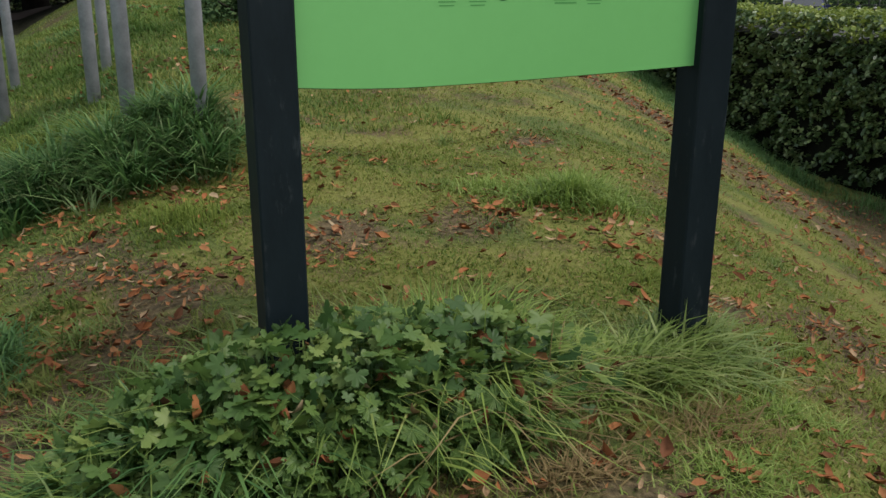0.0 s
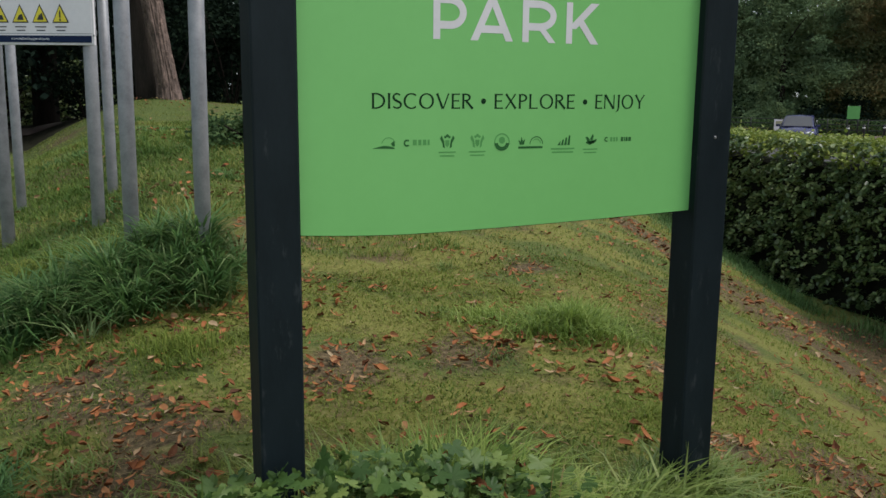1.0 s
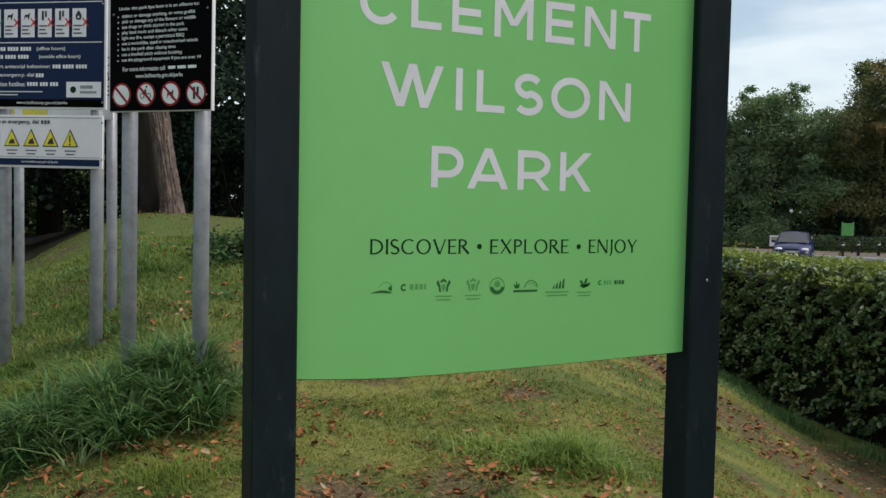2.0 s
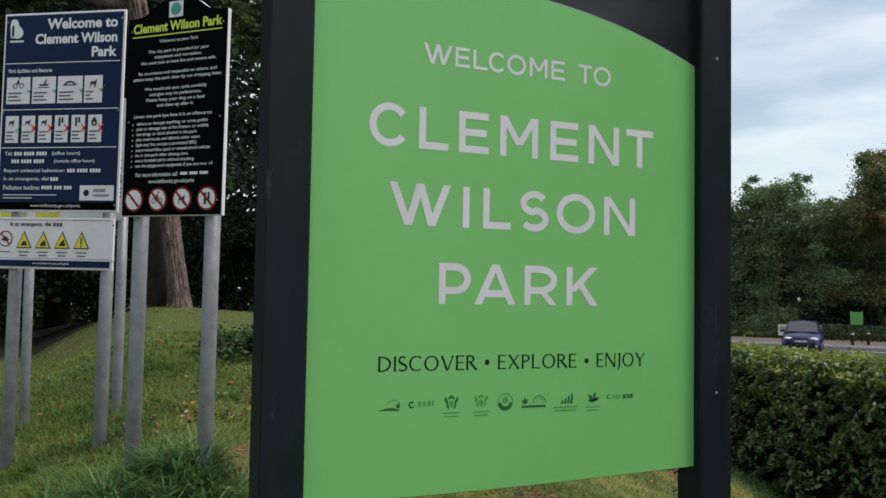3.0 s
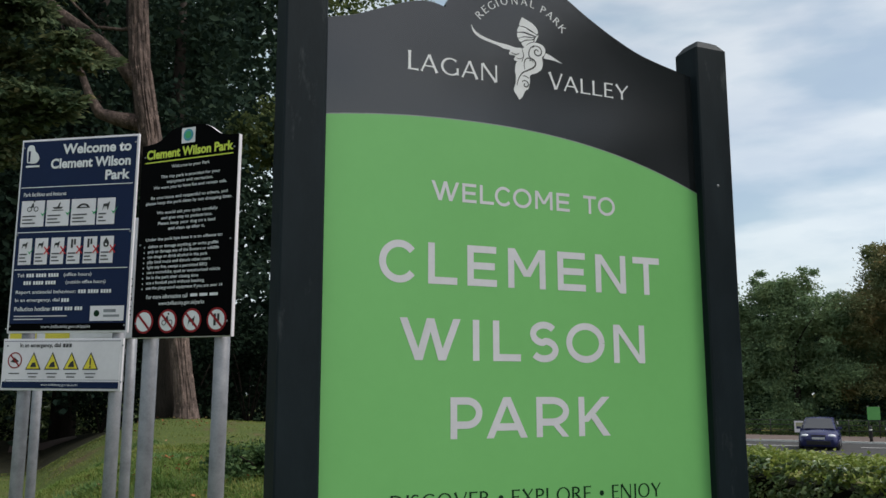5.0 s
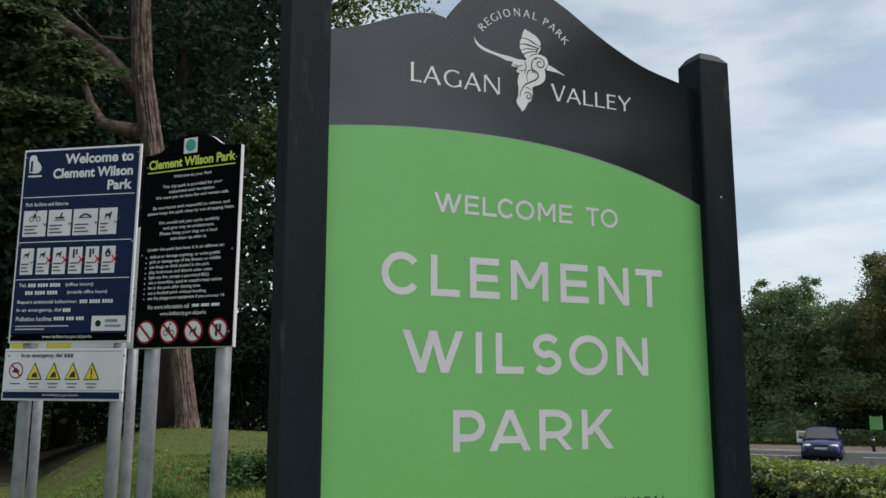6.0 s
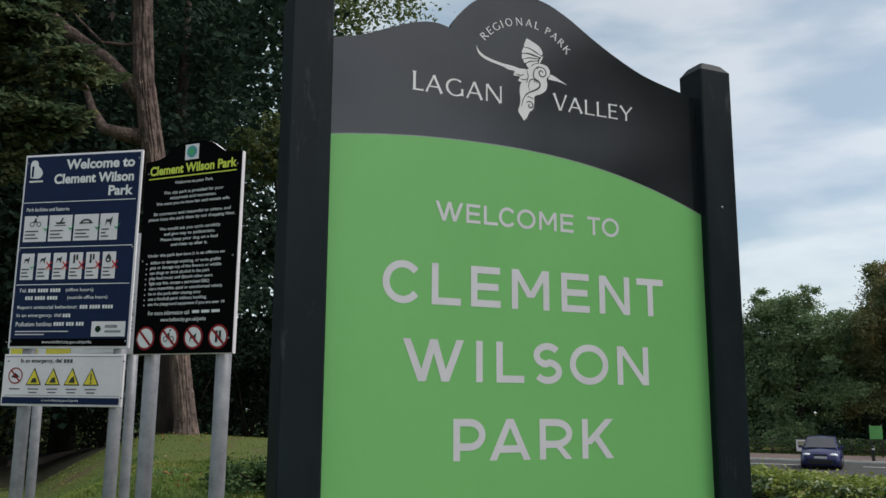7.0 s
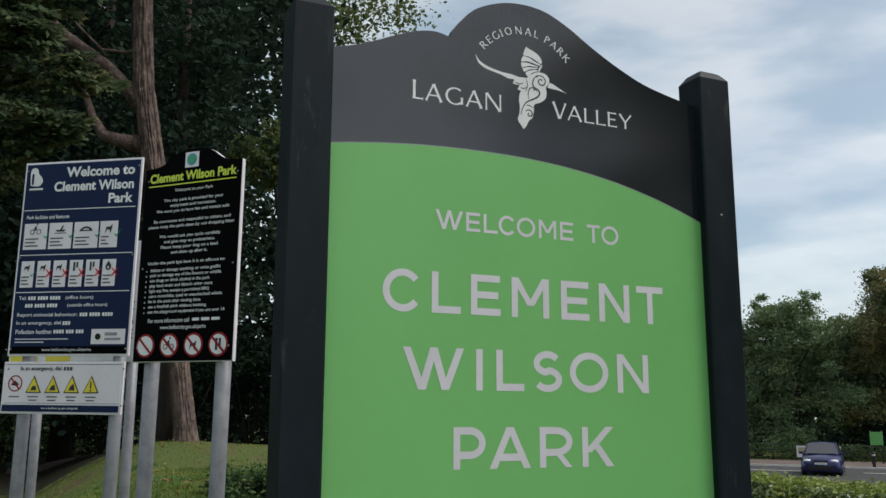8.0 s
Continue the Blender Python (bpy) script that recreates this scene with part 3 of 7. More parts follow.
bottom = [(SIDE_L + (SIDE_R - SIDE_L) * k / 24, 0.8535 + (0.0175 * (2 * (k / 24) ** 0.5 - 1) ** 2 if k > 6 else 0.012 * (1 - k / 6) ** 1.6)) for k in range(25)]
plate("back_plate", bottom + [(p.x, p.y) for p in reversed(TOP_LINE)], 0.003, 0.022, M_BLACK_PLATE, park_sign, "black enamelled plate with a curved top", 0.001)


def arch(x):
    return 2.0265 - (0.298 * (x - 0.4) ** 2.3 if x > 0.4 else 0.203 * (0.4 - x) ** 2)


arc = [(SIDE_L + (SIDE_R - SIDE_L) * k / 40) for k in range(41)]
plate("green_panel", [(x, z + 0.002) for x, z in bottom] + [(x, arch(x) - 0.0) for x in reversed(arc)], -0.0005, 0.003, M_GREEN_PLATE, park_sign, "bright green printed panel")
# pale seam along the arch
seam = []
for x in arc:
    seam.append((x, arch(x) + 0.0025))
plate("seam", [(x, arch(x) + 0.0002) for x in arc] + seam[::-1], 0.0, 0.0032, M_GALV, park_sign, "thin pale edge strip")

FRONT = -0.0009


def stroke_part(name, strokes, y, material, parent, turn=None):
    """A flat letter from strokes: each a line of (x, z) points with a width at every point, and whether its ends are cut level."""
    verts, faces = [], []
    for k, (pts, wide, *level) in enumerate(strokes):
        p = np.array(pts, dtype=float)
        d = np.gradient(p, axis=0)
        d /= np.maximum(np.linalg.norm(d, axis=1), 1e-9)[:, None]
        side = np.stack([-d[:, 1], d[:, 0]], 1) * (np.array(wide, dtype=float) / 2)[:, None]
        if level:
            side = np.stack([np.array(wide) / 2, np.zeros(len(p))], 1)
        n0 = len(verts)
        for q, o in zip(p, side):
            verts += [(q[0] - o[0], y - 0.00006 * k, q[1] - o[1]), (q[0] + o[0], y - 0.00006 * k, q[1] + o[1])]
        faces += [(n0 + 2 * i, n0 + 2 * i + 2, n0 + 2 * i + 3, n0 + 2 * i + 1) for i in range(len(p) - 1)]
    if turn is not None:
        cx, cz, a = turn
        verts = [(cx + x * math.cos(a) + z * math.sin(a), yy, cz - x * math.sin(a) + z * math.cos(a)) for x, yy, z in verts]
    return dressed(name, raw(name, verts, faces), material, parent)


def bowl(cx, cz, rx, rz, a0, a1, thick, thin, n=22):
    """A curved stroke, thick on its upright sides and thin above and below."""
    a = [radians(a0 + (a1 - a0) * i / n) for i in range(n + 1)]
    return [(cx + rx * math.cos(v), cz + rz * math.sin(v)) for v in a], [thin + (thick - thin) * abs(math.cos(v)) ** 1.3 for v in a]


def caps(row, z0, z1, w):
    """Plain heavy capitals, each letter a part of its own, from strokes w wide."""
    h = z1 - z0
    for ch, x0, x1 in row:
        b, e, d = x1 - x0, w / 2, w * 1.12
        line = lambda *q: ([(q[i], q[i + 1]) for i in range(0, len(q), 2)], [w] * (len(q) // 2))
        slant = lambda *q: ([(q[0], q[1]), (q[2], q[3])], [d, d], True)
        rx, o = b / 2 - e, 0.0012
        half = lambda low, reach: [([(e, h - e), (b * reach, h - e)] + bowl(b * reach, (h - e + low) / 2, b - e - b * reach, (h - e - low) / 2, 90, -90, w, w)[0] + [(e, low)], [w] * 26)]
        strokes = {
            "L": [line(e, 0, e, h), line(0, e, b, e)], "T": [line(b / 2, 0, b / 2, h), line(0, h - e, b, h - e)], "I": [line(e, 0, e, h)],
            "E": [line(e, 0, e, h), line(0, e, b, e), line(0, h / 2, b * 0.93, h / 2), line(0, h - e, b * 0.985, h - e)],
            "M": [line(e, 0, e, h), line(b - e, 0, b - e, h), slant(d / 2, h, b / 2, h * 0.3), slant(b - d / 2, h, b / 2, h * 0.3)],
            "N": [line(e, 0, e, h), line(b - e, 0, b - e, h), slant(d / 2, h, b - d / 2, 0)],
            "W": [slant(d / 2, h, b * 0.31, 0), slant(b * 0.5, h, b * 0.31, 0), slant(b * 0.5, h, b * 0.69, 0), slant(b - d / 2, h, b * 0.69, 0)],
            "A": [slant(d / 2, 0, b / 2, h), slant(b - d / 2, 0, b / 2, h), line(b * 0.2, h * 0.27, b * 0.8, h * 0.27)],
            "K": [line(e, 0, e, h), ([(b - d * 0.65, h), (w * 0.9, h * 0.36)], [d * 1.25] * 2, True), ([(b - d * 0.6, 0), (b * 0.42, h * 0.56)], [d * 1.15] * 2, True)],
            "O": [bowl(b / 2, h / 2, rx, h / 2 - e + o, 0, 360, w, w, 40)], "C": [bowl(b * 0.53, h / 2, b * 0.53 - e, h / 2 - e + o, 38, 322, w, w, 34)],
            "S": [(bowl(b / 2, h * 0.745 - e * 0.5, rx * 0.95, h * 0.255 - e * 0.5 + o, 32, 262, w, w, 20)[0] + bowl(b / 2, h * 0.255 + e * 0.5, rx, h * 0.255 - e * 0.5 + o, 82, -148, w, w, 20)[0], [w] * 42)],
            "P": [line(e, 0, e, h)] + half(h * 0.33, 0.5), "R": [line(e, 0, e, h)] + half(h * 0.37, 0.48) + [slant(b - d * 0.55, 0, b * 0.52, h * 0.38)],
        }[ch]
        out = []
        for pts, *rest in strokes:
            out.append(([(x0 + u, z0 + v) for u, v in pts], *rest))
        stroke_part("letter", out, FRONT, M_GREY_VINYL, park_sign)


def roman(ch, T, t):
    """Strokes and width of a flared roman capital of height 1; T and t are its thick and thin strokes."""
    def stem(x0, z0, x1, z1, w):
        return [(x0 + (x1 - x0) * s, z0 + (z1 - z0) * s) for s in (0, 0.1, 0.5, 0.9, 1)], [w * 1.4, w * 1.03, w * 0.95, w * 1.03, w * 1.4]

    def arm(x0, x1, z):
        return [(x0, z), (x1 - 0.07, z), (x1, z)], [t, t, t * 1.9]
    e, q = T / 2, t / 2
    return {
        "I": ([stem(e, 0, e, 1, T)], T), "L": ([stem(e, 0, e, 1, T), arm(e, 0.58, q)], 0.58),
        "E": ([stem(e, 0, e, 1, T), arm(e, 0.55, q), arm(e, 0.47, 0.52), arm(e, 0.53, 1 - q)], 0.56),
        "D": ([stem(e, 0, e, 1, T), bowl(0.2, 0.5, 0.62 - e, 0.5 - q, -90, 90, T, t), arm(e, 0.3, q), arm(e, 0.3, 1 - q)], 0.84),
        "O": ([bowl(0.48, 0.5, 0.48 - e, 0.51 - q, 0, 360, T, t, 40)], 0.96), "C": ([bowl(0.5, 0.5, 0.5 - e, 0.51 - q, 50, 310, T, t, 30)], 0.84),
        "G": ([bowl(0.5, 0.5, 0.5 - e, 0.51 - q, 50, 315, T, t, 30), stem(0.84, 0.06, 0.84, 0.46, T * 0.9)], 0.9),
        "S": ([(bowl(0.28, 0.745, 0.22, 0.255 - q, 35, 255, t, t, 16)[0] + bowl(0.27, 0.25, 0.25, 0.25 - q, 75, -150, t, t, 16)[0], [t * 1.3] * 5 + [t * 1.5] * 5 + [T * 1.0] * 14 + [t * 1.5] * 5 + [t * 1.3] * 5)], 0.54),
        "V": ([stem(0.06, 1, 0.42, 0, T), stem(0.8, 1, 0.45, 0, t * 1.25)], 0.86), "A": ([stem(0.05, 0, 0.42, 1, t * 1.25), stem(0.8, 0, 0.42, 1, T), arm(0.18, 0.64, 0.34)], 0.86),
        "N": ([stem(0.07, 0, 0.07, 1, t * 1.2), stem(0.09, 1, 0.78, 0, T), stem(0.8, 0, 0.8, 1, t * 1.2)], 0.86), "X": ([stem(0.07, 1, 0.72, 0, T), stem(0.7, 1, 0.06, 0, t * 1.2)], 0.8),
        "Y": ([stem(0.06, 1, 0.4, 0.45, T), stem(0.76, 1, 0.4, 0.45, t * 1.25), stem(0.4, 0, 0.4, 0.5, T)], 0.82),
        "J": ([([(0.2, 1), (0.2, 0.85), (0.2, 0.1), (0.15, -0.12), (0.0, -0.24)], [T * 1.4, T, T, T * 0.8, t * 0.7])], 0.3),
        "K": ([stem(e, 0, e, 1, T), stem(0.62, 1, T, 0.48, t * 1.2), stem(0.24, 0.58, 0.72, 0, T)], 0.74),
        "P": ([stem(e, 0, e, 1, T), bowl(0.22, 0.74, 0.36 - e, 0.26 - q, -90, 90, T, t), arm(e, 0.25, 0.48 + q), arm(e, 0.25, 1 - q)], 0.58),
        "R": ([stem(e, 0, e, 1, T), bowl(0.22, 0.75, 0.35 - e, 0.25 - q, -90, 90, T, t), arm(e, 0.25, 0.5 + q), arm(e, 0.25, 1 - q), stem(0.28, 0.5, 0.7, 0, T)], 0.7),
    }[ch]


def roman_word(words, x0, x1, z0, z1, y, material, thick=0.15, thin=0.075, turn=None):
    """A word in flared roman capitals between x0 and x1, each letter a part."""
    h = z1 - z0
    glyphs = [roman(c, thick, thin) for c in words]
    gap = 0.13
    k = (x1 - x0) / ((sum(g[1] for g in glyphs) + gap * (len(glyphs) - 1)) * h)
    x = x0
    for strokes, wide in glyphs:
        stroke_part("letter", [([(x + u * h * k, z0 + v * h) for u, v in pts], [q * h for q in w]) for pts, w in strokes], y, material, park_sign, turn)
        x += (wide + gap) * h * k


caps((("C", 0.171, 0.262), ("L", 0.290, 0.363), ("E", 0.389, 0.466), ("M", 0.496, 0.598), ("E", 0.632, 0.712), ("N", 0.741, 0.831), ("T", 0.853, 0.935)), 1.630, 1.7255, 0.0166)
caps((("W", 0.221, 0.371), ("I", 0.402, 0.419), ("L", 0.454, 0.527), ("S", 0.551, 0.630), ("O", 0.652, 0.762), ("N", 0.788, 0.881)), 1.4565, 1.551, 0.0166)
caps((("P", 0.345, 0.425), ("A", 0.435, 0.542), ("R", 0.566, 0.655), ("K", 0.682, 0.772)), 1.281, 1.374, 0.0166)
caps((("W", 0.298, 0.369), ("E", 0.377, 0.414), ("L", 0.423, 0.460), ("C", 0.463, 0.507), ("O", 0.512, 0.563), ("M", 0.573, 0.622), ("E", 0.633, 0.671), ("T", 0.711, 0.749), ("O", 0.754, 0.805)), 1.827, 1.873, 0.0074)
roman_word("DISCOVER", 0.203, 0.443, 1.1315, 1.1645, FRONT, M_DARK_PRINT)
roman_word("EXPLORE", 0.498, 0.712, 1.1315, 1.1645, FRONT, M_DARK_PRINT)
roman_word("ENJOY", 0.77, 0.914, 1.1315, 1.1645, FRONT, M_DARK_PRINT)


def disc(name, x, z, r, y, material, parent, inner=0.0, a0=0.0, a1=6.2832, n=24, squash=1.0):
    bm = bmesh.new()
    whole = a1 - a0 > 6.28
    k = n if whole else n + 1
    ring = lambda q: [bm.verts.new((x + q * math.cos(a0 + (a1 - a0) * i / n), y, z + squash * q * math.sin(a0 + (a1 - a0) * i / n))) for i in range(k)]
    outer = ring(r)
    if inner > 0:
        inn = ring(inner)
        for i in range(n):
            j = (i + 1) % k
            bm.faces.new((outer[i], outer[j], inn[j], inn[i]))
    else:
        bm.faces.new(outer)
    for f in bm.faces:
        f.normal_update()
        if f.normal.y > 0:
            f.normal_flip()
    return part(name, bm, material, parent)


def shape(name, outline, y, material, parent, smooth=0):
    if smooth:
        outline = [(p.x, p.y) for p in smooth_line([(a, b, 0) for a, b in outline + outline[:1]], smooth)][:-1]
    bm = bmesh.new()
    f = bm.faces.new([bm.verts.new((a, y, b)) for a, b in outline])
    f.normal_update()
    if f.normal.y > 0:
        f.normal_flip()
    bmesh.ops.triangulate(bm, faces=bm.faces)
    return part(name, bm, material, parent)


def bar(name, x0, x1, z0, z1, y, material, parent):
    return shape(name, [(x0, z0), (x1, z0), (x1, z1), (x0, z1)], y, material, parent)


disc("dot", 0.47, 1.148, 0.0062, FRONT, M_DARK_PRINT, park_sign)
disc("dot", 0.741, 1.147, 0.0062, FRONT, M_DARK_PRINT, park_sign)

# heading on the black plate
HEAD = 0.0022
for text, x0, x1, z0, z1 in (("L", 0.240, 0.266, 2.1365, 2.1835), ("AGAN", 0.271, 0.475, 2.1365, 2.1795), ("V", 0.62, 0.662, 2.142, 2.185), ("ALLEY", 0.664, 0.862, 2.142, 2.181)):
    roman_word(text, x0, x1, z0, z1, HEAD, M_WHITE_VINYL, 0.145, 0.08)
ARC_X, ARC_Z, ARC_R = 0.547, 2.206, 0.1455
for ch, turn, wide in zip("REGIONALPARK", (-50.6, -42.3, -34.0, -27.2, -19.3, -8.1, 2.3, 11.2, 23.3, 31.4, 40.3, 48.9), (16, 13, 19, 3.2, 20, 17, 18, 12, 13, 18, 16, 17)):
    wide /= 1000
    roman_word(ch, -wide / 2, wide / 2, ARC_R, ARC_R + 0.0195, HEAD, M_WHITE_VINYL, 0.15, 0.085, (ARC_X, ARC_Z, radians(turn)))
# flying bird mark, plain shapes
BODY = [(0.546, 2.235), (0.567, 2.252), (0.585, 2.257), (0.604, 2.253), (0.612, 2.241), (0.609, 2.228), (0.602, 2.22), (0.604, 2.205), (0.6, 2.189), (0.586, 2.177), (0.567, 2.168), (0.566, 2.152), (0.561, 2.132), (0.553, 2.126), (0.544, 2.109), (0.536, 2.101), (0.531, 2.107), (0.52, 2.123), (0.525, 2.141), (0.526, 2.161), (0.524, 2.175), (0.528, 2.196), (0.539, 2.204)]
TAIL = [(0.405, 2.277), (0.412, 2.264), (0.428, 2.253), (0.450, 2.246), (0.476, 2.241), (0.503, 2.239), (0.526, 2.235), (0.546, 2.235), (0.550, 2.216), (0.545, 2.199), (0.533, 2.199), (0.521, 2.203), (0.526, 2.213), (0.508, 2.215), (0.511, 2.226), (0.494, 2.227), (0.476, 2.233), (0.447, 2.239), (0.424, 2.246), (0.409, 2.259)]
BEAK = [(0.613, 2.234), (0.625, 2.23), (0.663, 2.212), (0.639, 2.217), (0.606, 2.219), (0.61, 2.227)]
FEATHERS = [
    [(0.546, 2.319), (0.538, 2.296), (0.553, 2.295), (0.574, 2.287), (0.589, 2.28), (0.591, 2.291), (0.58, 2.304), (0.564, 2.312)],
    [(0.537, 2.293), (0.532, 2.278), (0.55, 2.281), (0.569, 2.278), (0.584, 2.275), (0.588, 2.278), (0.571, 2.284), (0.553, 2.292)],
    [(0.532, 2.275), (0.534, 2.262), (0.552, 2.269), (0.574, 2.27), (0.582, 2.272), (0.566, 2.274), (0.549, 2.277)],
    [(0.535, 2.26), (0.541, 2.252), (0.555, 2.26), (0.574, 2.264), (0.58, 2.269), (0.571, 2.267), (0.552, 2.266)],
    [(0.543, 2.249), (0.552, 2.24), (0.563, 2.252), (0.578, 2.259), (0.577, 2.262), (0.555, 2.257)],
    [(0.589, 2.276), (0.593, 2.278), (0.589, 2.268), (0.583, 2.258), (0.581, 2.258), (0.583, 2.268)]]
shape("mark", TAIL, HEAD, M_WHITE_VINYL, park_sign, 3)
for outline in FEATHERS:
    shape("mark", outline, HEAD, M_WHITE_VINYL, park_sign, 3)
shape("mark", BODY, HEAD - 0.0004, M_WHITE_VINYL, park_sign, 3)
shape("mark", BEAK, HEAD - 0.0004, M_WHITE_VINYL, park_sign)


def inked(points, wide, thin=0.4):
    """A dark drawn line that swells in its middle."""
    line = smooth_line([(u, v, 0) for u, v in points], 5)
    n = len(line) - 1
    stroke_part("mark_line", [([(p.x, p.y) for p in line], [wide * (thin + (1 - thin) * math.sin(math.pi * k / n)) for k in range(n + 1)])], HEAD - 0.0007, M_BLACK_PRINT, park_sign)


# the curl of the neck and breast, the leaf on the breast, the folds of wing and tail
inked([(0.580, 2.249), (0.569, 2.240), (0.564, 2.226), (0.567, 2.215), (0.579, 2.209), (0.583, 2.200), (0.577, 2.190), (0.562, 2.181), (0.546, 2.172), (0.535, 2.157), (0.529, 2.137)], 0.0042)
inked([(0.552, 2.180), (0.550, 2.193), (0.553, 2.206), (0.560, 2.212), (0.567, 2.211), (0.566, 2.205)], 0.0028)
inked([(0.566, 2.205), (0.571, 2.209), (0.577, 2.203)], 0.0022)
inked([(0.545, 2.233), (0.549, 2.217), (0.543, 2.199)], 0.0024)
inked([(0.528, 2.208), (0.539, 2.207), (0.546, 2.212)], 0.002)
inked([(0.513, 2.220), (0.527, 2.217), (0.538, 2.222)], 0.002)
inked([(0.545, 2.163), (0.553, 2.164), (0.564, 2.159)], 0.0024)
for cx, cz, r0, turns in ((0.588, 2.233, 0.0165, 1.0), (0.553, 2.142, 0.0115, 0.8)):
    inked([(cx + r0 * (1 - k / 17) * math.cos(2.6 - k * 0.62 * turns), cz + r0 * (1 - k / 17) * math.sin(2.6 - k * 0.62 * turns)) for k in range(15)], 0.0034, 0.6)

# the row of small partner marks, plain shapes in dark green
LOGO = FRONT


def small_bars(x0, x1, z, n, material=M_FAINT_PRINT, tall=0.0035):
    for k in range(n):
        bar("mark", x0 + 0.003 * k, x1 - 0.003 * k, z - 0.008 * k, z - 0.008 * k + tall, LOGO, material, park_sign)


shape("mark", [(0.203, 1.046), (0.23, 1.052), (0.25, 1.049), (0.255, 1.045), (0.23, 1.046)], LOGO, M_MID_PRINT, park_sign, 3)
disc("mark", 0.241, 1.053, 0.017, LOGO, M_FAINT_PRINT, park_sign, 0.0155, 0.3, 2.9, 12)
shape("mark", [(0.246, 1.056), (0.254, 1.063), (0.256, 1.051), (0.251, 1.05)], LOGO, M_MID_PRINT, park_sign)
disc("mark", 0.284, 1.057, 0.008, LOGO, M_MID_PRINT, park_sign, 0.004, 0.8, 5.5, 12)
for x0, x1 in ((0.298, 0.307), (0.311, 0.318), (0.322, 0.330), (0.333, 0.338)):
    bar("mark", x0, x1, 1.052, 1.064, LOGO, M_FAINT_PRINT, park_sign)
for cx, dark in ((0.381, M_MID_PRINT), (0.456, M_FAINT_PRINT)):
    shape("mark", [(cx - 0.005, 1.062), (cx + 0.005, 1.062), (cx + 0.005, 1.052), (cx, 1.046), (cx - 0.005, 1.052)], LOGO, M_FAINT_PRINT, park_sign)
    for k in (-1, 1):
        shape("mark", [(cx + 0.006 * k, 1.044), (cx + 0.011 * k, 1.047), (cx + 0.012 * k, 1.056), (cx + 0.018 * k, 1.066), (cx + 0.014 * k, 1.073), (cx + 0.008 * k, 1.06)], LOGO, dark, park_sign)
        disc("mark", cx + 0.005 * k, 1.069, 0.003, LOGO, dark, park_sign, n=10)
    disc("mark", cx, 1.072, 0.0035, LOGO, dark, park_sign, n=10)
    small_bars(cx - 0.021, cx + 0.021, 1.034, 2, M_FAINT_PRINT, 0.0026)
for dx, dz, a in ((-0.007, 0.0, 2.3), (0.004, 0.004, 1.2), (0.01, -0.004, 0.5), (-0.004, -0.008, 2.9), (0.003, -0.006, 0.1)):
    c, q = math.cos(a), math.sin(a)
    shape("mark", [(0.76 + dx + u * c - v * q, 1.058 + dz + u * q + v * c) for u, v in ((-0.009, 0), (-0.003, 0.004), (0.01, 0.0015), (0.006, -0.0035), (-0.003, -0.004))], LOGO, M_MID_PRINT, park_sign)
small_bars(0.739, 0.781, 1.034, 2, M_FAINT_PRINT, 0.0026)
disc("mark", 0.519, 1.056, 0.02, LOGO, M_FAINT_PRINT, park_sign, 0.0175)
disc("mark", 0.519, 1.056, 0.02, LOGO - 0.0002, M_MID_PRINT, park_sign, 0.011, 3.3, 6.1, 16)
disc("mark", 0.519, 1.06, 0.008, LOGO, M_FAINT_PRINT, park_sign, n=12)
shape("mark", [(0.566, 1.049), (0.562, 1.06), (0.568, 1.056), (0.57, 1.067), (0.574, 1.057), (0.58, 1.062), (0.577, 1.049)], LOGO, M_MID_PRINT, park_sign)
disc("mark", 0.61, 1.05, 0.018, LOGO, M_MID_PRINT, park_sign, 0.016, 0, 3.1416, 14)
disc("mark", 0.61, 1.05, 0.012, LOGO, M_FAINT_PRINT, park_sign, 0.0105, 0.2, 2.4, 14)
small_bars(0.562, 0.627, 1.04, 1, M_MID_PRINT, 0.005)
for k in range(4):
    shape("mark", [(0.668 + 0.009 * k, 1.046), (0.672 + 0.009 * k, 1.052 + 0.006 * k), (0.676 + 0.009 * k, 1.056 + 0.004 * k), (0.675 + 0.009 * k, 1.046)], LOGO, M_MID_PRINT, park_sign)
small_bars(0.65, 0.715, 1.036, 2)
disc("mark", 0.806, 1.058, 0.006, LOGO, M_MID_PRINT, park_sign, 0.003, 0.8, 5.5, 12)
for x0, x1, dark in ((0.817, 0.823, M_FAINT_PRINT), (0.826, 0.831, M_FAINT_PRINT), (0.834, 0.839, M_FAINT_PRINT), (0.848, 0.855, M_MID_PRINT), (0.857, 0.860, M_MID_PRINT), (0.862, 0.868, M_MID_PRINT), (0.870, 0.878, M_MID_PRINT)):
    bar("mark", x0, x1, 1.053, 1.063, LOGO, dark, park_sign)


def screw(parent, x, y, z, r=0.006):
    bm = bmesh.new()
    bmesh.ops.create_uvsphere(bm, u_segments=10, v_segments=6, radius=r, matrix=pose(x, y, z) @ Matrix.Diagonal((1, 0.5, 1, 1)))
    return part("bolt", bm, M_GALV, parent, "small steel bolt head", True)


for z in (1.93, 1.06):
    screw(park_sign, 1.12, -0.026, z, 0.0042)

# ---- the info boards beyond, on round steel poles ----


def pole_part(parent, x, y, z0, z1, r=0.036):
    tubes_part("pole", [([(x, y, z0), (x, y, (z0 + z1) / 2), (x, y, z1)], [r, r, r])], M_GALV, parent, "galvanised round steel pole", 18)
    bm = bmesh.new()
    bmesh.ops.create_cone(bm, cap_ends=True, segments=18, radius1=r * 1.06, radius2=r * 0.8, depth=0.02, matrix=pose(x, y, z1 + 0.006))
    part("pole_cap", bm, M_GALV, parent, "", True)


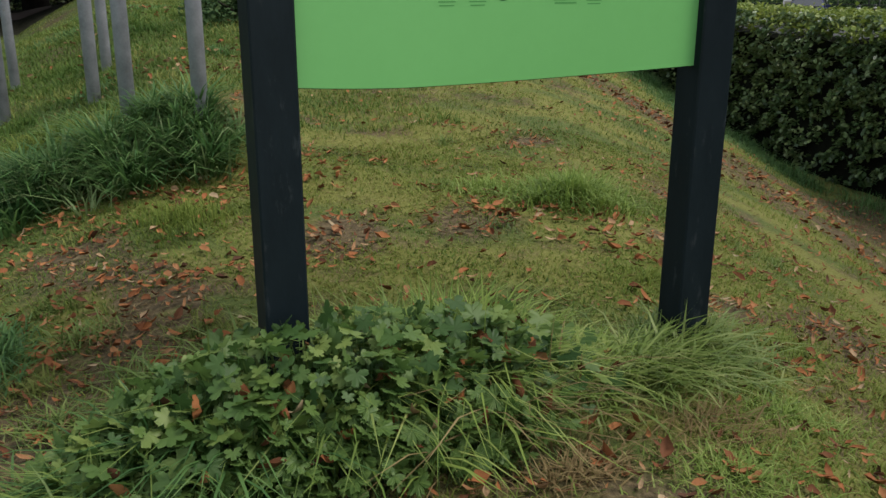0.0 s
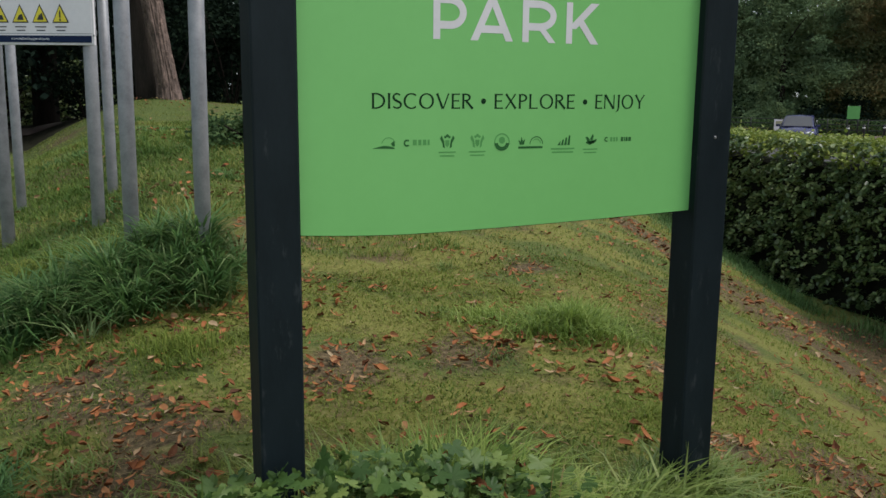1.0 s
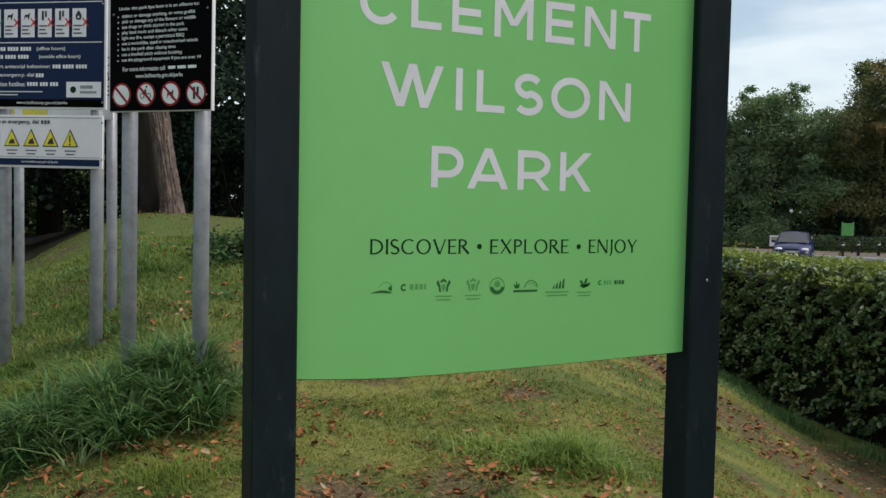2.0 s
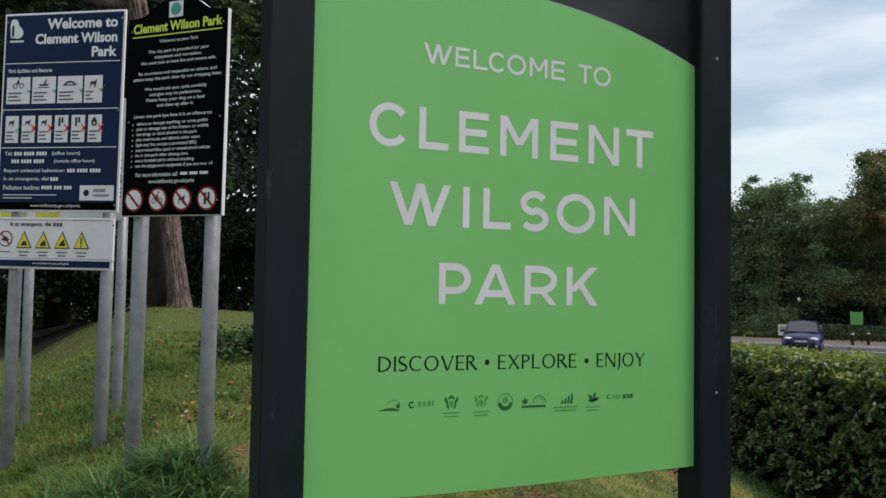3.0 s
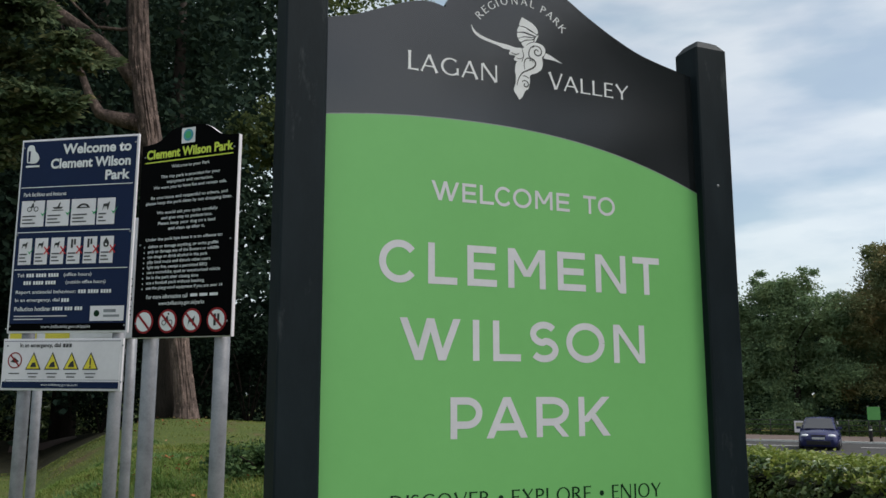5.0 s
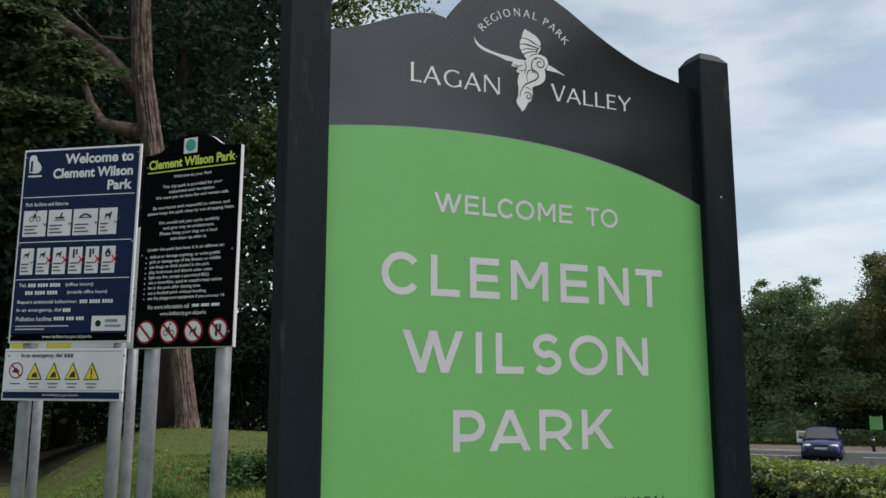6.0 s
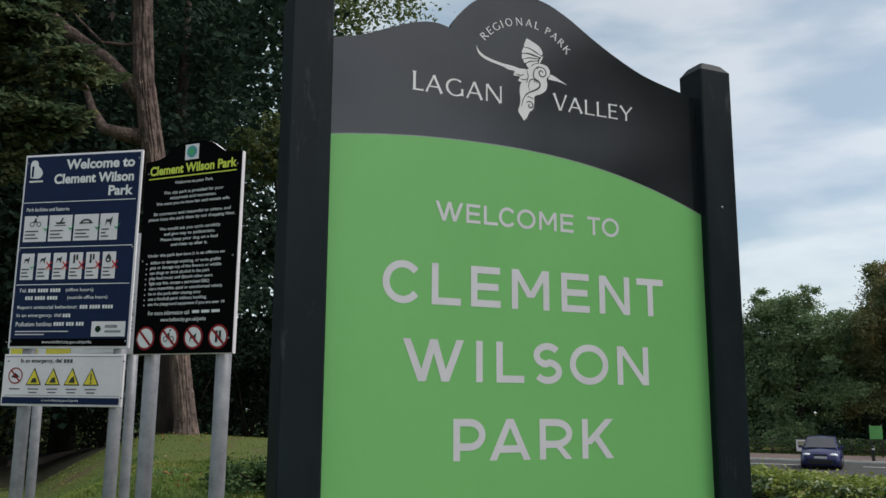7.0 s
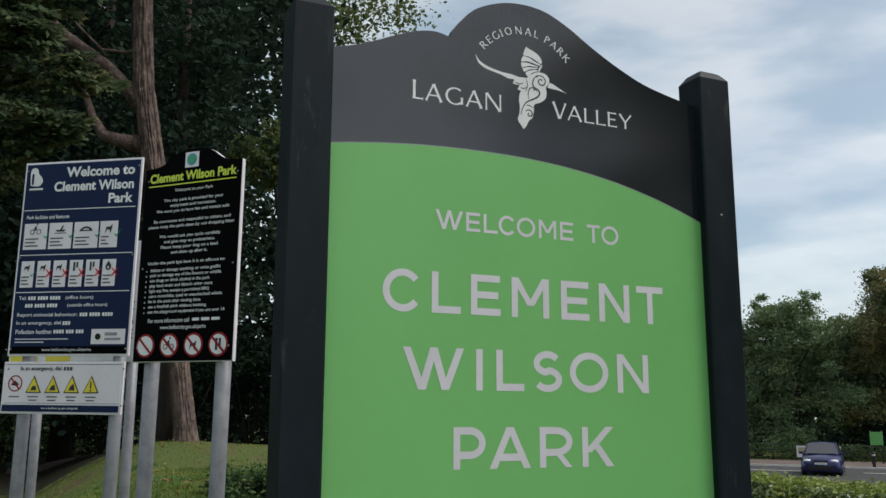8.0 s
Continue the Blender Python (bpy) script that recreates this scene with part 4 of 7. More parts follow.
def clamp(parent, x, y, z, r=0.036):
    bm = bmesh.new()
    bmesh.ops.create_cone(bm, cap_ends=False, segments=18, radius1=r * 1.1, radius2=r * 1.1, depth=0.03, matrix=pose(x, y, z))
    box(bm, x - 0.05, x + 0.05, y - r * 1.25, y - r * 0.9, z - 0.014, z + 0.014)
    part("clamp", bm, M_GALV, parent, "steel pole clamp")


def board(name, a, b, label, lean=0.0):
    """An Empty at the foot of the board's left edge; its x runs along the board, its faces look along -y."""
    turn = math.degrees(math.atan2(b[1] - a[1], b[0] - a[0]))
    ob = thing(name, (a[0], a[1], 0), turn, label, "notice board")
    ob.matrix_basis = ob.matrix_basis @ pose(0, 0, 0, 0, lean, 0)
    return ob, math.hypot(b[0] - a[0], b[1] - a[1])


def lines_on(parent, w, z_top, h, rows, material, y):
    """rows: words, left, right (0 to 1), upper and lower edge (0 to 1 from the top)."""
    for words, u0, u1, v0, v1 in rows:
        lettering("lettering", words, u0 * w, u1 * w, z_top - v1 * h, z_top - v0 * h, y, material, parent, heavy=0.034 if v1 - v0 > 0.03 else 0.012)


def rect(name, parent, w, z_top, h, u0, u1, v0, v1, y, material):
    return bar(name, u0 * w, u1 * w, z_top - v1 * h, z_top - v0 * h, y, material, parent)


def sign_plate(name, w, z0, z1, edge, face, parent, label, u0=0.0):
    box_part("frame", (u0, w, 0.0, 0.014, z0, z1), edge, parent, "", 0.003)
    box_part(name, (u0 + 0.013, w - 0.013, -0.0025, 0.001, z0 + 0.013, z1 - 0.013), face, parent, label)


# navy welcome board with the white warning board under it
blue, BW = board("welcome_board", (-0.750, 3.811), (-0.129, 3.361), "navy welcome notice board above a white warning board", 0.5)
Z1, Z0 = 2.862, 1.723
BH = Z1 - Z0
sign_plate("face", BW, Z0, Z1, M_WHITE_FACE, M_NAVY, blue, "navy printed face with white text")
F1, F2, F3 = -0.0045, -0.0062, -0.0078
lines_on(blue, BW, Z1, BH, [("Welcome to", 0.362, 0.942, 0.033, 0.087), ("Clement Wilson", 0.268, 0.942, 0.108, 0.161), ("Park", 0.738, 0.942, 0.18, 0.232)], M_WHITE_VINYL, F1)
lines_on(blue, BW, Z1, BH, [("Park facilities and features", 0.055, 0.42, 0.282, 0.302), ("(office hours)", 0.45, 0.68, 0.700, 0.722), ("(outside office hours)", 0.47, 0.80, 0.738, 0.76), ("Report antisocial behaviour:", 0.055, 0.56, 0.785, 0.808), ("In an emergency, dial", 0.055, 0.43, 0.826, 0.848), ("Pollution hotline:", 0.055, 0.36, 0.868, 0.89), ("Tel:", 0.055, 0.12, 0.700, 0.718)], M_WHITE_VINYL, F1)
for u0, v0, groups in ((0.135, 0.701, (3, 4, 4)), (0.115, 0.739, (3, 4, 4)), (0.58, 0.786, (3, 4, 4)), (0.445, 0.828, (3,)), (0.375, 0.87, (4, 3, 3))):
    u = u0
    for count in groups:
        for k in range(count):
            rect("text_bar", blue, BW, Z1, BH, u, u + 0.0175, v0, v0 + 0.018, F1, M_WHITE_VINYL)
            u += 0.0225
        u += 0.014
rect("text_bar", blue, BW, Z1, BH, 0.055, 0.5, 0.913, 0.918, F1, M_GREY_VINYL)
rect("text_bar", blue, BW, Z1, BH, 0.055, 0.3, 0.928, 0.933, F1, M_GREY_VINYL)
for v in (0.253, 0.487, 0.678):
    rect("rule", blue, BW, Z1, BH, 0.025, 0.97, v, v + 0.004, F1, M_WHITE_VINYL)
rect("strip", blue, BW, Z1, BH, 0.02, 0.98, 0.952, 0.988, F1, M_BLACK_FACE)
lettering("lettering", "www.belfastcity.gov.uk/parks", 0.29 * BW, 0.7 * BW, Z1 - 0.98 * BH, Z1 - 0.96 * BH, F2, M_WHITE_VINYL, blue)
rect("logo_patch", blue, BW, Z1, BH, 0.69, 0.965, 0.868, 0.942, F1, M_WHITE_FACE)
disc("logo", 0.745 * BW, Z1 - 0.905 * BH, 0.018, F2, M_DARK_PRINT, blue)
rect("text_bar", blue, BW, Z1, BH, 0.8, 0.9, 0.885, 0.9, F2, M_GALV)
rect("text_bar", blue, BW, Z1, BH, 0.8, 0.93, 0.912, 0.923, F2, M_GALV)
# rounded white badge
shape("logo", [(0.045, Z1 - 0.14), (0.04, Z1 - 0.06), (0.055, Z1 - 0.035), (0.085, Z1 - 0.04), (0.095, Z1 - 0.07), (0.115, Z1 - 0.09), (0.125, Z1 - 0.12), (0.1, Z1 - 0.145)], F1, M_WHITE_VINYL, blue, 4)
bar("logo", 0.052, 0.066, Z1 - 0.135, Z1 - 0.07, F2, M_NAVY, blue)
bar("text_bar", 0.04, 0.13, Z1 - 0.168, Z1 - 0.157, F1, M_WHITE_VINYL, blue)


def pictogram(parent, kind, x, z, s, y):
    """Plain small figures: cycle, boat, bridge, bin and the like."""
    if kind == "cycle":
        for dx in (-0.28, 0.28):
            disc("picture", x + dx * s, z - 0.1 * s, 0.2 * s, y, M_BLACK_PRINT, parent, 0.14 * s, n=14)
        shape("picture", [(x - 0.2 * s, z), (x + 0.1 * s, z + 0.02 * s), (x + 0.05 * s, z + 0.4 * s), (x - 0.08 * s, z + 0.3 * s)], y, M_BLACK_PRINT, parent)
        disc("picture", x + 0.1 * s, z + 0.5 * s, 0.08 * s, y, M_BLACK_PRINT, parent, n=10)
    elif kind == "boat":
        shape("picture", [(x - 0.45 * s, z), (x + 0.45 * s, z), (x + 0.3 * s, z - 0.14 * s), (x - 0.3 * s, z - 0.14 * s)], y, M_BLACK_PRINT, parent)
        shape("picture", [(x - 0.05 * s, z), (x + 0.12 * s, z), (x + 0.25 * s, z + 0.35 * s), (x + 0.12 * s, z + 0.3 * s)], y, M_BLACK_PRINT, parent)
        bar("picture", x - 0.48 * s, x + 0.48 * s, z - 0.28 * s, z - 0.22 * s, y, M_BLACK_PRINT, parent)
    elif kind == "bridge":
        disc("picture", x, z - 0.2 * s, 0.52 * s, y, M_BLACK_PRINT, parent, 0.34 * s, 0.15, 2.99, 16, 0.75)
        bar("picture", x - 0.55 * s, x + 0.55 * s, z - 0.16 * s, z - 0.08 * s, y, M_BLACK_PRINT, parent)
    elif kind == "bottle":
        bar("picture", x - 0.22 * s, x - 0.02 * s, z - 0.4 * s, z + 0.4 * s, y, M_BLACK_PRINT, parent)
        bar("picture", x + 0.08 * s, x + 0.26 * s, z - 0.1 * s, z + 0.4 * s, y, M_BLACK_PRINT, parent)
    elif kind == "flame":
        shape("picture", [(x, z + 0.45 * s), (x + 0.28 * s, z), (x + 0.18 * s, z - 0.35 * s), (x - 0.18 * s, z - 0.35 * s), (x - 0.28 * s, z)], y, M_BLACK_PRINT, parent, 3)
        disc("picture", x, z - 0.15 * s, 0.1 * s, y - 0.001, M_WHITE_VINYL, parent, n=12)
    else:
        shape("picture", [(x - 0.3 * s, z - 0.4 * s), (x - 0.22 * s, z + 0.1 * s), (x + 0.1 * s, z + 0.12 * s), (x + 0.3 * s, z + 0.3 * s), (x + 0.24 * s, z - 0.05 * s), (x + 0.14 * s, z - 0.4 * s), (x + 0.05 * s, z - 0.1 * s), (x - 0.15 * s, z - 0.1 * s)], y, M_BLACK_PRINT, parent)


def tick(parent, x, z, s, y):
    shape("tick", [(x - 0.5 * s, z), (x - 0.15 * s, z - 0.5 * s), (x + 0.55 * s, z + 0.55 * s), (x - 0.12 * s, z - 0.2 * s)], y, M_TICK, parent)


def cross(parent, x, z, s, y):
    for k in (1, -1):
        shape("cross", [(x - 0.5 * s, z - 0.5 * k * s), (x - 0.35 * s, z - 0.6 * k * s), (x + 0.5 * s, z + 0.5 * k * s), (x + 0.35 * s, z + 0.6 * k * s)], y - 0.0004 * k, M_BRIGHT_RED, parent)


for u0, u1, kind in ((0.045, 0.243, "cycle"), (0.26, 0.455, "boat"), (0.472, 0.676, "bridge"), (0.69, 0.838, "dog")):
    rect("tile", blue, BW, Z1, BH, u0, u1, 0.325, 0.46, F1, M_WHITE_FACE)
    pictogram(blue, kind, (u0 + u1) / 2 * BW, Z1 - 0.362 * BH, 0.078, F2)
    for k in range(3):
        rect("text_bar", blue, BW, Z1, BH, u0 + 0.015, u1 - 0.07 - 0.025 * (k % 2), 0.402 + 0.018 * k, 0.409 + 0.018 * k, F2, M_GREY_PRINT)
    tick(blue, u1 * BW, Z1 - 0.388 * BH, 0.046, F3)
for k, kind in enumerate(("dog", "dog", "dog", "bottle", "bottle", "flame")):
    u0 = 0.05 + 0.137 * k
    rect("tile", blue, BW, Z1, BH, u0, u0 + 0.11, 0.52, 0.655, F1, M_WHITE_FACE)
    pictogram(blue, kind, (u0 + 0.05) * BW, Z1 - 0.553 * BH, 0.064, F2)
    for j in range(3):
        rect("text_bar", blue, BW, Z1, BH, u0 + 0.01, u0 + 0.075 - 0.014 * (j % 2), 0.598 + 0.018 * j, 0.605 + 0.018 * j, F2, M_GREY_PRINT)
    (tick if k == 0 else cross)(blue, (u0 + 0.105) * BW, Z1 - 0.585 * BH, 0.04, F3)

W1, W0 = 1.692, 1.402
WH = W1 - W0
sign_plate("warning_face", BW - 0.02, W0, W1, M_WHITE_FACE, M_WHITE_FACE, blue, "white printed warning face", -0.012)
bar("rule", 0.0, BW - 0.034, W1 - 0.016, W1 - 0.013, F1, M_NAVY, blue)
rect("strip", blue, BW, W1, WH, 0.0, 0.956, 0.83, 0.955, F1, M_NAVY)
lettering("lettering", "www.belfastcity.gov.uk/parks", 0.33 * BW, 0.63 * BW, W1 - 0.92 * WH, W1 - 0.865 * WH, F2, M_WHITE_VINYL, blue)
lines_on(blue, BW, W1, WH, [("In an emergency, dial", 0.13, 0.47, 0.09, 0.19)], M_GREY_PRINT, F1)
for k in range(3):
    rect("text_bar", blue, BW, W1, WH, 0.488 + 0.026 * k, 0.508 + 0.026 * k, 0.1, 0.17, F1, M_GREY_PRINT)
disc("roundel", 0.095 * BW, W1 - 0.42 * WH, 0.046, F1, M_RED, blue, 0.039)
shape("roundel_bar", [(0.095 * BW - 0.032, W1 - 0.42 * WH + 0.028), (0.095 * BW - 0.026, W1 - 0.42 * WH + 0.034), (0.095 * BW + 0.032, W1 - 0.42 * WH - 0.028), (0.095 * BW + 0.026, W1 - 0.42 * WH - 0.034)], F2, M_RED, blue)
shape("picture", [(0.06 * BW, W1 - 0.45 * WH), (0.09 * BW, W1 - 0.36 * WH), (0.13 * BW, W1 - 0.44 * WH), (0.1 * BW, W1 - 0.47 * WH)], F1, M_BLACK_PRINT, blue)
for k in range(4):
    cx = (0.252 + 0.157 * k) * BW
    shape("triangle", [(cx - 0.05, W1 - 0.6 * WH), (cx + 0.05, W1 - 0.6 * WH), (cx, W1 - 0.26 * WH)], F1, M_BLACK_PRINT, blue)
    shape("triangle", [(cx - 0.041, W1 - 0.58 * WH), (cx + 0.041, W1 - 0.58 * WH), (cx, W1 - 0.3 * WH)], F2, M_YELLOW, blue)
    if k < 3:
        shape("picture", [(cx - 0.018, W1 - 0.55 * WH), (cx + 0.022, W1 - 0.55 * WH), (cx + 0.014, W1 - (0.46 - 0.02 * k) * WH), (cx - 0.006, W1 - 0.47 * WH)], F3, M_BLACK_PRINT, blue)
    else:
        bar("picture", cx - 0.004, cx + 0.004, W1 - 0.51 * WH, W1 - 0.38 * WH, F3, M_BLACK_PRINT, blue)
        disc("picture", cx, W1 - 0.55 * WH, 0.0055, F3, M_BLACK_PRINT, blue, n=10)
for k in range(5):
    cx = (0.095 + 0.157 * k) * BW
    for j in range(2 if k else 1):
        bar("text_bar", cx - 0.034 + 0.008 * j, cx + 0.034 - 0.008 * j, W1 - (0.685 + 0.065 * j) * WH, W1 - (0.663 + 0.065 * j) * WH, F1, M_GREY_PRINT, blue)
bar("rule", 0.02, BW - 0.03, W1 - 0.8 * WH, W1 - 0.79 * WH, F1, M_GALV, blue)
for px in (0.103, BW - 0.085):
    pole_part(blue, px, 0.055, -0.6, 2.74)
    for z in (1.47, 1.62, 1.8, 2.3, 2.7):
        clamp(blue, px, 0.055, z)
for px in (0.02, BW - 0.02):
    for z in (W0 + 0.05, W1 - 0.04, Z0 + 0.04, (Z0 + Z1) / 2, Z1 - 0.05):
        screw(blue, px, -0.004, z, 0.006)

# black rules board with an arched top
rules, RW = board("park_rules_board", (-0.155, 2.65), (0.239, 2.217), "black park rules board with arched top and white text", 0.4)
R1, R0 = 2.588, 1.642
RH = R1 - R0
arch_top = smooth_line([(0, R1, 0), (0.1, R1 + 0.012, 0), (0.18, R1 + 0.062, 0), (0.255, R1 + 0.078, 0), (RW - 0.255, R1 + 0.078, 0), (RW - 0.18, R1 + 0.062, 0), (RW - 0.1, R1 + 0.012, 0), (RW, R1, 0)], 5)
plate("board_back", [(0, R0), (RW, R0)] + [(p.x, p.y) for p in reversed(arch_top)], 0.0, 0.02, M_WHITE_FACE, rules, "pale board core", 0.002)
inner_top = [(min(max(p.x, 0.003), RW - 0.003), p.y - 0.0008) for p in arch_top]
plate("face", [(0.004, R0 + 0.004), (RW - 0.004, R0 + 0.004)] + inner_top[::-1], -0.0025, -0.0002, M_BLACK_FACE, rules, "black printed face with white text")
lines_on(rules, RW, R1, RH, [("Clement Wilson Park", 0.06, 0.95, 0.028, 0.078)], M_LIME, F1)
rect("rule", rules, RW, R1, RH, 0.05, 0.95, 0.092, 0.098, F1, M_LIME)
bar("logo_patch", 0.42 * RW, 0.56 * RW, R1 - 0.012, R1 + 0.064, F1, M_WHITE_FACE, rules)
disc("logo", 0.49 * RW, R1 + 0.027, 0.03, F2, M_TEAL, rules)
disc("logo", 0.49 * RW, R1 + 0.027, 0.018, F3, M_TICK, rules)
text_rows = [("Welcome to your Park", 0.33, 0.72, 0.118), ("This city park is provided for your", 0.22, 0.83, 0.168), ("enjoyment and recreation.", 0.29, 0.76, 0.196), ("We want you to have fun and remain safe.", 0.15, 0.9, 0.224), ("Be courteous and respectful to others, and", 0.13, 0.91, 0.276), ("please keep the park clean by not dropping litter.", 0.08, 0.96, 0.304),
             ("We would ask you cycle carefully", 0.2, 0.82, 0.356), ("and give way to pedestrians.", 0.25, 0.77, 0.384), ("Please keep your dog on a lead", 0.22, 0.8, 0.412), ("and clean up after it.", 0.33, 0.7, 0.44), ("Under the park bye laws it is an offence to:", 0.1, 0.88, 0.492)]
text_rows += [(s, 0.13, r, 0.528 + 0.0265 * k) for k, (s, r) in enumerate([("deface or damage anything, or write graffiti", 0.84), ("pick or damage any of the flowers or wildlife", 0.85), ("use drugs or drink alcohol in the park", 0.74), ("play loud music and disturb other users", 0.77), ("light any fire, except a permitted BBQ", 0.74), ("use a motorbike, quad or unauthorised vehicle", 0.87), ("be in the park after closing time", 0.66), ("use a football pitch without booking", 0.72), ("use the playground equipment if you are over 14", 0.9)])]
lines_on(rules, RW, R1, RH, [(s, a, b, v, v + 0.0205) for s, a, b, v in text_rows] + [("For more information call", 0.14, 0.56, 0.783, 0.804), ("www.belfastcity.gov.uk/parks", 0.27, 0.73, 0.818, 0.843)], M_WHITE_VINYL, F1)
for k in range(9):
    disc("bullet", 0.09 * RW, R1 - (0.54 + 0.0265 * k) * RH, 0.0035, F1, M_WHITE_VINYL, rules, n=8)
for u0, u1, v0, v1 in ((0.59, 0.66, 0.786, 0.8), (0.68, 0.76, 0.786, 0.8), (0.78, 0.86, 0.786, 0.8)):
    rect("text_bar", rules, RW, R1, RH, u0, u1, v0, v1, F1, M_WHITE_VINYL)
for k in range(4):
    cx, cz = (0.13 + 0.243 * k) * RW, R1 - 0.918 * RH
    disc("roundel", cx, cz, 0.056, F1, M_RED, rules)
    disc("roundel", cx, cz, 0.046, F2, M_WHITE_VINYL, rules)
    if k:
        pictogram(rules, ("", "cycle", "dog", "bottle")[k], cx, cz, 0.068, F3)
    shape("roundel_bar", [(cx - 0.037, cz + 0.029), (cx - 0.029, cz + 0.037), (cx + 0.037, cz - 0.029), (cx + 0.029, cz - 0.037)], F3 - 0.0012, M_RED, rules)
for px in (0.068, RW - 0.095):
    pole_part(rules, px, 0.06, -0.5, 2.5)
    for z in (1.7, 2.1, 2.45):
        clamp(rules, px, 0.06, z)
for px in (0.025, RW - 0.025):
    for z in (R0 + 0.07, R0 + 0.45, R1 - 0.06):
        screw(rules, px, -0.004, z, 0.005)

# a third board behind, mostly hidden: its edge and head show
rear, QW = board("rear_notice_board", (-0.78, 5.03), (-0.032, 4.05), "white notice board with yellow bands, seen behind others")
Q1, Q0 = 2.5, 1.725
sign_plate("face", QW, Q0, Q1, M_WHITE_FACE, M_WHITE_FACE, rear, "white printed face")
rect("band", rear, QW, Q1, Q1 - Q0, 0.02, 0.25, 0.8, 0.975, F1, M_YELLOW)
rect("band", rear, QW, Q1, Q1 - Q0, 0.32, 0.52, 0.8, 0.975, F1, M_YELLOW)
for k, ch in enumerate("CBE"):
    lettering("lettering", ch, QW - 0.07, QW - 0.025, 2.05 - 0.09 * k, 2.11 - 0.09 * k, F1, M_BLACK_PRINT, rear)
for px in (0.275, QW - 0.07):
    pole_part(rear, px, 0.055, -0.6, 2.45, 0.032)
    clamp(rear, px, 0.055, 2.3)

# ---- hedge ----
LEAF4 = [(0, -0.5, 0), (0.3, -0.05, 0.07), (0, 0.5, -0.04), (-0.3, -0.05, 0.07)]
LEAF4_F = [(0, 1, 2), (0, 2, 3)]
LEAF6 = [(0, -0.5, 0), (0.26, -0.2, 0.05), (0.24, 0.15, 0.03), (0, 0.5, -0.08), (-0.24, 0.15, 0.03), (-0.26, -0.2, 0.05), (0, 0.0, -0.02)]
LEAF6_F = [(6, 0, 1), (6, 1, 2), (6, 2, 3), (6, 3, 4), (6, 4, 5), (6, 5, 0)]
HX0, HX1, HY0, HY1, HTOP = 5.85, 7.0, -1.5, 16.0, 0.72
hedge = thing("hedge", (6.4, 5, -0.95), 0, "clipped dense green hedge, top paler with new growth and painted light", "hedge")


def under_hedge(points):
    return np.asarray(points) - np.array([6.4, 5, -0.95])


# closed dark core in place of the twigs and shade inside
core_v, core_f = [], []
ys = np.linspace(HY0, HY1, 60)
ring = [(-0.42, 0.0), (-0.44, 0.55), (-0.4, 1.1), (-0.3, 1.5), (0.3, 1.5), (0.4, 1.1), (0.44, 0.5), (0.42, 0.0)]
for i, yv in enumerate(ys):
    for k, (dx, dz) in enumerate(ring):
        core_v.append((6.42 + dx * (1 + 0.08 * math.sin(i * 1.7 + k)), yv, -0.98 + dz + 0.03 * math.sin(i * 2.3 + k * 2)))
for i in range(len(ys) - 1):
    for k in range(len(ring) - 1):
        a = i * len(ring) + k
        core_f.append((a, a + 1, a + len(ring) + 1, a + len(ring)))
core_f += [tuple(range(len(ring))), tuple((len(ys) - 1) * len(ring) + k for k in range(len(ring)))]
dressed("inner_twig_shade", raw("inner_twig_shade", under_hedge(core_v), core_f), M_CORE, hedge, "dark core for the twigs and shade inside")


def hedge_leaves(n, side):
    y = rng.uniform(2.2, 12, n) if side == "face" else rng.uniform(1.5, 14, n)
    if side == "face":
        z = rng.uniform(-0.95, HTOP + 0.04, n)
        lump = 0.09 * waves(y, z, 0.28, 2.0) + 0.05 * waves(y, z, 0.1, 5.0)
        x = HX0 + 0.02 - lump + np.abs(rng.normal(0, 0.07, n)) + 0.12 * smoothstep(-z, 0.35, 0.95) + 0.06 * smoothstep(z, HTOP - 0.2, HTOP)
        # leaves thin out low down, so the dark core shows as shade
        keep = waves(y * 1.3, z * 1.5, 0.13, 9.0) + rng.uniform(-0.3, 0.3, n) > -0.1 + 0.4 * smoothstep(-z, 0.0, 0.8)
        t = turns_of(rng.normal(0.5, 0.5, n), rng.normal(0, 0.45, n), rng.normal(math.pi / 2 * 3, 0.9, n))
    else:
        x = rng.uniform(HX0 + 0.02, HX1, n)
        z = HTOP + 0.03 * waves(x, y, 0.3, 3.0) + 0.02 * waves(x, y, 0.09, 6.0) + rng.normal(0.0, 0.03, n) - 0.1 * smoothstep(HX0 + 0.25 - x, 0, 0.25)
        keep = np.full(n, True)
        t = random_turns(n, 0.6)
    s = rng.uniform(0.032, 0.072, n)
    return under_hedge(np.stack([x, y, z], 1)[keep]), t[keep], s[keep]


p, t, s = hedge_leaves(78000, "face")
tagged(dressed("leaves", repeat_mesh("leaves", LEAF6, LEAF6_F, p, t, s), M_HEDGE, hedge), kind="stuff")
# top leaves are paler for new growth and for the light on them
p, t, s = hedge_leaves(34000, "top")
tagged(dressed("lit_new_leaves", repeat_mesh("lit_new_leaves", LEAF4, LEAF4_F, p, t, s), M_HEDGE_LIT_NEW, hedge, "pale yellow-green new growth with the top light in its colour"), kind="stuff")


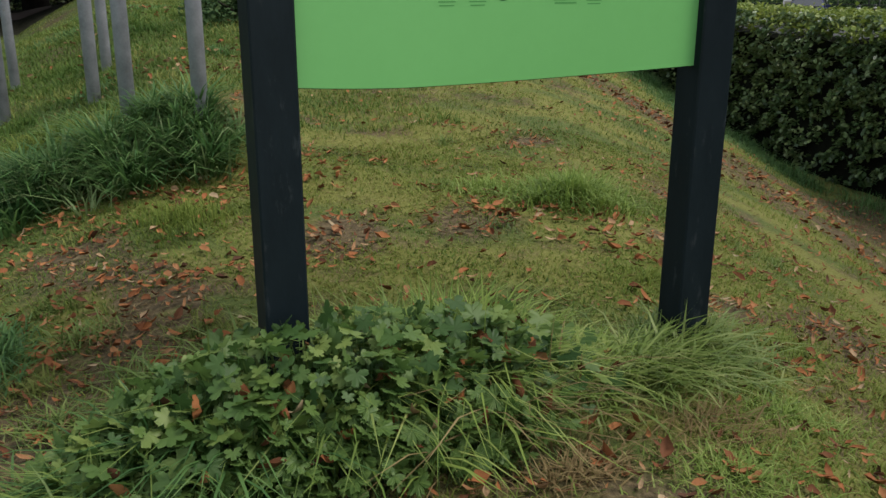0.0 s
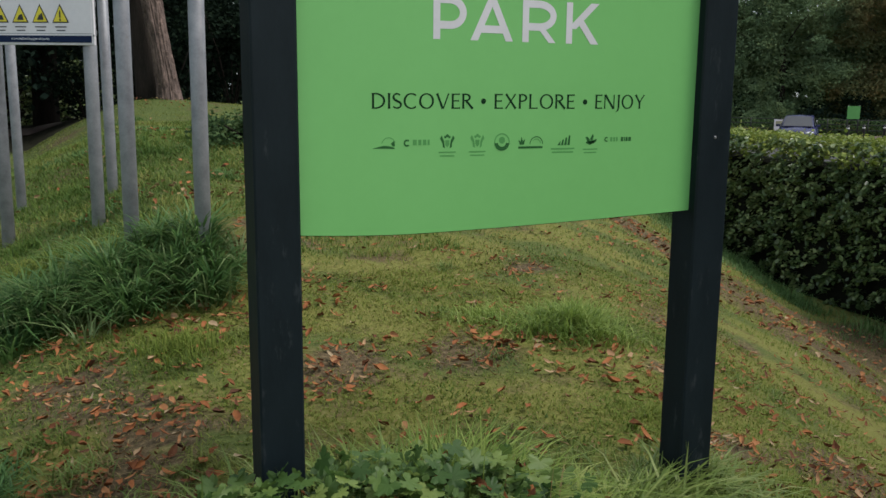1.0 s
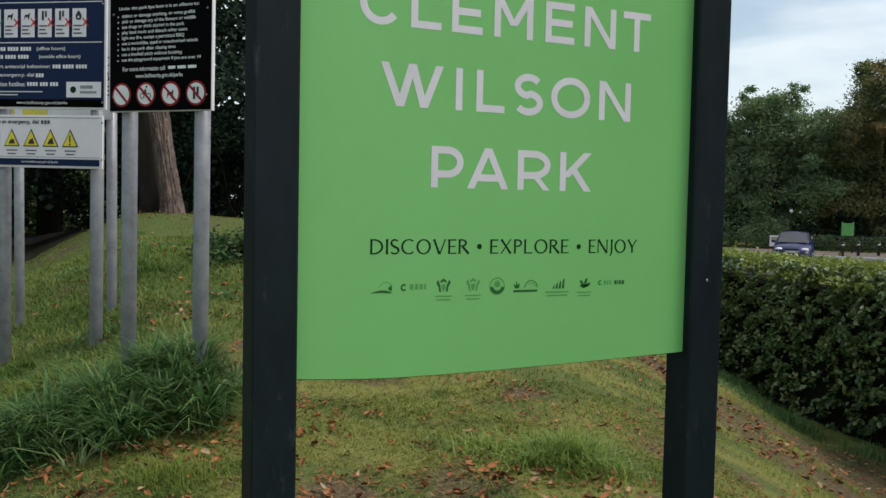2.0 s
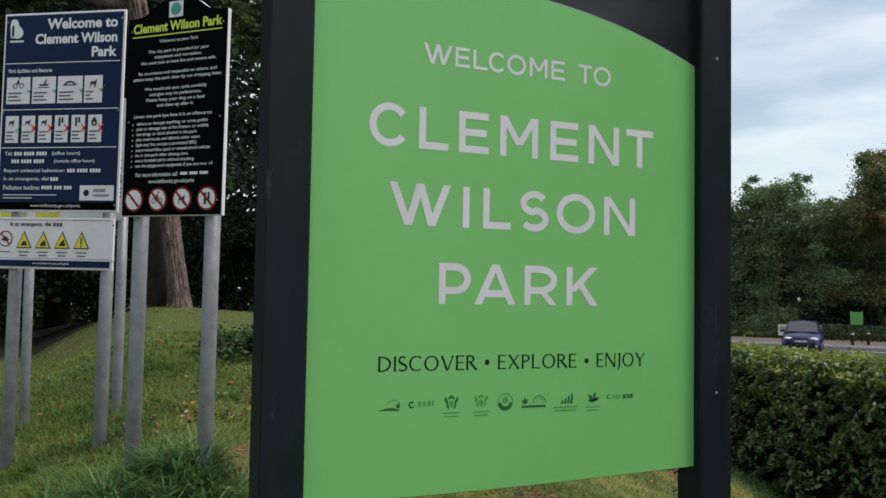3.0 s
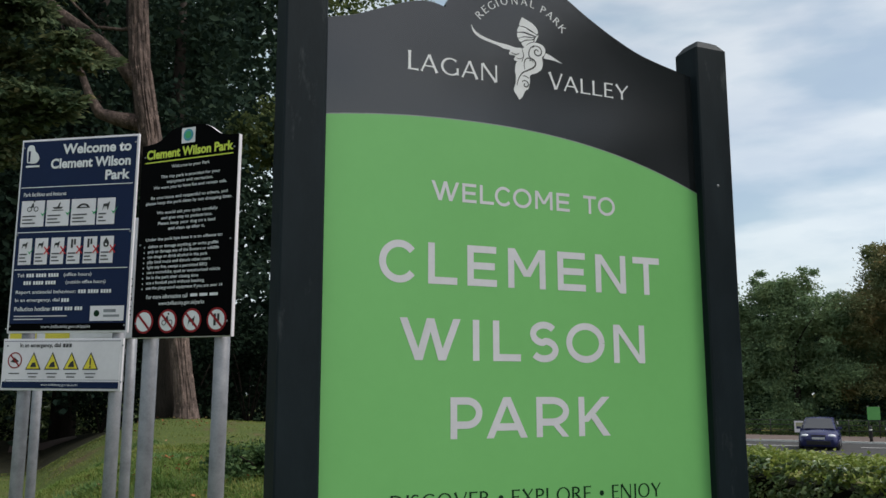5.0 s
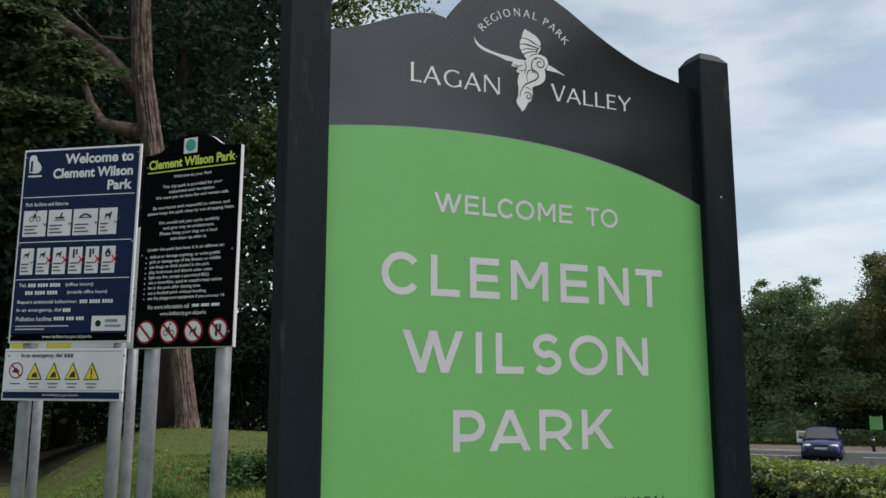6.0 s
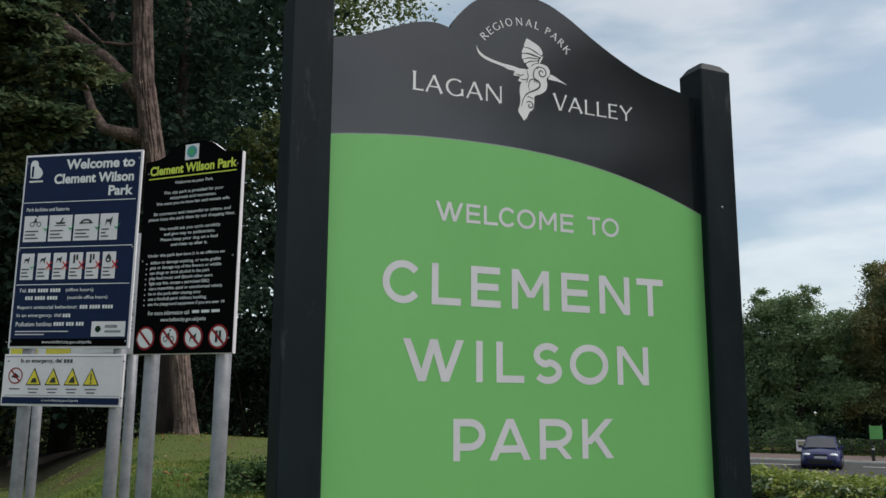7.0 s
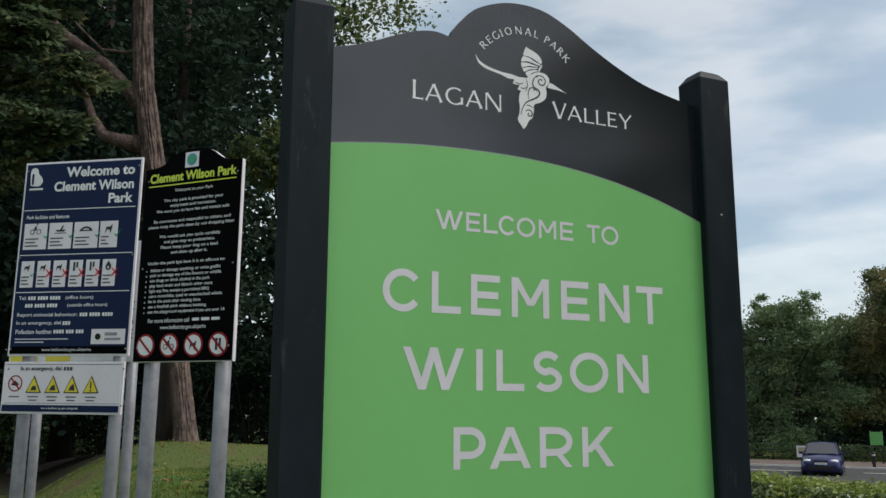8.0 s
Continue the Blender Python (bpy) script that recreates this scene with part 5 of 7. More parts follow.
# ---- trees ----
def crown_points(blobs, leaves_per):
    """Leaf spots in uneven clumps: blobs of (x, y, z, rx, ry, rz)."""
    out = []
    for cx, cy, cz, rx, ry, rz in blobs:
        k = max(int(leaves_per * rx * rz / 4), 8) if leaves_per > 50 else leaves_per
        m = max(10, int(3.2 * (rx * ry * rz) ** 0.5 + 8))
        d = rng.normal(size=(m, 3))
        d /= np.linalg.norm(d, axis=1)[:, None]
        c = d * rng.uniform(0.35, 1.0, m)[:, None] ** 0.6 * np.array([rx, ry, rz]) + np.array([cx, cy, cz])
        per = max(k // m, 4)
        spread = 0.28 * (rx * ry * rz) ** (1 / 3)
        q = np.repeat(c, per, 0) + rng.normal(size=(m * per, 3)) * spread * np.array([1, 1, 0.6])
        out.append(q)
    return np.concatenate(out)


def bark_mesh(name, points, radii, seg, step, ridge, flare=0.0):
    """A trunk with upright, broken bark ridges."""
    line, rad = [], []
    for i in range(len(points) - 1):
        a, b = Vector(points[i]), Vector(points[i + 1])
        n = max(2, int((b - a).length / step))
        for k in range(n):
            line.append(a.lerp(b, k / n))
            rad.append(radii[i] + (radii[i + 1] - radii[i]) * k / n)
    line.append(Vector(points[-1]))
    rad.append(radii[-1])
    verts, faces = [], []
    for i, p in enumerate(line):
        for k in range(seg):
            w = 2 * math.pi * k / seg
            q = Vector((math.cos(w) * 3.4, math.sin(w) * 3.4, p.z * 1.1))
            low = Vector((math.cos(w) * 1.1, math.sin(w) * 1.1, p.z * 0.5))
            groove = 1 - abs(noise.noise(q)) * 2.2
            crack = noise.noise(Vector((q.x * 1.8, q.y * 1.8, p.z * 7.0)))
            r = rad[i] * (1 + ridge * (0.5 - groove ** 2) + 0.3 * ridge * crack + 0.07 * noise.noise(low))
            r += flare * math.exp(-(p.z - line[0].z) / 0.22) * max(0, math.sin(w * 2.5 + 1)) * rad[i]
            verts.append(p + Vector((math.cos(w), math.sin(w), 0)) * r)
    for i in range(len(line) - 1):
        for k in range(seg):
            faces.append((i * seg + k, i * seg + (k + 1) % seg, (i + 1) * seg + (k + 1) % seg, (i + 1) * seg + k))
    return raw(name, verts, faces)


def tree(name, label, runs, blobs, per, leaf, bark, foliage, tip=0.8, ridges=0.0):
    x, y, z = runs[0][0][0]
    ob = thing(name, (x, y, z), 0, label, "tree")
    shift = np.array([x, y, z])
    stem, girth = [tuple(np.array(p) - shift) for p in runs[0][0]], runs[0][1]
    if ridges:
        dressed("trunk", bark_mesh("trunk", stem, girth, 56, 0.06, ridges, 0.14), bark, ob)
    else:
        tubes_part("trunk", [(stem, girth)], bark, ob, "", 18, 0.25)
    for pts, rad in runs[1:]:
        tubes_part("limb", [([tuple(np.array(p) - shift) for p in pts], rad)], bark, ob, "", 10, 0.15)
    q = crown_points(blobs, per) - shift
    me = repeat_mesh("crown", LEAF4, LEAF4_F, q, random_turns(len(q), tip), rng.uniform(0.6, 1.3, len(q)) * leaf)
    tagged(dressed("crown", me, foliage, ob), kind="stuff")
    return ob


# the pine on the rise
PX, PY = 1.18, 11.5
PZ = float(ground_z(PX, PY)) - 0.1
trunk = [(1.33, 11.5, PZ), (1.31, 11.5, PZ + 0.3), (1.24, 11.5, 1.7), (1.15, 11.53, 2.35), (0.88, 11.62, 3.9), (0.6, 11.73, 5.45), (0.44, 11.8, 6.35), (0.39, 11.82, 7.0), (0.34, 11.85, 7.8), (0.3, 11.9, 9.8), (0.4, 12.1, 13.5)]
limb_a = [(0.42, 11.82, 6.0), (0.2, 11.88, 6.3), (-0.09, 12.03, 6.64), (-0.74, 12.3, 7.16), (-1.2, 12.5, 7.66), (-1.9, 12.7, 8.8)]
limb_b = [(0.55, 11.77, 5.4), (0.19, 11.9, 5.46), (-0.08, 12.03, 5.56), (-0.25, 12.1, 5.87), (-0.4, 12.2, 6.3), (-0.7, 12.3, 7.0)]
limb_d = [(0.4, 11.85, 6.95), (0.16, 11.9, 6.88), (-0.19, 12.0, 6.9), (-0.5, 12.0, 7.18), (-0.8, 12.0, 7.5)]
limb_c = [(0.32, 11.87, 8.6), (0.9, 11.6, 9.6), (1.8, 11.2, 10.8), (2.6, 11.0, 12.2)]
# the last two crown masses are out of view, added to shade the wood floor
tree("pine_tree", "tall pine with reddish bark and forked limbs on the rise",
     [(trunk, [0.175, 0.145, 0.13, 0.135, 0.148, 0.155, 0.145, 0.14, 0.14, 0.125, 0.07]), (limb_a, [0.115, 0.105, 0.1, 0.095, 0.08, 0.04]), (limb_b, [0.14, 0.11, 0.085, 0.06, 0.045, 0.02]), (limb_c, [0.14, 0.11, 0.08, 0.04]), (limb_d, [0.03, 0.026, 0.024, 0.018, 0.01])],
     [(PX - 1, PY, PZ + 13, 3.5, 3.5, 2.2), (PX + 1.5, PY - 0.6, PZ + 11.8, 2.2, 2.2, 1.2), (PX - 3, PY - 0.8, PZ + 10, 2.2, 2.2, 1.4), (PX + 4.2, PY + 1.5, PZ + 13.4, 2.8, 2.8, 1.2), (PX + 3.6, PY + 3.8, PZ + 14.2, 2.6, 2.6, 1.2)], 900, 0.2, M_BARK, M_WOOD_DARK, ridges=0.2)
# dark trunk added where the pine's left half lies in shade
trunk2 = [(1.17, 12.0, PZ - 0.1), (1.14, 12.0, PZ + 0.4), (1.04, 12.1, PZ + 1.5), (0.68, 12.3, PZ + 4), (0.36, 12.5, PZ + 6.5), (0.3, 12.8, PZ + 12)]
tree("dark_side_trunk", "dark trunk close behind the red pine, standing in for its shaded half", [(trunk2, [0.28, 0.22, 0.19, 0.16, 0.12, 0.06])], [(PX + 0.5, PY + 3, PZ + 10, 3.2, 3, 2.5), (PX + 1.8, PY + 3, PZ + 6.2, 1.6, 1.6, 1.3)], 900, 0.2, M_DARK_BARK, M_WOOD_DARK)

tree("young_tree", "slender young broadleaf tree with pale green leaves", [([(4.2, 17.0, 0.3), (4.15, 17.0, 3.5), (3.6, 17.0, 6.8)], [0.1, 0.08, 0.03])],
     [(3.15, 17.0, 7.05, 0.55, 0.5, 0.35), (3.4, 17.0, 6.6, 0.6, 0.5, 0.3), (3.9, 17.0, 7.3, 0.7, 0.6, 0.5)], 30000, 0.11, M_DARK_BARK, M_SUNLIT)

# broadleaf tree whose boughs hang in from the side: flat, drooping sprays of leaves
OAK_BOUGHS = [[(-4.8, 10.8, 4.6), (-3.8, 10.4, 5.8), (-2.6, 10.0, 6.4)], [(-2.8, 10.1, 6.3), (-1.9, 9.3, 5.9), (-1.0, 8.7, 5.5)], [(-3.6, 10.3, 5.6), (-2.2, 9.3, 4.9), (-1.2, 8.7, 4.5)]]
OAK_MASS = [(-1.4, 8.8, 5.75, 0.65, 0.7, 0.35), (-0.55, 8.6, 5.2, 0.42, 0.5, 0.2), (-1.0, 8.7, 4.62, 0.5, 0.5, 0.3), (-1.5, 8.8, 5.0, 0.7, 0.6, 0.4), (-1.35, 8.7, 4.1, 0.4, 0.5, 0.3), (-0.75, 8.6, 4.6, 0.36, 0.4, 0.25), (-1.05, 8.6, 5.62, 0.3, 0.4, 0.2), (-1.5, 8.8, 5.35, 0.6, 0.6, 0.3), (-2.3, 9.2, 5.6, 1.2, 1.0, 0.9), (-2.6, 9.4, 4.2, 1.0, 0.9, 0.8), (-3.9, 10, 6.5, 1.8, 1.6, 1.6), (-1.6, 8.8, 6.7, 0.9, 0.9, 0.6), (-0.95, 8.8, 6.3, 0.5, 0.6, 0.35), (-4.5, 10.5, 9, 2.2, 2, 1.5), (-1.8, 9.2, 8.6, 1.8, 1.6, 0.9), (-0.2, 9.0, 9.2, 1.4, 1.4, 0.6)]
oak = thing("oak_tree", (-5.2, 11.0, 0.2), 0, "broadleaf tree with drooping green and yellowing boughs", "tree")
OAK_FOOT = np.array([-5.2, 11.0, 0.2])
tubes_part("trunk", [([tuple(np.array(p) - OAK_FOOT) for p in ((-5.2, 11.0, 0.2), (-5.1, 11, 2.5), (-4.7, 10.8, 5), (-4.2, 10.6, 8))], [0.4, 0.32, 0.25, 0.12])], M_DARK_BARK, oak, "", 18, 0.25)
for pts in OAK_BOUGHS:
    tubes_part("limb", [([tuple(np.array(p) - OAK_FOOT) for p in pts], [0.09, 0.06, 0.02])], M_DARK_BARK, oak, "", 10, 0.15)
spots, ways, sizes = [], [], []
for cx, cy, cz, rx, ry, rz in OAK_MASS:
    sprays = int(16 + 42 * min(rx * rz, 1.2))
    near = rx < 1.15
    for k in range(sprays):
        d = rng.normal(size=3)
        d *= rng.uniform(0.2, 1.0) ** 0.5 / np.linalg.norm(d)
        c = np.array([cx, cy, cz]) + d * np.array([rx, ry, rz])
        m = 62 if near else 40
        r = np.sqrt(rng.uniform(0, 1, m)) * rng.uniform(0.16, 0.3) * (1 if near else 1.7)
        a = rng.uniform(0, 6.283, m)
        out = np.stack([r * np.cos(a), r * np.sin(a), -0.9 * r ** 2 + rng.normal(0, 0.022, m)], 1)
        tilt = turns_of(rng.normal(0.35, 0.25, 1), rng.normal(0, 0.25, 1), np.zeros(1))[0]
        spots.append(c + out @ tilt.T)
        ways.append(np.einsum("ij,njk->nik", tilt, turns_of(rng.normal(0.1, 0.35, m), rng.normal(0, 0.35, m), a - math.pi / 2)))
        sizes.append(rng.uniform(0.075, 0.14, m) * (1 if near else 1.6))
spots = np.concatenate(spots) - OAK_FOOT
tagged(dressed("crown", repeat_mesh("crown", LEAF4, LEAF4_F, spots, np.concatenate(ways), np.concatenate(sizes)), M_OAK, oak), kind="stuff")

# the dark wood behind
WOOD = [(-9, 18, 13, 3.6), (-5.5, 21, 15, 4.0), (-2.2, 19.5, 14, 3.6), (-0.2, 23, 16, 3.6), (1.9, 20.5, 13, 2.5), (-14, 19, 15, 3.6), (-12, 24, 15, 4.5), (-1, 28, 17, 5), (1.6, 31, 17, 4.2), (-7, 30, 17, 5)]
for i, (wx, wy, wh, wr) in enumerate(WOOD):
    z0 = float(ground_z(wx, wy)) - 0.1
    lean = rng.uniform(-0.6, 0.6)
    run = [(wx, wy, z0), (wx + lean * 0.3, wy, z0 + wh * 0.3), (wx + lean * 0.6, wy, z0 + wh * 0.6), (wx + lean, wy, z0 + wh * 0.9)]
    blobs = [(wx + rng.uniform(-0.4, 0.4) * wr, wy + rng.uniform(-0.3, 0.3) * wr, z0 + wh * h, wr * f, wr * f * 0.8, wh * 0.14) for h, f in ((0.2, 0.75), (0.36, 1.0), (0.52, 1.0), (0.68, 0.9), (0.84, 0.75), (0.97, 0.45))]
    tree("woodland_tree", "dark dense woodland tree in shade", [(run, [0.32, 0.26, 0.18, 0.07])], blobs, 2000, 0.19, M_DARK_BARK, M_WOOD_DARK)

# the closed wall of the wood farther back, thinner in one place where sky shows
far_wood = thing("far_wood", (0, 36, -1), 0, "dark closed edge of the wood in deep shade", "woods", kind="stuff")
k = 46000
fwx, fwy, fwz = rng.uniform(-24, 8.9, k), rng.uniform(-2, 2, k), rng.uniform(0, 27, k)
gap = np.exp(-((fwx - 7.3) / 1.3) ** 2) * smoothstep(fwz, 10, 12) * (1 - smoothstep(fwz, 17, 19))
small_gap = 0.75 * np.exp(-((fwx - 3.2) / 1.6) ** 2 - ((fwz - 13.5) / 1.2) ** 2)
keep = rng.uniform(0, 1, k) > np.maximum(gap * 0.8, small_gap * 0.9) * (0.75 + 0.5 * waves(fwx, fwz, 1.1, 3.0))
p = np.stack([fwx, fwy, fwz], 1)[keep]
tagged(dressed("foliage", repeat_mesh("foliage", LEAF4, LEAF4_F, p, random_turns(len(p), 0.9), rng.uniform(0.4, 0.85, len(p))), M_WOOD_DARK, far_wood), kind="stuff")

# unseen trees behind the walker, added to darken the sign plate's reflection
for wx, wy in ((8.6, -8.4), (13, -11), (17, -8), (21, -13), (13, -5)):
    z0 = float(ground_z(wx, wy)) - 0.1
    blobs = [(wx, wy, z0 + 14 * f, 3.4 * w, 3.4 * w, 1.7) for f, w in ((0.12, 0.8), (0.3, 1.0), (0.48, 1.0), (0.66, 0.95), (0.84, 0.75))]
    tree("reflection_tree", "unseen dense broadleaf tree added for the sign plate's dark reflection", [([(wx, wy, z0), (wx, wy, z0 + 6), (wx, wy, z0 + 12)], [0.3, 0.22, 0.1])], blobs, 800, 0.5, M_DARK_BARK, M_WOOD_DARK)

# tree whose top shows above the sign
tree("tall_tree", "tall broadleaf tree whose top rises behind the sign", [([(15, 42, -1), (15, 42, 8), (14.6, 42, 18)], [0.5, 0.4, 0.15])],
     [(14, 42, 23.5, 3.2, 3, 1.5), (11.5, 42, 21.8, 2.6, 2.5, 1.6), (16, 42, 19, 4, 3.5, 2.5), (12.5, 42, 17, 4, 3.5, 2.5), (15, 42, 13, 4.5, 4, 3)], 1000, 0.3, M_DARK_BARK, M_SUNLIT)


def shrub(name, label, x, y, r, h, n, leaf, foliage):
    z = float(ground_z(x, y))
    ob = thing(name, (x, y, z), 0, label, "shrub")
    runs = []
    for k in range(5):
        a = k * 1.3
        runs.append(([(0, 0, -0.05), (0.3 * r * math.cos(a), 0.3 * r * math.sin(a), h * 0.5), (0.6 * r * math.cos(a), 0.6 * r * math.sin(a), h * 0.8)], [0.02, 0.014, 0.006]))
    for run in runs:
        tubes_part("stem", [run], M_DARK_BARK, ob, "", 6)
    q = crown_points([(0, 0, h * 0.45, r, r, h * 0.5), (0.3 * r, 0, h * 0.7, r * 0.6, r * 0.6, h * 0.3), (-0.35 * r, 0.1, h * 0.6, r * 0.55, r * 0.5, h * 0.3)], n)
    q[:, 2] = np.maximum(q[:, 2], 0.02)
    tagged(dressed("foliage", repeat_mesh("foliage", LEAF4, LEAF4_F, q, random_turns(len(q), 0.8), rng.uniform(0.7, 1.3, len(q)) * leaf), foliage, ob), kind="stuff")


shrub("bramble_bush", "low dark green bramble on the grassy rise", 1.14, 5.6, 0.5, 0.2, 150000, 0.045, M_BRAMBLE)
for sx, sy, sr, sh, mat in ((-3.4, 20, 1.5, 2.2, M_SHRUB_SHADE), (-2.6, 27, 1.5, 1.6, M_HEDGE), (-0.2, 28, 1.6, 1.7, M_HEDGE), (1.3, 27.5, 1.5, 1.8, M_HEDGE), (2.0, 16.2, 1.0, 1.5, M_SHRUB_SHADE), (3.2, 16.5, 1.3, 2.3, M_SHRUB_SHADE), (4.6, 16.5, 1.4, 2.6, M_SHRUB_SHADE), (6.0, 17.5, 1.6, 2.6, M_SHRUB_SHADE), (-5.2, 19, 1.6, 2.6, M_SHRUB_SHADE), (2.6, 19.5, 1.6, 3.0, M_SHRUB_SHADE), (4.4, 20, 1.6, 3.0, M_SHRUB_SHADE), (0.6, 19.8, 0.8, 1.2, M_SHRUB_SHADE), (-1.0, 30, 2.0, 3.0, M_SHRUB_SHADE), (1.6, 31, 2.2, 3.2, M_SHRUB_SHADE), (3.6, 29, 2.2, 3.4, M_SHRUB_SHADE)):
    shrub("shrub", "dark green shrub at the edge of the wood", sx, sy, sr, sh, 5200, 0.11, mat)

# ---- road, pavement and what stands beyond ----
ROAD_A, ROAD_N = Vector((0.6, -0.8, 0)), Vector((0.8, 0.6, 0))


def road_point(n, a, z):
    p = ROAD_N * n + ROAD_A * a
    return (p.x, p.y, z)


def road_strip(name, n0, n1, a0, a1, z0, z1, material, label, category, parent=None):
    bm = bmesh.new()
    box(bm, a0, a1, n0, n1, z0, z1)
    for v in bm.verts:
        v.co = road_point(v.co.y, v.co.x, v.co.z)
    bmesh.ops.recalc_face_normals(bm, faces=bm.faces)
    ob = part(name, bm, material, parent, label)
    return tagged(ob, category=category, kind="" if parent else "structure")


RZ = -1.5
road = road_strip("road", 38, 55.5, -90, 90, RZ - 0.3, RZ, M_ASPHALT, "grey asphalt road with white dashed line", "road")
road_strip("pavement", 55.65, 62.2, -90, 90, RZ - 0.3, RZ + 0.09, M_PAVING, "reddish-grey paved footway beyond the road", "pavement")
road_strip("kerb", 55.5, 55.65, -90, 90, RZ - 0.3, RZ + 0.1, M_LINE, "pale stone kerb", "kerb")
for k in range(-8, 9):
    road_strip("road_line", 51.2, 51.4, k * 6.2 - 3.3, k * 6.2 + 0.9, RZ, RZ + 0.006, M_LINE, "", "", road)

# far hedge behind the footway
fx = thing("far_hedge", road_point(63.1, 0, RZ), 0, "low dark clipped hedge behind the railing", "hedge")
for k, a0, a1, size in ((13000, -24, 8, 0.13), (5000, -45, -24, 0.28), (5000, 8, 45, 0.28)):
    a, nn = rng.uniform(a0, a1, k), rng.uniform(-0.65, 0.65, k)
    q = np.outer(nn, np.array(ROAD_N)) + np.outer(a, np.array(ROAD_A))
    q[:, 2] = rng.uniform(0, 1.12 + 0.07 * waves(a, nn, 1.3, 2.0), k)
    tagged(dressed("foliage", repeat_mesh("foliage", LEAF4, LEAF4_F, q, random_turns(k, 0.8), rng.uniform(0.7, 1.4, k) * size), M_BRAMBLE, fx), kind="stuff")
rail = thing("railing", road_point(61.9, 0, RZ + 0.09), 0, "dark metal railing along the footway", "railing")
M_IRON = plain("black_iron", (0.012, 0.013, 0.014), 0.5)
for k in range(-14, 15):
    p = ROAD_A * (k * 2.4)
    tubes_part("railing_post", [([(p.x, p.y, -0.1), (p.x, p.y, 1.05)], [0.035, 0.035])], M_IRON, rail, "", 8)
for z in (0.35, 0.7, 1.0):
    p0, p1 = ROAD_A * -34, ROAD_A * 34
    tubes_part("rail", [([(p0.x, p0.y, z), (p1.x, p1.y, z)], [0.025, 0.025])], M_IRON, rail, "", 8)

banner = thing("banner", (44.37, 43.34, 0), math.degrees(math.atan2(-2.11, 1.6)), "white banner with printed patch on two posts", "banner")
box_part("sheet", (0, 2.65, 0, 0.03, -1.19, -0.455), M_WHITE_FACE, banner, "", 0.004)
bar("patch", 0.1, 0.9, -0.86, -0.56, -0.004, M_NOTICE_PATCH, banner)
bar("text_bar", 1.0, 2.2, -0.78, -0.71, -0.004, M_GALV, banner)
bar("text_bar", 1.0, 1.95, -0.94, -0.89, -0.004, M_GALV, banner)
for px in (0.65, 2.45):
    tubes_part("post", [([(px, 0.06, -1.5), (px, 0.06, -0.44)], [0.04, 0.04])], M_IRON, banner, "", 8)

gsign = thing("green_notice", (45.9, 38.98, 0), math.degrees(math.atan2(-0.4, 0.9)), "small green sign board on dark posts", "sign")
box_part("panel", (0.12, 0.92, 0, 0.04, -0.3, 0.5), M_NOTICE, gsign, "", 0.004)
for px in (0.18, 0.86):
    tubes_part("post", [([(px, 0.06, -1.65), (px, 0.06, 0.56)], [0.045, 0.045])], M_IRON, gsign, "", 8)


def bollard(x, y):
    ob = thing("bollard", (x, y, RZ), 0, "black bollard with white band on the footway", "bollard", "bollards by the road")
    tubes_part("shaft", [([(0, 0, -0.05), (0, 0, 0.8), (0, 0, 0.9), (0, 0, 0.95)], [0.09, 0.08, 0.09, 0.05])], M_IRON, ob, "", 12)
    tubes_part("band", [([(0, 0, 0.72), (0, 0, 0.8)], [0.084, 0.084])], M_LINE, ob, "white reflective band", 12)


bollard(42.8, 35.97)
bollard(44.6, 36.4)
bollard(46.1, 36.2)


def far_tree(n, a, h, r, foliage, label, per=3400, leaf=0.3, low=0.1):
    x, y, _ = road_point(n, a, 0)
    z0 = RZ - 0.1
    run = [(x, y, z0), (x + 0.1, y, z0 + h * 0.3), (x, y + 0.1, z0 + h * 0.6), (x, y, z0 + h * 0.92)]
    blobs = []
    for k in range(11):
        f = low + (1 - low) * (k + 0.5) / 11
        w = r * (math.sin(math.pi * min(max(f * 0.68 + 0.2, 0), 1)) ** 0.6)
        blobs.append((x + rng.uniform(-0.45, 0.45) * w, y + rng.uniform(-0.45, 0.45) * w, z0 + h * f, w * 0.72, w * 0.72, h * 0.075))
    # thin sprays that break the outline
    for k in range(16):
        b, f = rng.uniform(0, 6.283), rng.uniform(0.45, 1.0)
        w = r * (math.sin(math.pi * min(f * 0.68 + 0.2, 1)) ** 0.6) * rng.uniform(0.6, 0.95)
        blobs.append((x + math.cos(b) * w, y + math.sin(b) * w, z0 + h * (f + rng.uniform(0.0, 0.06)), r * 0.17, r * 0.17, r * 0.13))
    limbs = [([(x, y, z0 + h * f), (x + math.cos(b) * r * 0.4, y + math.sin(b) * r * 0.4, z0 + h * (f + 0.12)), (x + math.cos(b) * r * 0.75, y + math.sin(b) * r * 0.75, z0 + h * (f + 0.2))], [0.09, 0.06, 0.02]) for f, b in ((0.35, 0.5), (0.45, 2.6), (0.55, 4.4), (0.65, 1.6))]
    tree("roadside_tree", label, [(run, [0.3, 0.24, 0.17, 0.05])] + limbs, blobs, per, leaf, M_DARK_BARK, foliage)


GREEN_T, TURN_T = "dense green roadside tree in early autumn leaf", "roadside tree with green leaves turning rusty orange"
far_tree(70, -9, 11.2, 4.4, M_CROWN, GREEN_T, 5600, 0.21)
far_tree(71, -12.2, 10.8, 3.7, M_CROWN, GREEN_T, 4600, 0.21)
far_tree(71.5, -1.6, 13.2, 4.6, M_AUTUMN, TURN_T, 8000, 0.2)
far_tree(73.5, -5.6, 10.2, 3.4, M_CROWN, GREEN_T, 6000, 0.21)
far_tree(78, 1.5, 10.2, 3.8, M_CROWN, GREEN_T)
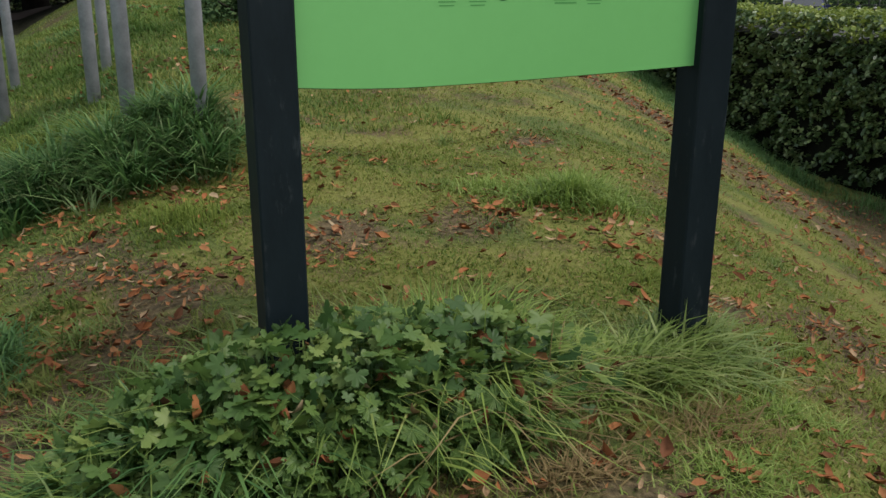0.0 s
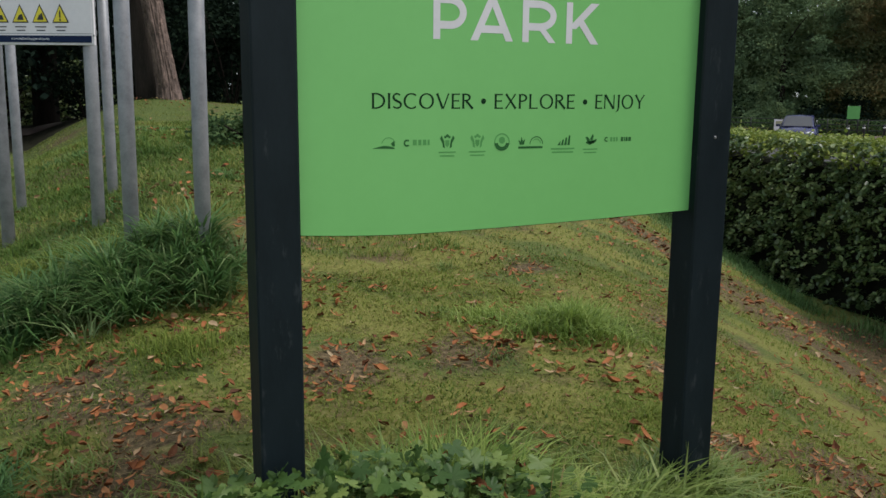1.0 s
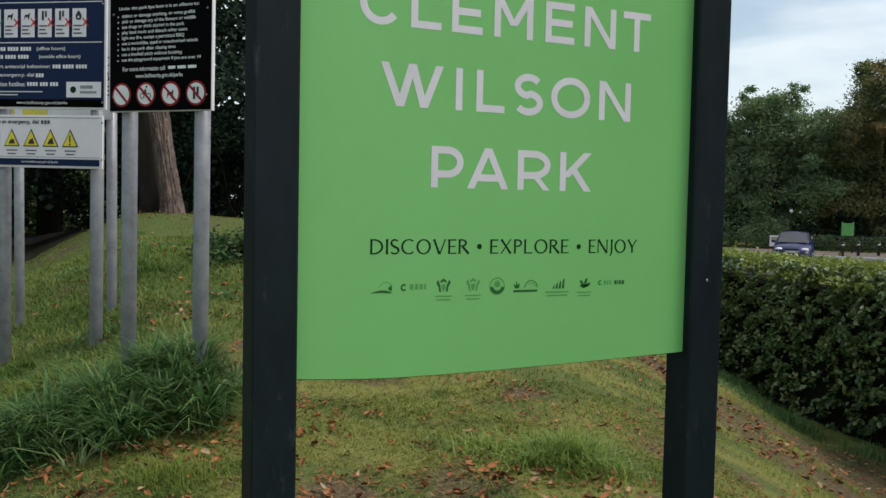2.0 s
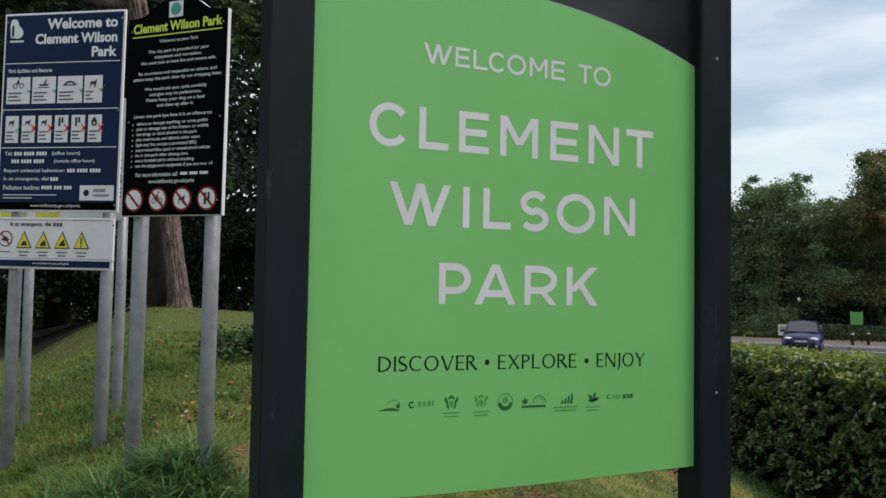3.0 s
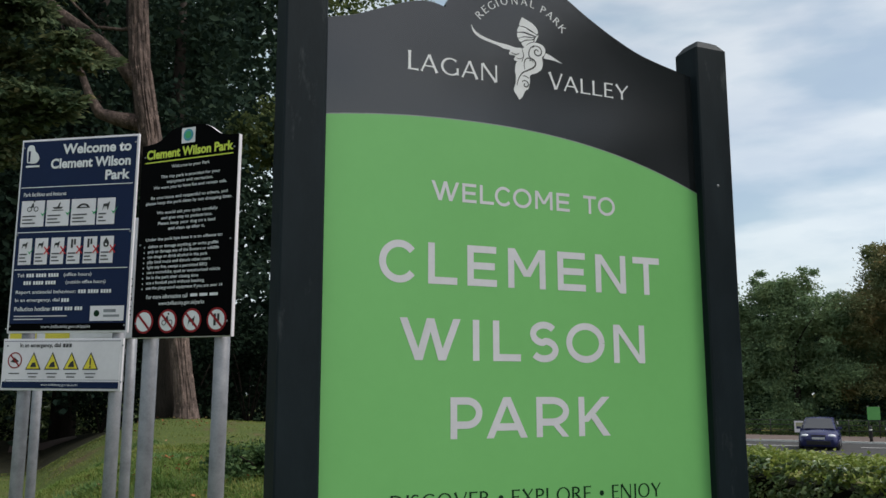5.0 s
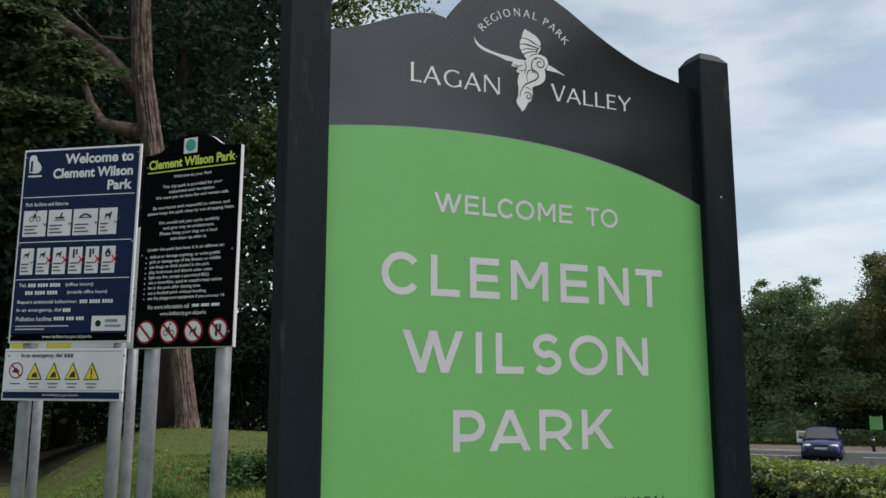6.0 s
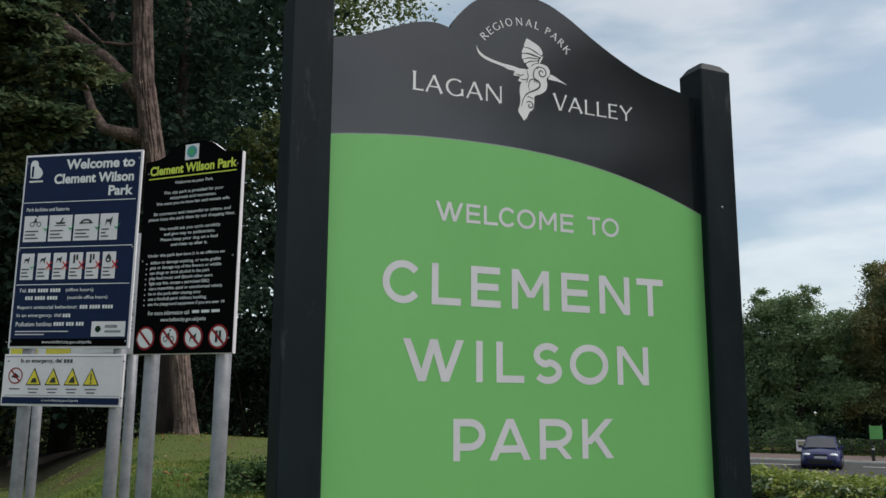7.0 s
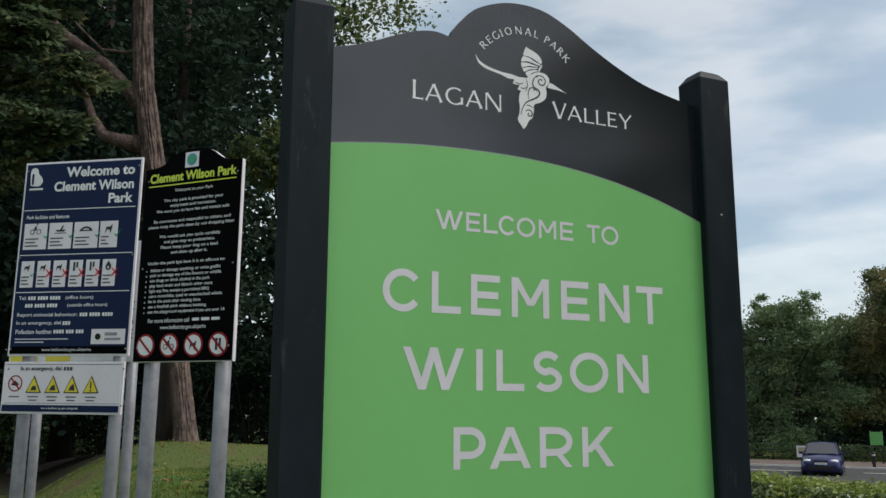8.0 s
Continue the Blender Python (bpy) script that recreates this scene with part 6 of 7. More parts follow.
far_tree(81, -1.5, 10.8, 4.6, M_CROWN, GREEN_T)
far_tree(80, 4.5, 10.8, 4.4, M_CROWN, GREEN_T)
far_tree(70, 12.5, 15.0, 5.2, M_AUTUMN, TURN_T, 1500, 0.45)
far_tree(72, 19, 15, 5.0, M_CROWN, GREEN_T, 1500, 0.45)
far_tree(72, -16, 12, 4.4, M_CROWN, GREEN_T)
far_tree(74, -24, 13, 4.6, M_CROWN, GREEN_T, 1500, 0.45)
far_tree(75, 27, 14, 4.6, M_CROWN, GREEN_T, 1500, 0.45)
# understorey, rear row and belt reuse the leaf colour darkened for shade
for k in range(26):
    a = -30 + 2.6 * k
    x, y, _ = road_point(69.5 + (k % 3) * 0.8, a, 0)
    hh = 2.6 + 1.4 * math.sin(k * 2.1)
    ob = thing("understorey_shrub", (x, y, RZ), 0, "tall dark shrub under the roadside trees", "shrub")
    tubes_part("stem", [([(0, 0, -0.1), (0.1, 0, hh * 0.5), (0, 0.1, hh * 0.8)], [0.05, 0.04, 0.02])], M_DARK_BARK, ob, "", 6)
    q = crown_points([(0, 0, hh * 0.35, 1.6, 1.3, hh * 0.3), (0.3, 0, hh * 0.7, 1.2, 1.1, hh * 0.25)], 1200)
    q[:, 2] = np.maximum(q[:, 2], 0.05)
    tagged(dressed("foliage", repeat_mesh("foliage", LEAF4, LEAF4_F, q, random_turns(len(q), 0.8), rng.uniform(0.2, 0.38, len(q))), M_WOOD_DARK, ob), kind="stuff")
for k, (n, a, h) in enumerate(((86, -14, 11), (88, -5, 10.5), (90, 3, 10.5), (88, 11, 11), (90, 20, 13), (90, 29, 13), (90, -24, 13))):
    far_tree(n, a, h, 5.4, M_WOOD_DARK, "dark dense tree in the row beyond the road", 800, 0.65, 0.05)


belt = thing("tree_belt", road_point(94, 0, RZ), 0, "dark belt of trees closing the view beyond the road", "woods", kind="stuff")
k = 7500
p = np.outer(rng.uniform(-50, 50, k), np.array(ROAD_A)) + np.outer(rng.uniform(-2, 2, k), np.array(ROAD_N))
p[:, 2] = rng.uniform(0, 10.0, k)
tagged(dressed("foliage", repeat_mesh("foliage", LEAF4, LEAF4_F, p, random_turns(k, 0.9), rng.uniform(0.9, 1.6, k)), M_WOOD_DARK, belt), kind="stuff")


# ---- the car on the road ----
M_CAR = surface("blue_car_paint", (0.018, 0.022, 0.085), (0.024, 0.028, 0.1), 3.0, 0.25, 0.3, 0.0, 0.001, 30.0, 0.6)
M_TYRE = plain("tyre_rubber", (0.015, 0.015, 0.016), 0.85)
M_RIM = surface("alloy_rim", (0.35, 0.36, 0.37), (0.5, 0.5, 0.51), 5.0, 0.35, 0.8, 0.0)
M_GLASS = surface("dark_car_glass", (0.02, 0.024, 0.028), (0.03, 0.034, 0.038), 3.0, 0.06, 0.0, 0.0, 0.001, 30.0, 1.0)
M_LAMP = plain("clear_lamp", (0.75, 0.77, 0.8), 0.15)
M_PLATE = plain("number_plate_white", (0.6, 0.6, 0.58), 0.4)


def car(x, y, z, turn):
    ob = thing("car", (x, y, z), turn, "dark blue hatchback car on the road", "car")
    stations = [(-2.0, 0.36, 0.75, 0.62), (-1.9, 0.2, 0.98, 0.78), (-1.0, 0.16, 0.98, 0.84), (0.2, 0.16, 0.97, 0.85), (0.9, 0.16, 0.97, 0.85), (1.4, 0.17, 0.88, 0.83), (1.78, 0.17, 0.77, 0.78), (1.98, 0.18, 0.66, 0.7), (2.04, 0.26, 0.58, 0.6)]
    bm = bmesh.new()
    prev = None
    for sx, lo, hi, w in stations:
        ring = [bm.verts.new(q) for q in ((sx, -w, lo), (sx, -w * 1.03, (lo + hi) / 2), (sx, -w * 0.93, hi), (sx, 0, hi + 0.04), (sx, w * 0.93, hi), (sx, w * 1.03, (lo + hi) / 2), (sx, w, lo))]
        if prev:
            for k in range(6):
                bm.faces.new((prev[k], ring[k], ring[k + 1], prev[k + 1]))
            bm.faces.new((prev[6], ring[6], ring[0], prev[0]))
        else:
            bm.faces.new(ring)
        prev = ring
    bm.faces.new(prev[::-1])
    bmesh.ops.recalc_face_normals(bm, faces=bm.faces)
    part("body", bm, M_CAR, ob, "", True)
    bm = bmesh.new()
    prev = None
    for sx, top, w, wt in ((-1.92, 1.0, 0.72, 0.7), (-1.6, 1.4, 0.74, 0.58), (-0.6, 1.5, 0.76, 0.6), (0.25, 1.46, 0.76, 0.58), (1.15, 0.96, 0.72, 0.68)):
        ring = [bm.verts.new(q) for q in ((sx, -w, 0.93), (sx, -wt, top), (sx, 0, top + 0.03), (sx, wt, top), (sx, w, 0.93))]
        if prev:
            for k in range(4):
                bm.faces.new((prev[k], ring[k], ring[k + 1], prev[k + 1]))
        prev = ring
    bmesh.ops.recalc_face_normals(bm, faces=bm.faces)
    part("cabin", bm, M_CAR, ob, "", True)
    glass = lambda pts: shape_any("window", pts, M_GLASS, ob)
    glass([(1.12, -0.64, 0.99), (1.12, 0.64, 0.99), (0.3, 0.52, 1.45), (0.3, -0.52, 1.45)])
    glass([(-1.9, 0.62, 1.05), (-1.9, -0.62, 1.05), (-1.64, -0.54, 1.38), (-1.64, 0.54, 1.38)])
    for sgn in (-1, 1):
        glass([(0.95, sgn * 0.755, 0.99), (-0.1, sgn * 0.775, 0.99), (-0.1, sgn * 0.625, 1.42), (0.28, sgn * 0.61, 1.4)])
        glass([(-0.16, sgn * 0.775, 0.99), (-1.4, sgn * 0.765, 0.99), (-1.3, sgn * 0.62, 1.4), (-0.16, sgn * 0.63, 1.43)])
        for wx in (-1.25, 1.3):
            bm = bmesh.new()
            bmesh.ops.create_cone(bm, cap_ends=True, segments=24, radius1=0.31, radius2=0.31, depth=0.2, matrix=pose(wx, sgn * 0.74, 0.31, 90))
            bmesh.ops.bevel(bm, geom=[e for e in bm.edges if abs(e.verts[0].co.y - e.verts[1].co.y) < 1e-4], offset=0.03, segments=2, affect="EDGES")
            tyre = part("wheel", bm, M_TYRE, ob, "", True)
            bm = bmesh.new()
            bmesh.ops.create_cone(bm, cap_ends=True, segments=20, radius1=0.2, radius2=0.19, depth=0.03, matrix=pose(wx, sgn * 0.845, 0.31, 90))
            part("rim", bm, M_RIM, tyre)
        bm = bmesh.new()
        bmesh.ops.create_uvsphere(bm, u_segments=14, v_segments=8, radius=1, matrix=pose(1.86, sgn * 0.55, 0.68) @ Matrix.Diagonal((0.14, 0.17, 0.08, 1)))
        part("headlight", bm, M_LAMP, ob, "clear headlight", True)
        bm = bmesh.new()
        box(bm, 0.75, 0.9, sgn * 0.86 - 0.09, sgn * 0.86 + 0.09, 0.96, 1.08, 0.02)
        part("mirror", bm, M_CAR, ob)
    box_part("grille", (1.9, 2.06, -0.5, 0.5, 0.26, 0.46), M_TYRE, ob, "black lower grille", 0.03)
    box_part("upper_grille", (1.96, 2.03, -0.3, 0.3, 0.66, 0.72), M_TYRE, ob, "black upper grille", 0.01)
    box_part("number_plate", (2.03, 2.06, -0.26, 0.26, 0.52, 0.62), M_PLATE, ob)
    return ob


def shape_any(name, pts, material, parent):
    """A thin glazed pane set just proud of the bodywork."""
    c = sum((Vector(p) for p in pts), Vector()) / len(pts)
    nrm = (Vector(pts[1]) - Vector(pts[0])).cross(Vector(pts[2]) - Vector(pts[0])).normalized()
    if nrm.dot(c - Vector((0, 0, 0.9))) < 0:
        nrm = -nrm
    bm = bmesh.new()
    lo = [bm.verts.new(Vector(p)) for p in pts]
    hi = [bm.verts.new(Vector(p) + nrm * 0.02) for p in pts]
    bm.faces.new(hi)
    for k in range(len(pts)):
        j = (k + 1) % len(pts)
        bm.faces.new((lo[k], lo[j], hi[j], hi[k]))
    bmesh.ops.recalc_face_normals(bm, faces=bm.faces)
    return part(name, bm, material, parent, "dark glass")


parked = car(36.6, 33.75, RZ, 221)
parked.scale = (1.0, 1.14, 1.06)

# a gravel path that crosses behind the rise
bm = bmesh.new()
prev = None
for k in range(19):
    px = -1.3 + 0.08 * k
    pair = [bm.verts.new((px, py, float(ground_z(px, py)) + 0.02)) for py in (21.0 + 0.1 * px, 22.3 + 0.1 * px)]
    if prev:
        bm.faces.new((prev[0], pair[0], pair[1], prev[1]))
    prev = pair
tagged(part("path", bm, M_PAVING, None, "pale gravel path crossing behind the grassy rise"), category="path", kind="structure")

# ---- low plants ----
def on_ground(x, y, lift=0.0):
    return np.stack([x, y, ground_z(x, y) + lift], 1)


def lawn(n, x0, x1, y0, y1, h0, h1):
    x, y = rng.uniform(x0, x1, n), rng.uniform(y0, y1, n)
    thin = 0.5 + 0.5 * waves(x, y, 0.35, 8.0) - 0.9 * bare_map(x, y)
    keep = (rng.uniform(0, 1, n) < np.clip(0.36 + thin, 0.05, 1)) & (x < HX0 - 0.1)
    x, y = x[keep], y[keep]
    m = len(x)
    tall = rng.uniform(h0, h1, m) * (0.7 + 0.5 * (0.5 + 0.5 * waves(x, y, 0.5, 11.0)))
    return on_ground(x, y, -0.004), tall, rng.uniform(0.003, 0.0055, m), rng.uniform(0, 6.283, m), rng.uniform(0.4, 1.4, m)


lawn_ob = thing("lawn", (0, 0, 0), 0, "short mossy lawn grass over the bank", "grass", kind="stuff")


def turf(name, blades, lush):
    """Dry short turf on the open bank, or lush grass darkened for shade towards the trees."""
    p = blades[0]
    far = lush_shade_map(p[:, 0] + rng.normal(0, 0.12, len(p)), p[:, 1] + rng.normal(0, 0.4, len(p))) > 0.5
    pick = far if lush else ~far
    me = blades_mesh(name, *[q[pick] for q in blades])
    tagged(dressed(name, me, M_LUSH_SHADE if lush else M_LAWN, lawn_ob), kind="stuff")


for name, args in (("near_turf", (150000, -0.95, 2.7, -0.75, 2.35, 0.01, 0.03)), ("far_turf", (84000, -1.6, 5.7, 2.2, 6.5, 0.018, 0.042))):
    blades = lawn(*args)
    turf(name, blades, False)
    turf("lush_" + name, blades, True)
blades = lawn(26000, 3.0, 5.7, -0.6, 2.4, 0.018, 0.042)
turf("side_turf", blades, False)
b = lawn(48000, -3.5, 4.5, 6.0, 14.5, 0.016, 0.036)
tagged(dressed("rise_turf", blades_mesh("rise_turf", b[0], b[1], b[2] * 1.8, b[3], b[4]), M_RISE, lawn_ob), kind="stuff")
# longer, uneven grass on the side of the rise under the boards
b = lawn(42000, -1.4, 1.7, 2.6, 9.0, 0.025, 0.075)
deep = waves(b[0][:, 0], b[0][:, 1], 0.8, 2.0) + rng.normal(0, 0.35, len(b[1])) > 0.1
for pick, cloth in ((deep, M_LUSH_SHADE), (~deep, M_RISE)):
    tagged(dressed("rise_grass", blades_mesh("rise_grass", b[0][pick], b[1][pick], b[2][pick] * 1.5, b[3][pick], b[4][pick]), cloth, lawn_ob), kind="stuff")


def tussocks(label, cx, cy, rx, ry, count, per, h0, h1, w, material):
    """Close tussocks whose blades arch outwards from each foot."""
    tx, ty = rng.normal(cx, rx, count), rng.normal(cy, ry, count)
    a, r = rng.uniform(0, 6.283, (count, per)), np.abs(rng.normal(0, 0.045, (count, per)))
    x, y = (tx[:, None] + r * np.cos(a)).ravel(), (ty[:, None] + r * np.sin(a)).ravel()
    h = (rng.uniform(0.75, 1.2, count)[:, None] * rng.uniform(h0, h1, (count, per))).ravel()
    n = len(x)
    ob = thing("long_grass", (0, 0, 0), 0, label, "grass", kind="stuff")
    tagged(dressed("blades", blades_mesh("blades", on_ground(x, y, -0.01), h, rng.uniform(0.6, 1.3, n) * w, a.ravel() + rng.normal(0, 0.5, n), np.clip(rng.normal(1.0, 0.35, n), 0.15, 1.6)), material, ob), kind="stuff")


def tuft_patch(name, label, cx, cy, rx, ry, n, h0, h1, w, lean, material, bias=None):
    r, a = np.abs(rng.normal(0, 0.55, n)) ** 0.8, rng.uniform(0, 6.283, n)
    x, y = cx + rx * r * np.cos(a), cy + ry * r * np.sin(a)
    h = rng.uniform(h0, h1, n) * np.clip(1.05 - 0.45 * r ** 2, 0.3, 1.1)
    heading = rng.uniform(0, 6.283, n) if bias is None else rng.normal(bias, 1.3, n)
    ob = thing(name, (0, 0, 0), 0, label, "grass", kind="stuff")
    tagged(dressed("blades", blades_mesh("blades", on_ground(x, y, -0.01), h, rng.uniform(0.6, 1.2, n) * w, heading, np.clip(rng.normal(lean, 0.4, n), 0.05, 1.6)), material, ob), kind="stuff")


POLE_GRASS = "uncut long grass round the feet of the poles"
for k in range(8):
    cx = 0.2 - 0.24 * k
    cy = 2.16 + 0.3 * max(-cx, 0)
    tussocks(POLE_GRASS, cx, cy, 0.12, 0.12, 10, 62, 0.12, 0.28, 0.012, M_LONG_GRASS)
    tussocks("paler blades among the long grass at the poles", cx, cy, 0.13, 0.12, 8, 16, 0.14, 0.28, 0.011, M_PALE_GRASS)
    if k % 2:
        tuft_patch("long_grass", "paler uncut grass at the foot of the poles", cx, cy + 0.5, 0.4, 0.35, 420, 0.05, 0.13, 0.007, 0.9, M_LAWN)
tuft_patch("grass_tuft", "bright tall tuft of grass on the bank", 1.52, 1.22, 0.3, 0.2, 1500, 0.07, 0.19, 0.006, 1.0, M_BRIGHT)
tuft_patch("grass_tuft", "bright tall tuft of grass on the bank", 1.28, 1.5, 0.28, 0.2, 500, 0.04, 0.1, 0.005, 0.9, M_BRIGHT)
tuft_patch("grass_tuft", "bright tall tuft of grass on the bank", 0.0, 1.5, 0.25, 0.25, 700, 0.05, 0.1, 0.005, 0.6, M_LAWN)
tuft_patch("grass_tuft", "tall grass tuft at the foot of the post", 1.1, 0.0, 0.2, 0.16, 500, 0.06, 0.2, 0.006, 0.9, M_TUFT, 0.2)
tuft_patch("grass_tuft", "tall grass tuft between the posts", 0.75, -0.06, 0.4, 0.2, 600, 0.06, 0.18, 0.008, 1.0, M_BRIGHT, 0.0)
tuft_patch("grass_tuft", "pale dry grass before the sign", 0.9, -0.36, 0.3, 0.14, 220, 0.04, 0.11, 0.004, 1.2, M_STRAW, -0.6)
for gx0, gy0, gr in ((1.2, -0.32, 0.34), (1.5, 0.05, 0.35), (0.85, -0.52, 0.3), (1.35, 0.45, 0.3), (0.2, 0.35, 0.3), (1.75, -0.2, 0.3)):
    tuft_patch("grass_tuft", "fuller green turf grass before the sign", gx0, gy0, gr, gr * 0.7, 900, 0.025, 0.065, 0.005, 1.0, M_LAWN if gx0 > 1.3 else M_BRIGHT)
tuft_patch("grass_tuft", "long arching grass among the weeds", 0.1, -0.04, 0.55, 0.2, 900, 0.18, 0.37, 0.009, 1.05, M_TUFT)
tuft_patch("grass_tuft", "dark bent grass under the weeds", -0.2, -0.14, 0.45, 0.18, 520, 0.12, 0.3, 0.009, 1.15, M_LONG_GRASS)
tuft_patch("grass_tuft", "yellowish grass among the weeds at the post", 0.36, -0.02, 0.34, 0.19, 1500, 0.18, 0.37, 0.007, 0.9, M_BRIGHT)
tuft_patch("grass_tuft", "pale bent grass blades among the weeds", 0.25, -0.16, 0.5, 0.2, 190, 0.16, 0.32, 0.010, 1.2, M_BRIGHT)
tuft_patch("grass_tuft", "long arching grass beside the weeds", 0.85, -0.12, 0.42, 0.2, 560, 0.09, 0.23, 0.009, 1.2, M_TUFT, -0.4)
tuft_patch("grass_tuft", "long arching grass at the post", 1.15, -0.05, 0.26, 0.18, 260, 0.08, 0.2, 0.009, 1.15, M_TUFT, 0.2)
tuft_patch("grass_tuft", "long arching grass beside the weeds", -0.4, -0.2, 0.25, 0.2, 200, 0.12, 0.26, 0.008, 1.1, M_TUFT, 3.4)
tuft_patch("grass_tuft", "pale grass behind the weeds", 0.5, 0.22, 0.5, 0.16, 1100, 0.04, 0.13, 0.005, 0.7, M_TUFT)
tuft_patch("grass_tuft", "dry straw blades among the weeds", 0.4, -0.2, 0.25, 0.16, 150, 0.16, 0.34, 0.008, 0.9, M_STRAW)
tuft_patch("grass_tuft", "dead straw on the bare soil before the weeds", 0.5, -0.42, 0.3, 0.08, 300, 0.03, 0.09, 0.005, 1.3, M_STRAW)
tuft_patch("grass_tuft", "lush grass clump beside the bare soil", -0.66, 0.75, 0.12, 0.3, 520, 0.06, 0.16, 0.008, 0.9, M_LONG_GRASS)
for gx0, gy0 in ((-0.5, 0.25), (-0.35, 0.1), (-0.3, 0.4), (-0.58, 0.0), (-0.42, 0.7)):
    tuft_patch("grass_tuft", "sparse grass sprouting on the bare soil", gx0, gy0, 0.14, 0.11, 130, 0.04, 0.12, 0.006, 1.1, M_TUFT)
    tuft_patch("grass_tuft", "flattened straw on the bare soil", gx0 + 0.06, gy0, 0.18, 0.14, 110, 0.03, 0.08, 0.005, 1.4, M_STRAW)

# dense dark grass here also stands in for shade at the hedge foot
for k in range(7):
    tuft_patch("grass_tuft", "dark grass at the foot of the hedge", 5.58 + 0.1 * (k % 2), 2.4 + 0.75 * k, 0.3, 0.5, 1100 if k > 1 else 420, 0.06, 0.17, 0.006, 0.7, M_LONG_GRASS)
for k in range(10):
    tuft_patch("grass_tuft", "rough grass strip along the hedge foot", 5.05 + 0.2 * (k % 2), 1.2 + 0.6 * k, 0.5, 0.42, 700 if k > 4 else 130, 0.03, 0.1, 0.006, 0.8, M_LONG_GRASS)
for gx0, gy0 in ((-0.35, 1.65), (-0.08, 1.35), (-0.5, 1.0), (-0.12, 0.55), (-0.55, 0.5), (0.2, 1.6)):
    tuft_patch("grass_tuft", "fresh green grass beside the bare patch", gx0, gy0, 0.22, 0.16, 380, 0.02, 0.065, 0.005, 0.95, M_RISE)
for k in range(14):
    ax, ay = rng.uniform(-0.9, 2.6), rng.uniform(0.6, 4.5)
    tuft_patch("grass_tuft", "small tuft of longer grass on the bank", ax, ay, 0.14, 0.12, 160, 0.025, 0.07, 0.0045, 0.8, M_TUFT)

for k in range(34):
    ax, ay = rng.uniform(-1.1, 1.3), rng.uniform(3.2, 9.5)
    tuft_patch("grass_tuft", "darker uneven grass on the rise", ax, ay, rng.uniform(0.2, 0.45), rng.uniform(0.2, 0.5), 380, 0.03, 0.1, 0.008, 0.9, M_LUSH_SHADE if k % 3 else M_LONG_GRASS)

# the leafy weeds round the posts: lobed leaves on thin stalks
weeds = thing("weed_clump", (0.15, -0.15, 0.05), 0, "leafy green weeds with lobed leaves round the posts", "plant")


def lobed_leaf(seed):
    """A five-lobed, toothed leaf about 1 across, slightly cupped."""
    r = random.Random(seed)
    rim = []
    n = 43
    for k in range(n):
        a = -150 + 300 * k / (n - 1)
        lobe = max(math.exp(-((a - c) / wide) ** 4) * far for c, wide, far in ((-108, 24, 0.78), (-54, 22, 0.92), (0, 25, 1.0), (54, 22, 0.92), (108, 24, 0.78)))
        rad = (0.25 + 0.25 * lobe + (0.032 if k % 2 else -0.024) * lobe) * r.uniform(0.95, 1.05)
        a = math.radians(a)
        rim.append((rad * math.sin(a), rad * math.cos(a), 0.1 * rad - 0.9 * max(rad - 0.26, 0) ** 2 + 0.03 * math.cos(a * 6.6) + r.uniform(-0.02, 0.02)))
    verts = [(0, -0.02, 0)] + rim
    faces = [(0, k + 2, k + 1) for k in range(n - 1)]
    return verts, faces


leaf_meshes = []
for k in range(5):
    v, f = lobed_leaf(k)
    me = raw("leaf", v, f)
    me.materials.append(M_WEED)
    leaf_meshes.append((me, v, f))


def weed_height(x, y):
    e = ((x - 0.12) / 0.72) ** 2 + ((y + 0.1) / 0.3) ** 2
    return 0.24 * np.clip(1 - e, 0, 1) ** 0.6


n = 2700
wx, wy = rng.normal(0.05, 0.42, n), rng.normal(-0.16, 0.19, n)
wh = weed_height(wx, wy)
keep = (wh > 0.03) & (rng.uniform(0, 1, n) > smoothstep(wx, 0.35, 0.8) * 0.85) & ~((wx > -0.09) & (wx < 0.06) & (wy > -0.05) & (wy < 0.1)) & ~((wx > 1.04) & (wy > -0.05))
wx, wy, wh = wx[keep], wy[keep], wh[keep]
wz = ground_z(wx, wy) + wh * rng.uniform(0.3, 1.1, len(wx)) + 0.02
wt = turns_of(rng.normal(-0.2, 0.6, len(wx)), rng.normal(0, 0.55, len(wx)), rng.normal(math.pi, 1.2, len(wx)))
ws = rng.uniform(0.03, 0.075, len(wx))
order = np.argsort(wy)
singles, rest = order[:230], order[230:]
base = np.array([0.15, -0.15, 0.05])
for i in singles:
    ob = new("leaf", leaf_meshes[int(i) % 5][0])
    ob.parent = weeds
    m = Matrix([list(r) for r in wt[i]]).to_4x4()
    ob.matrix_basis = Matrix.Translation(Vector(np.array([wx[i], wy[i], wz[i]]) - base)) @ m @ Matrix.Scale(float(ws[i]), 4)
v, f = lobed_leaf(2)
spots = np.stack([wx, wy, wz], 1) - base
tagged(dressed("foliage", repeat_mesh("foliage", v, f, spots[rest], wt[rest], ws[rest]), M_WEED, weeds), kind="stuff")
k = len(wx)
stem_base = on_ground(wx + rng.normal(0, 0.03, k), wy + rng.normal(0, 0.03, k)) - base
tips = spots
side = np.array([0.0012, 0.0012, 0])
sv = np.stack([stem_base - side, stem_base + side, tips + side * 0.6, tips - side * 0.6], 1).reshape(-1, 3)
sl = (np.array([0, 1, 2, 3])[None, :] + (np.arange(k) * 4)[:, None]).ravel()
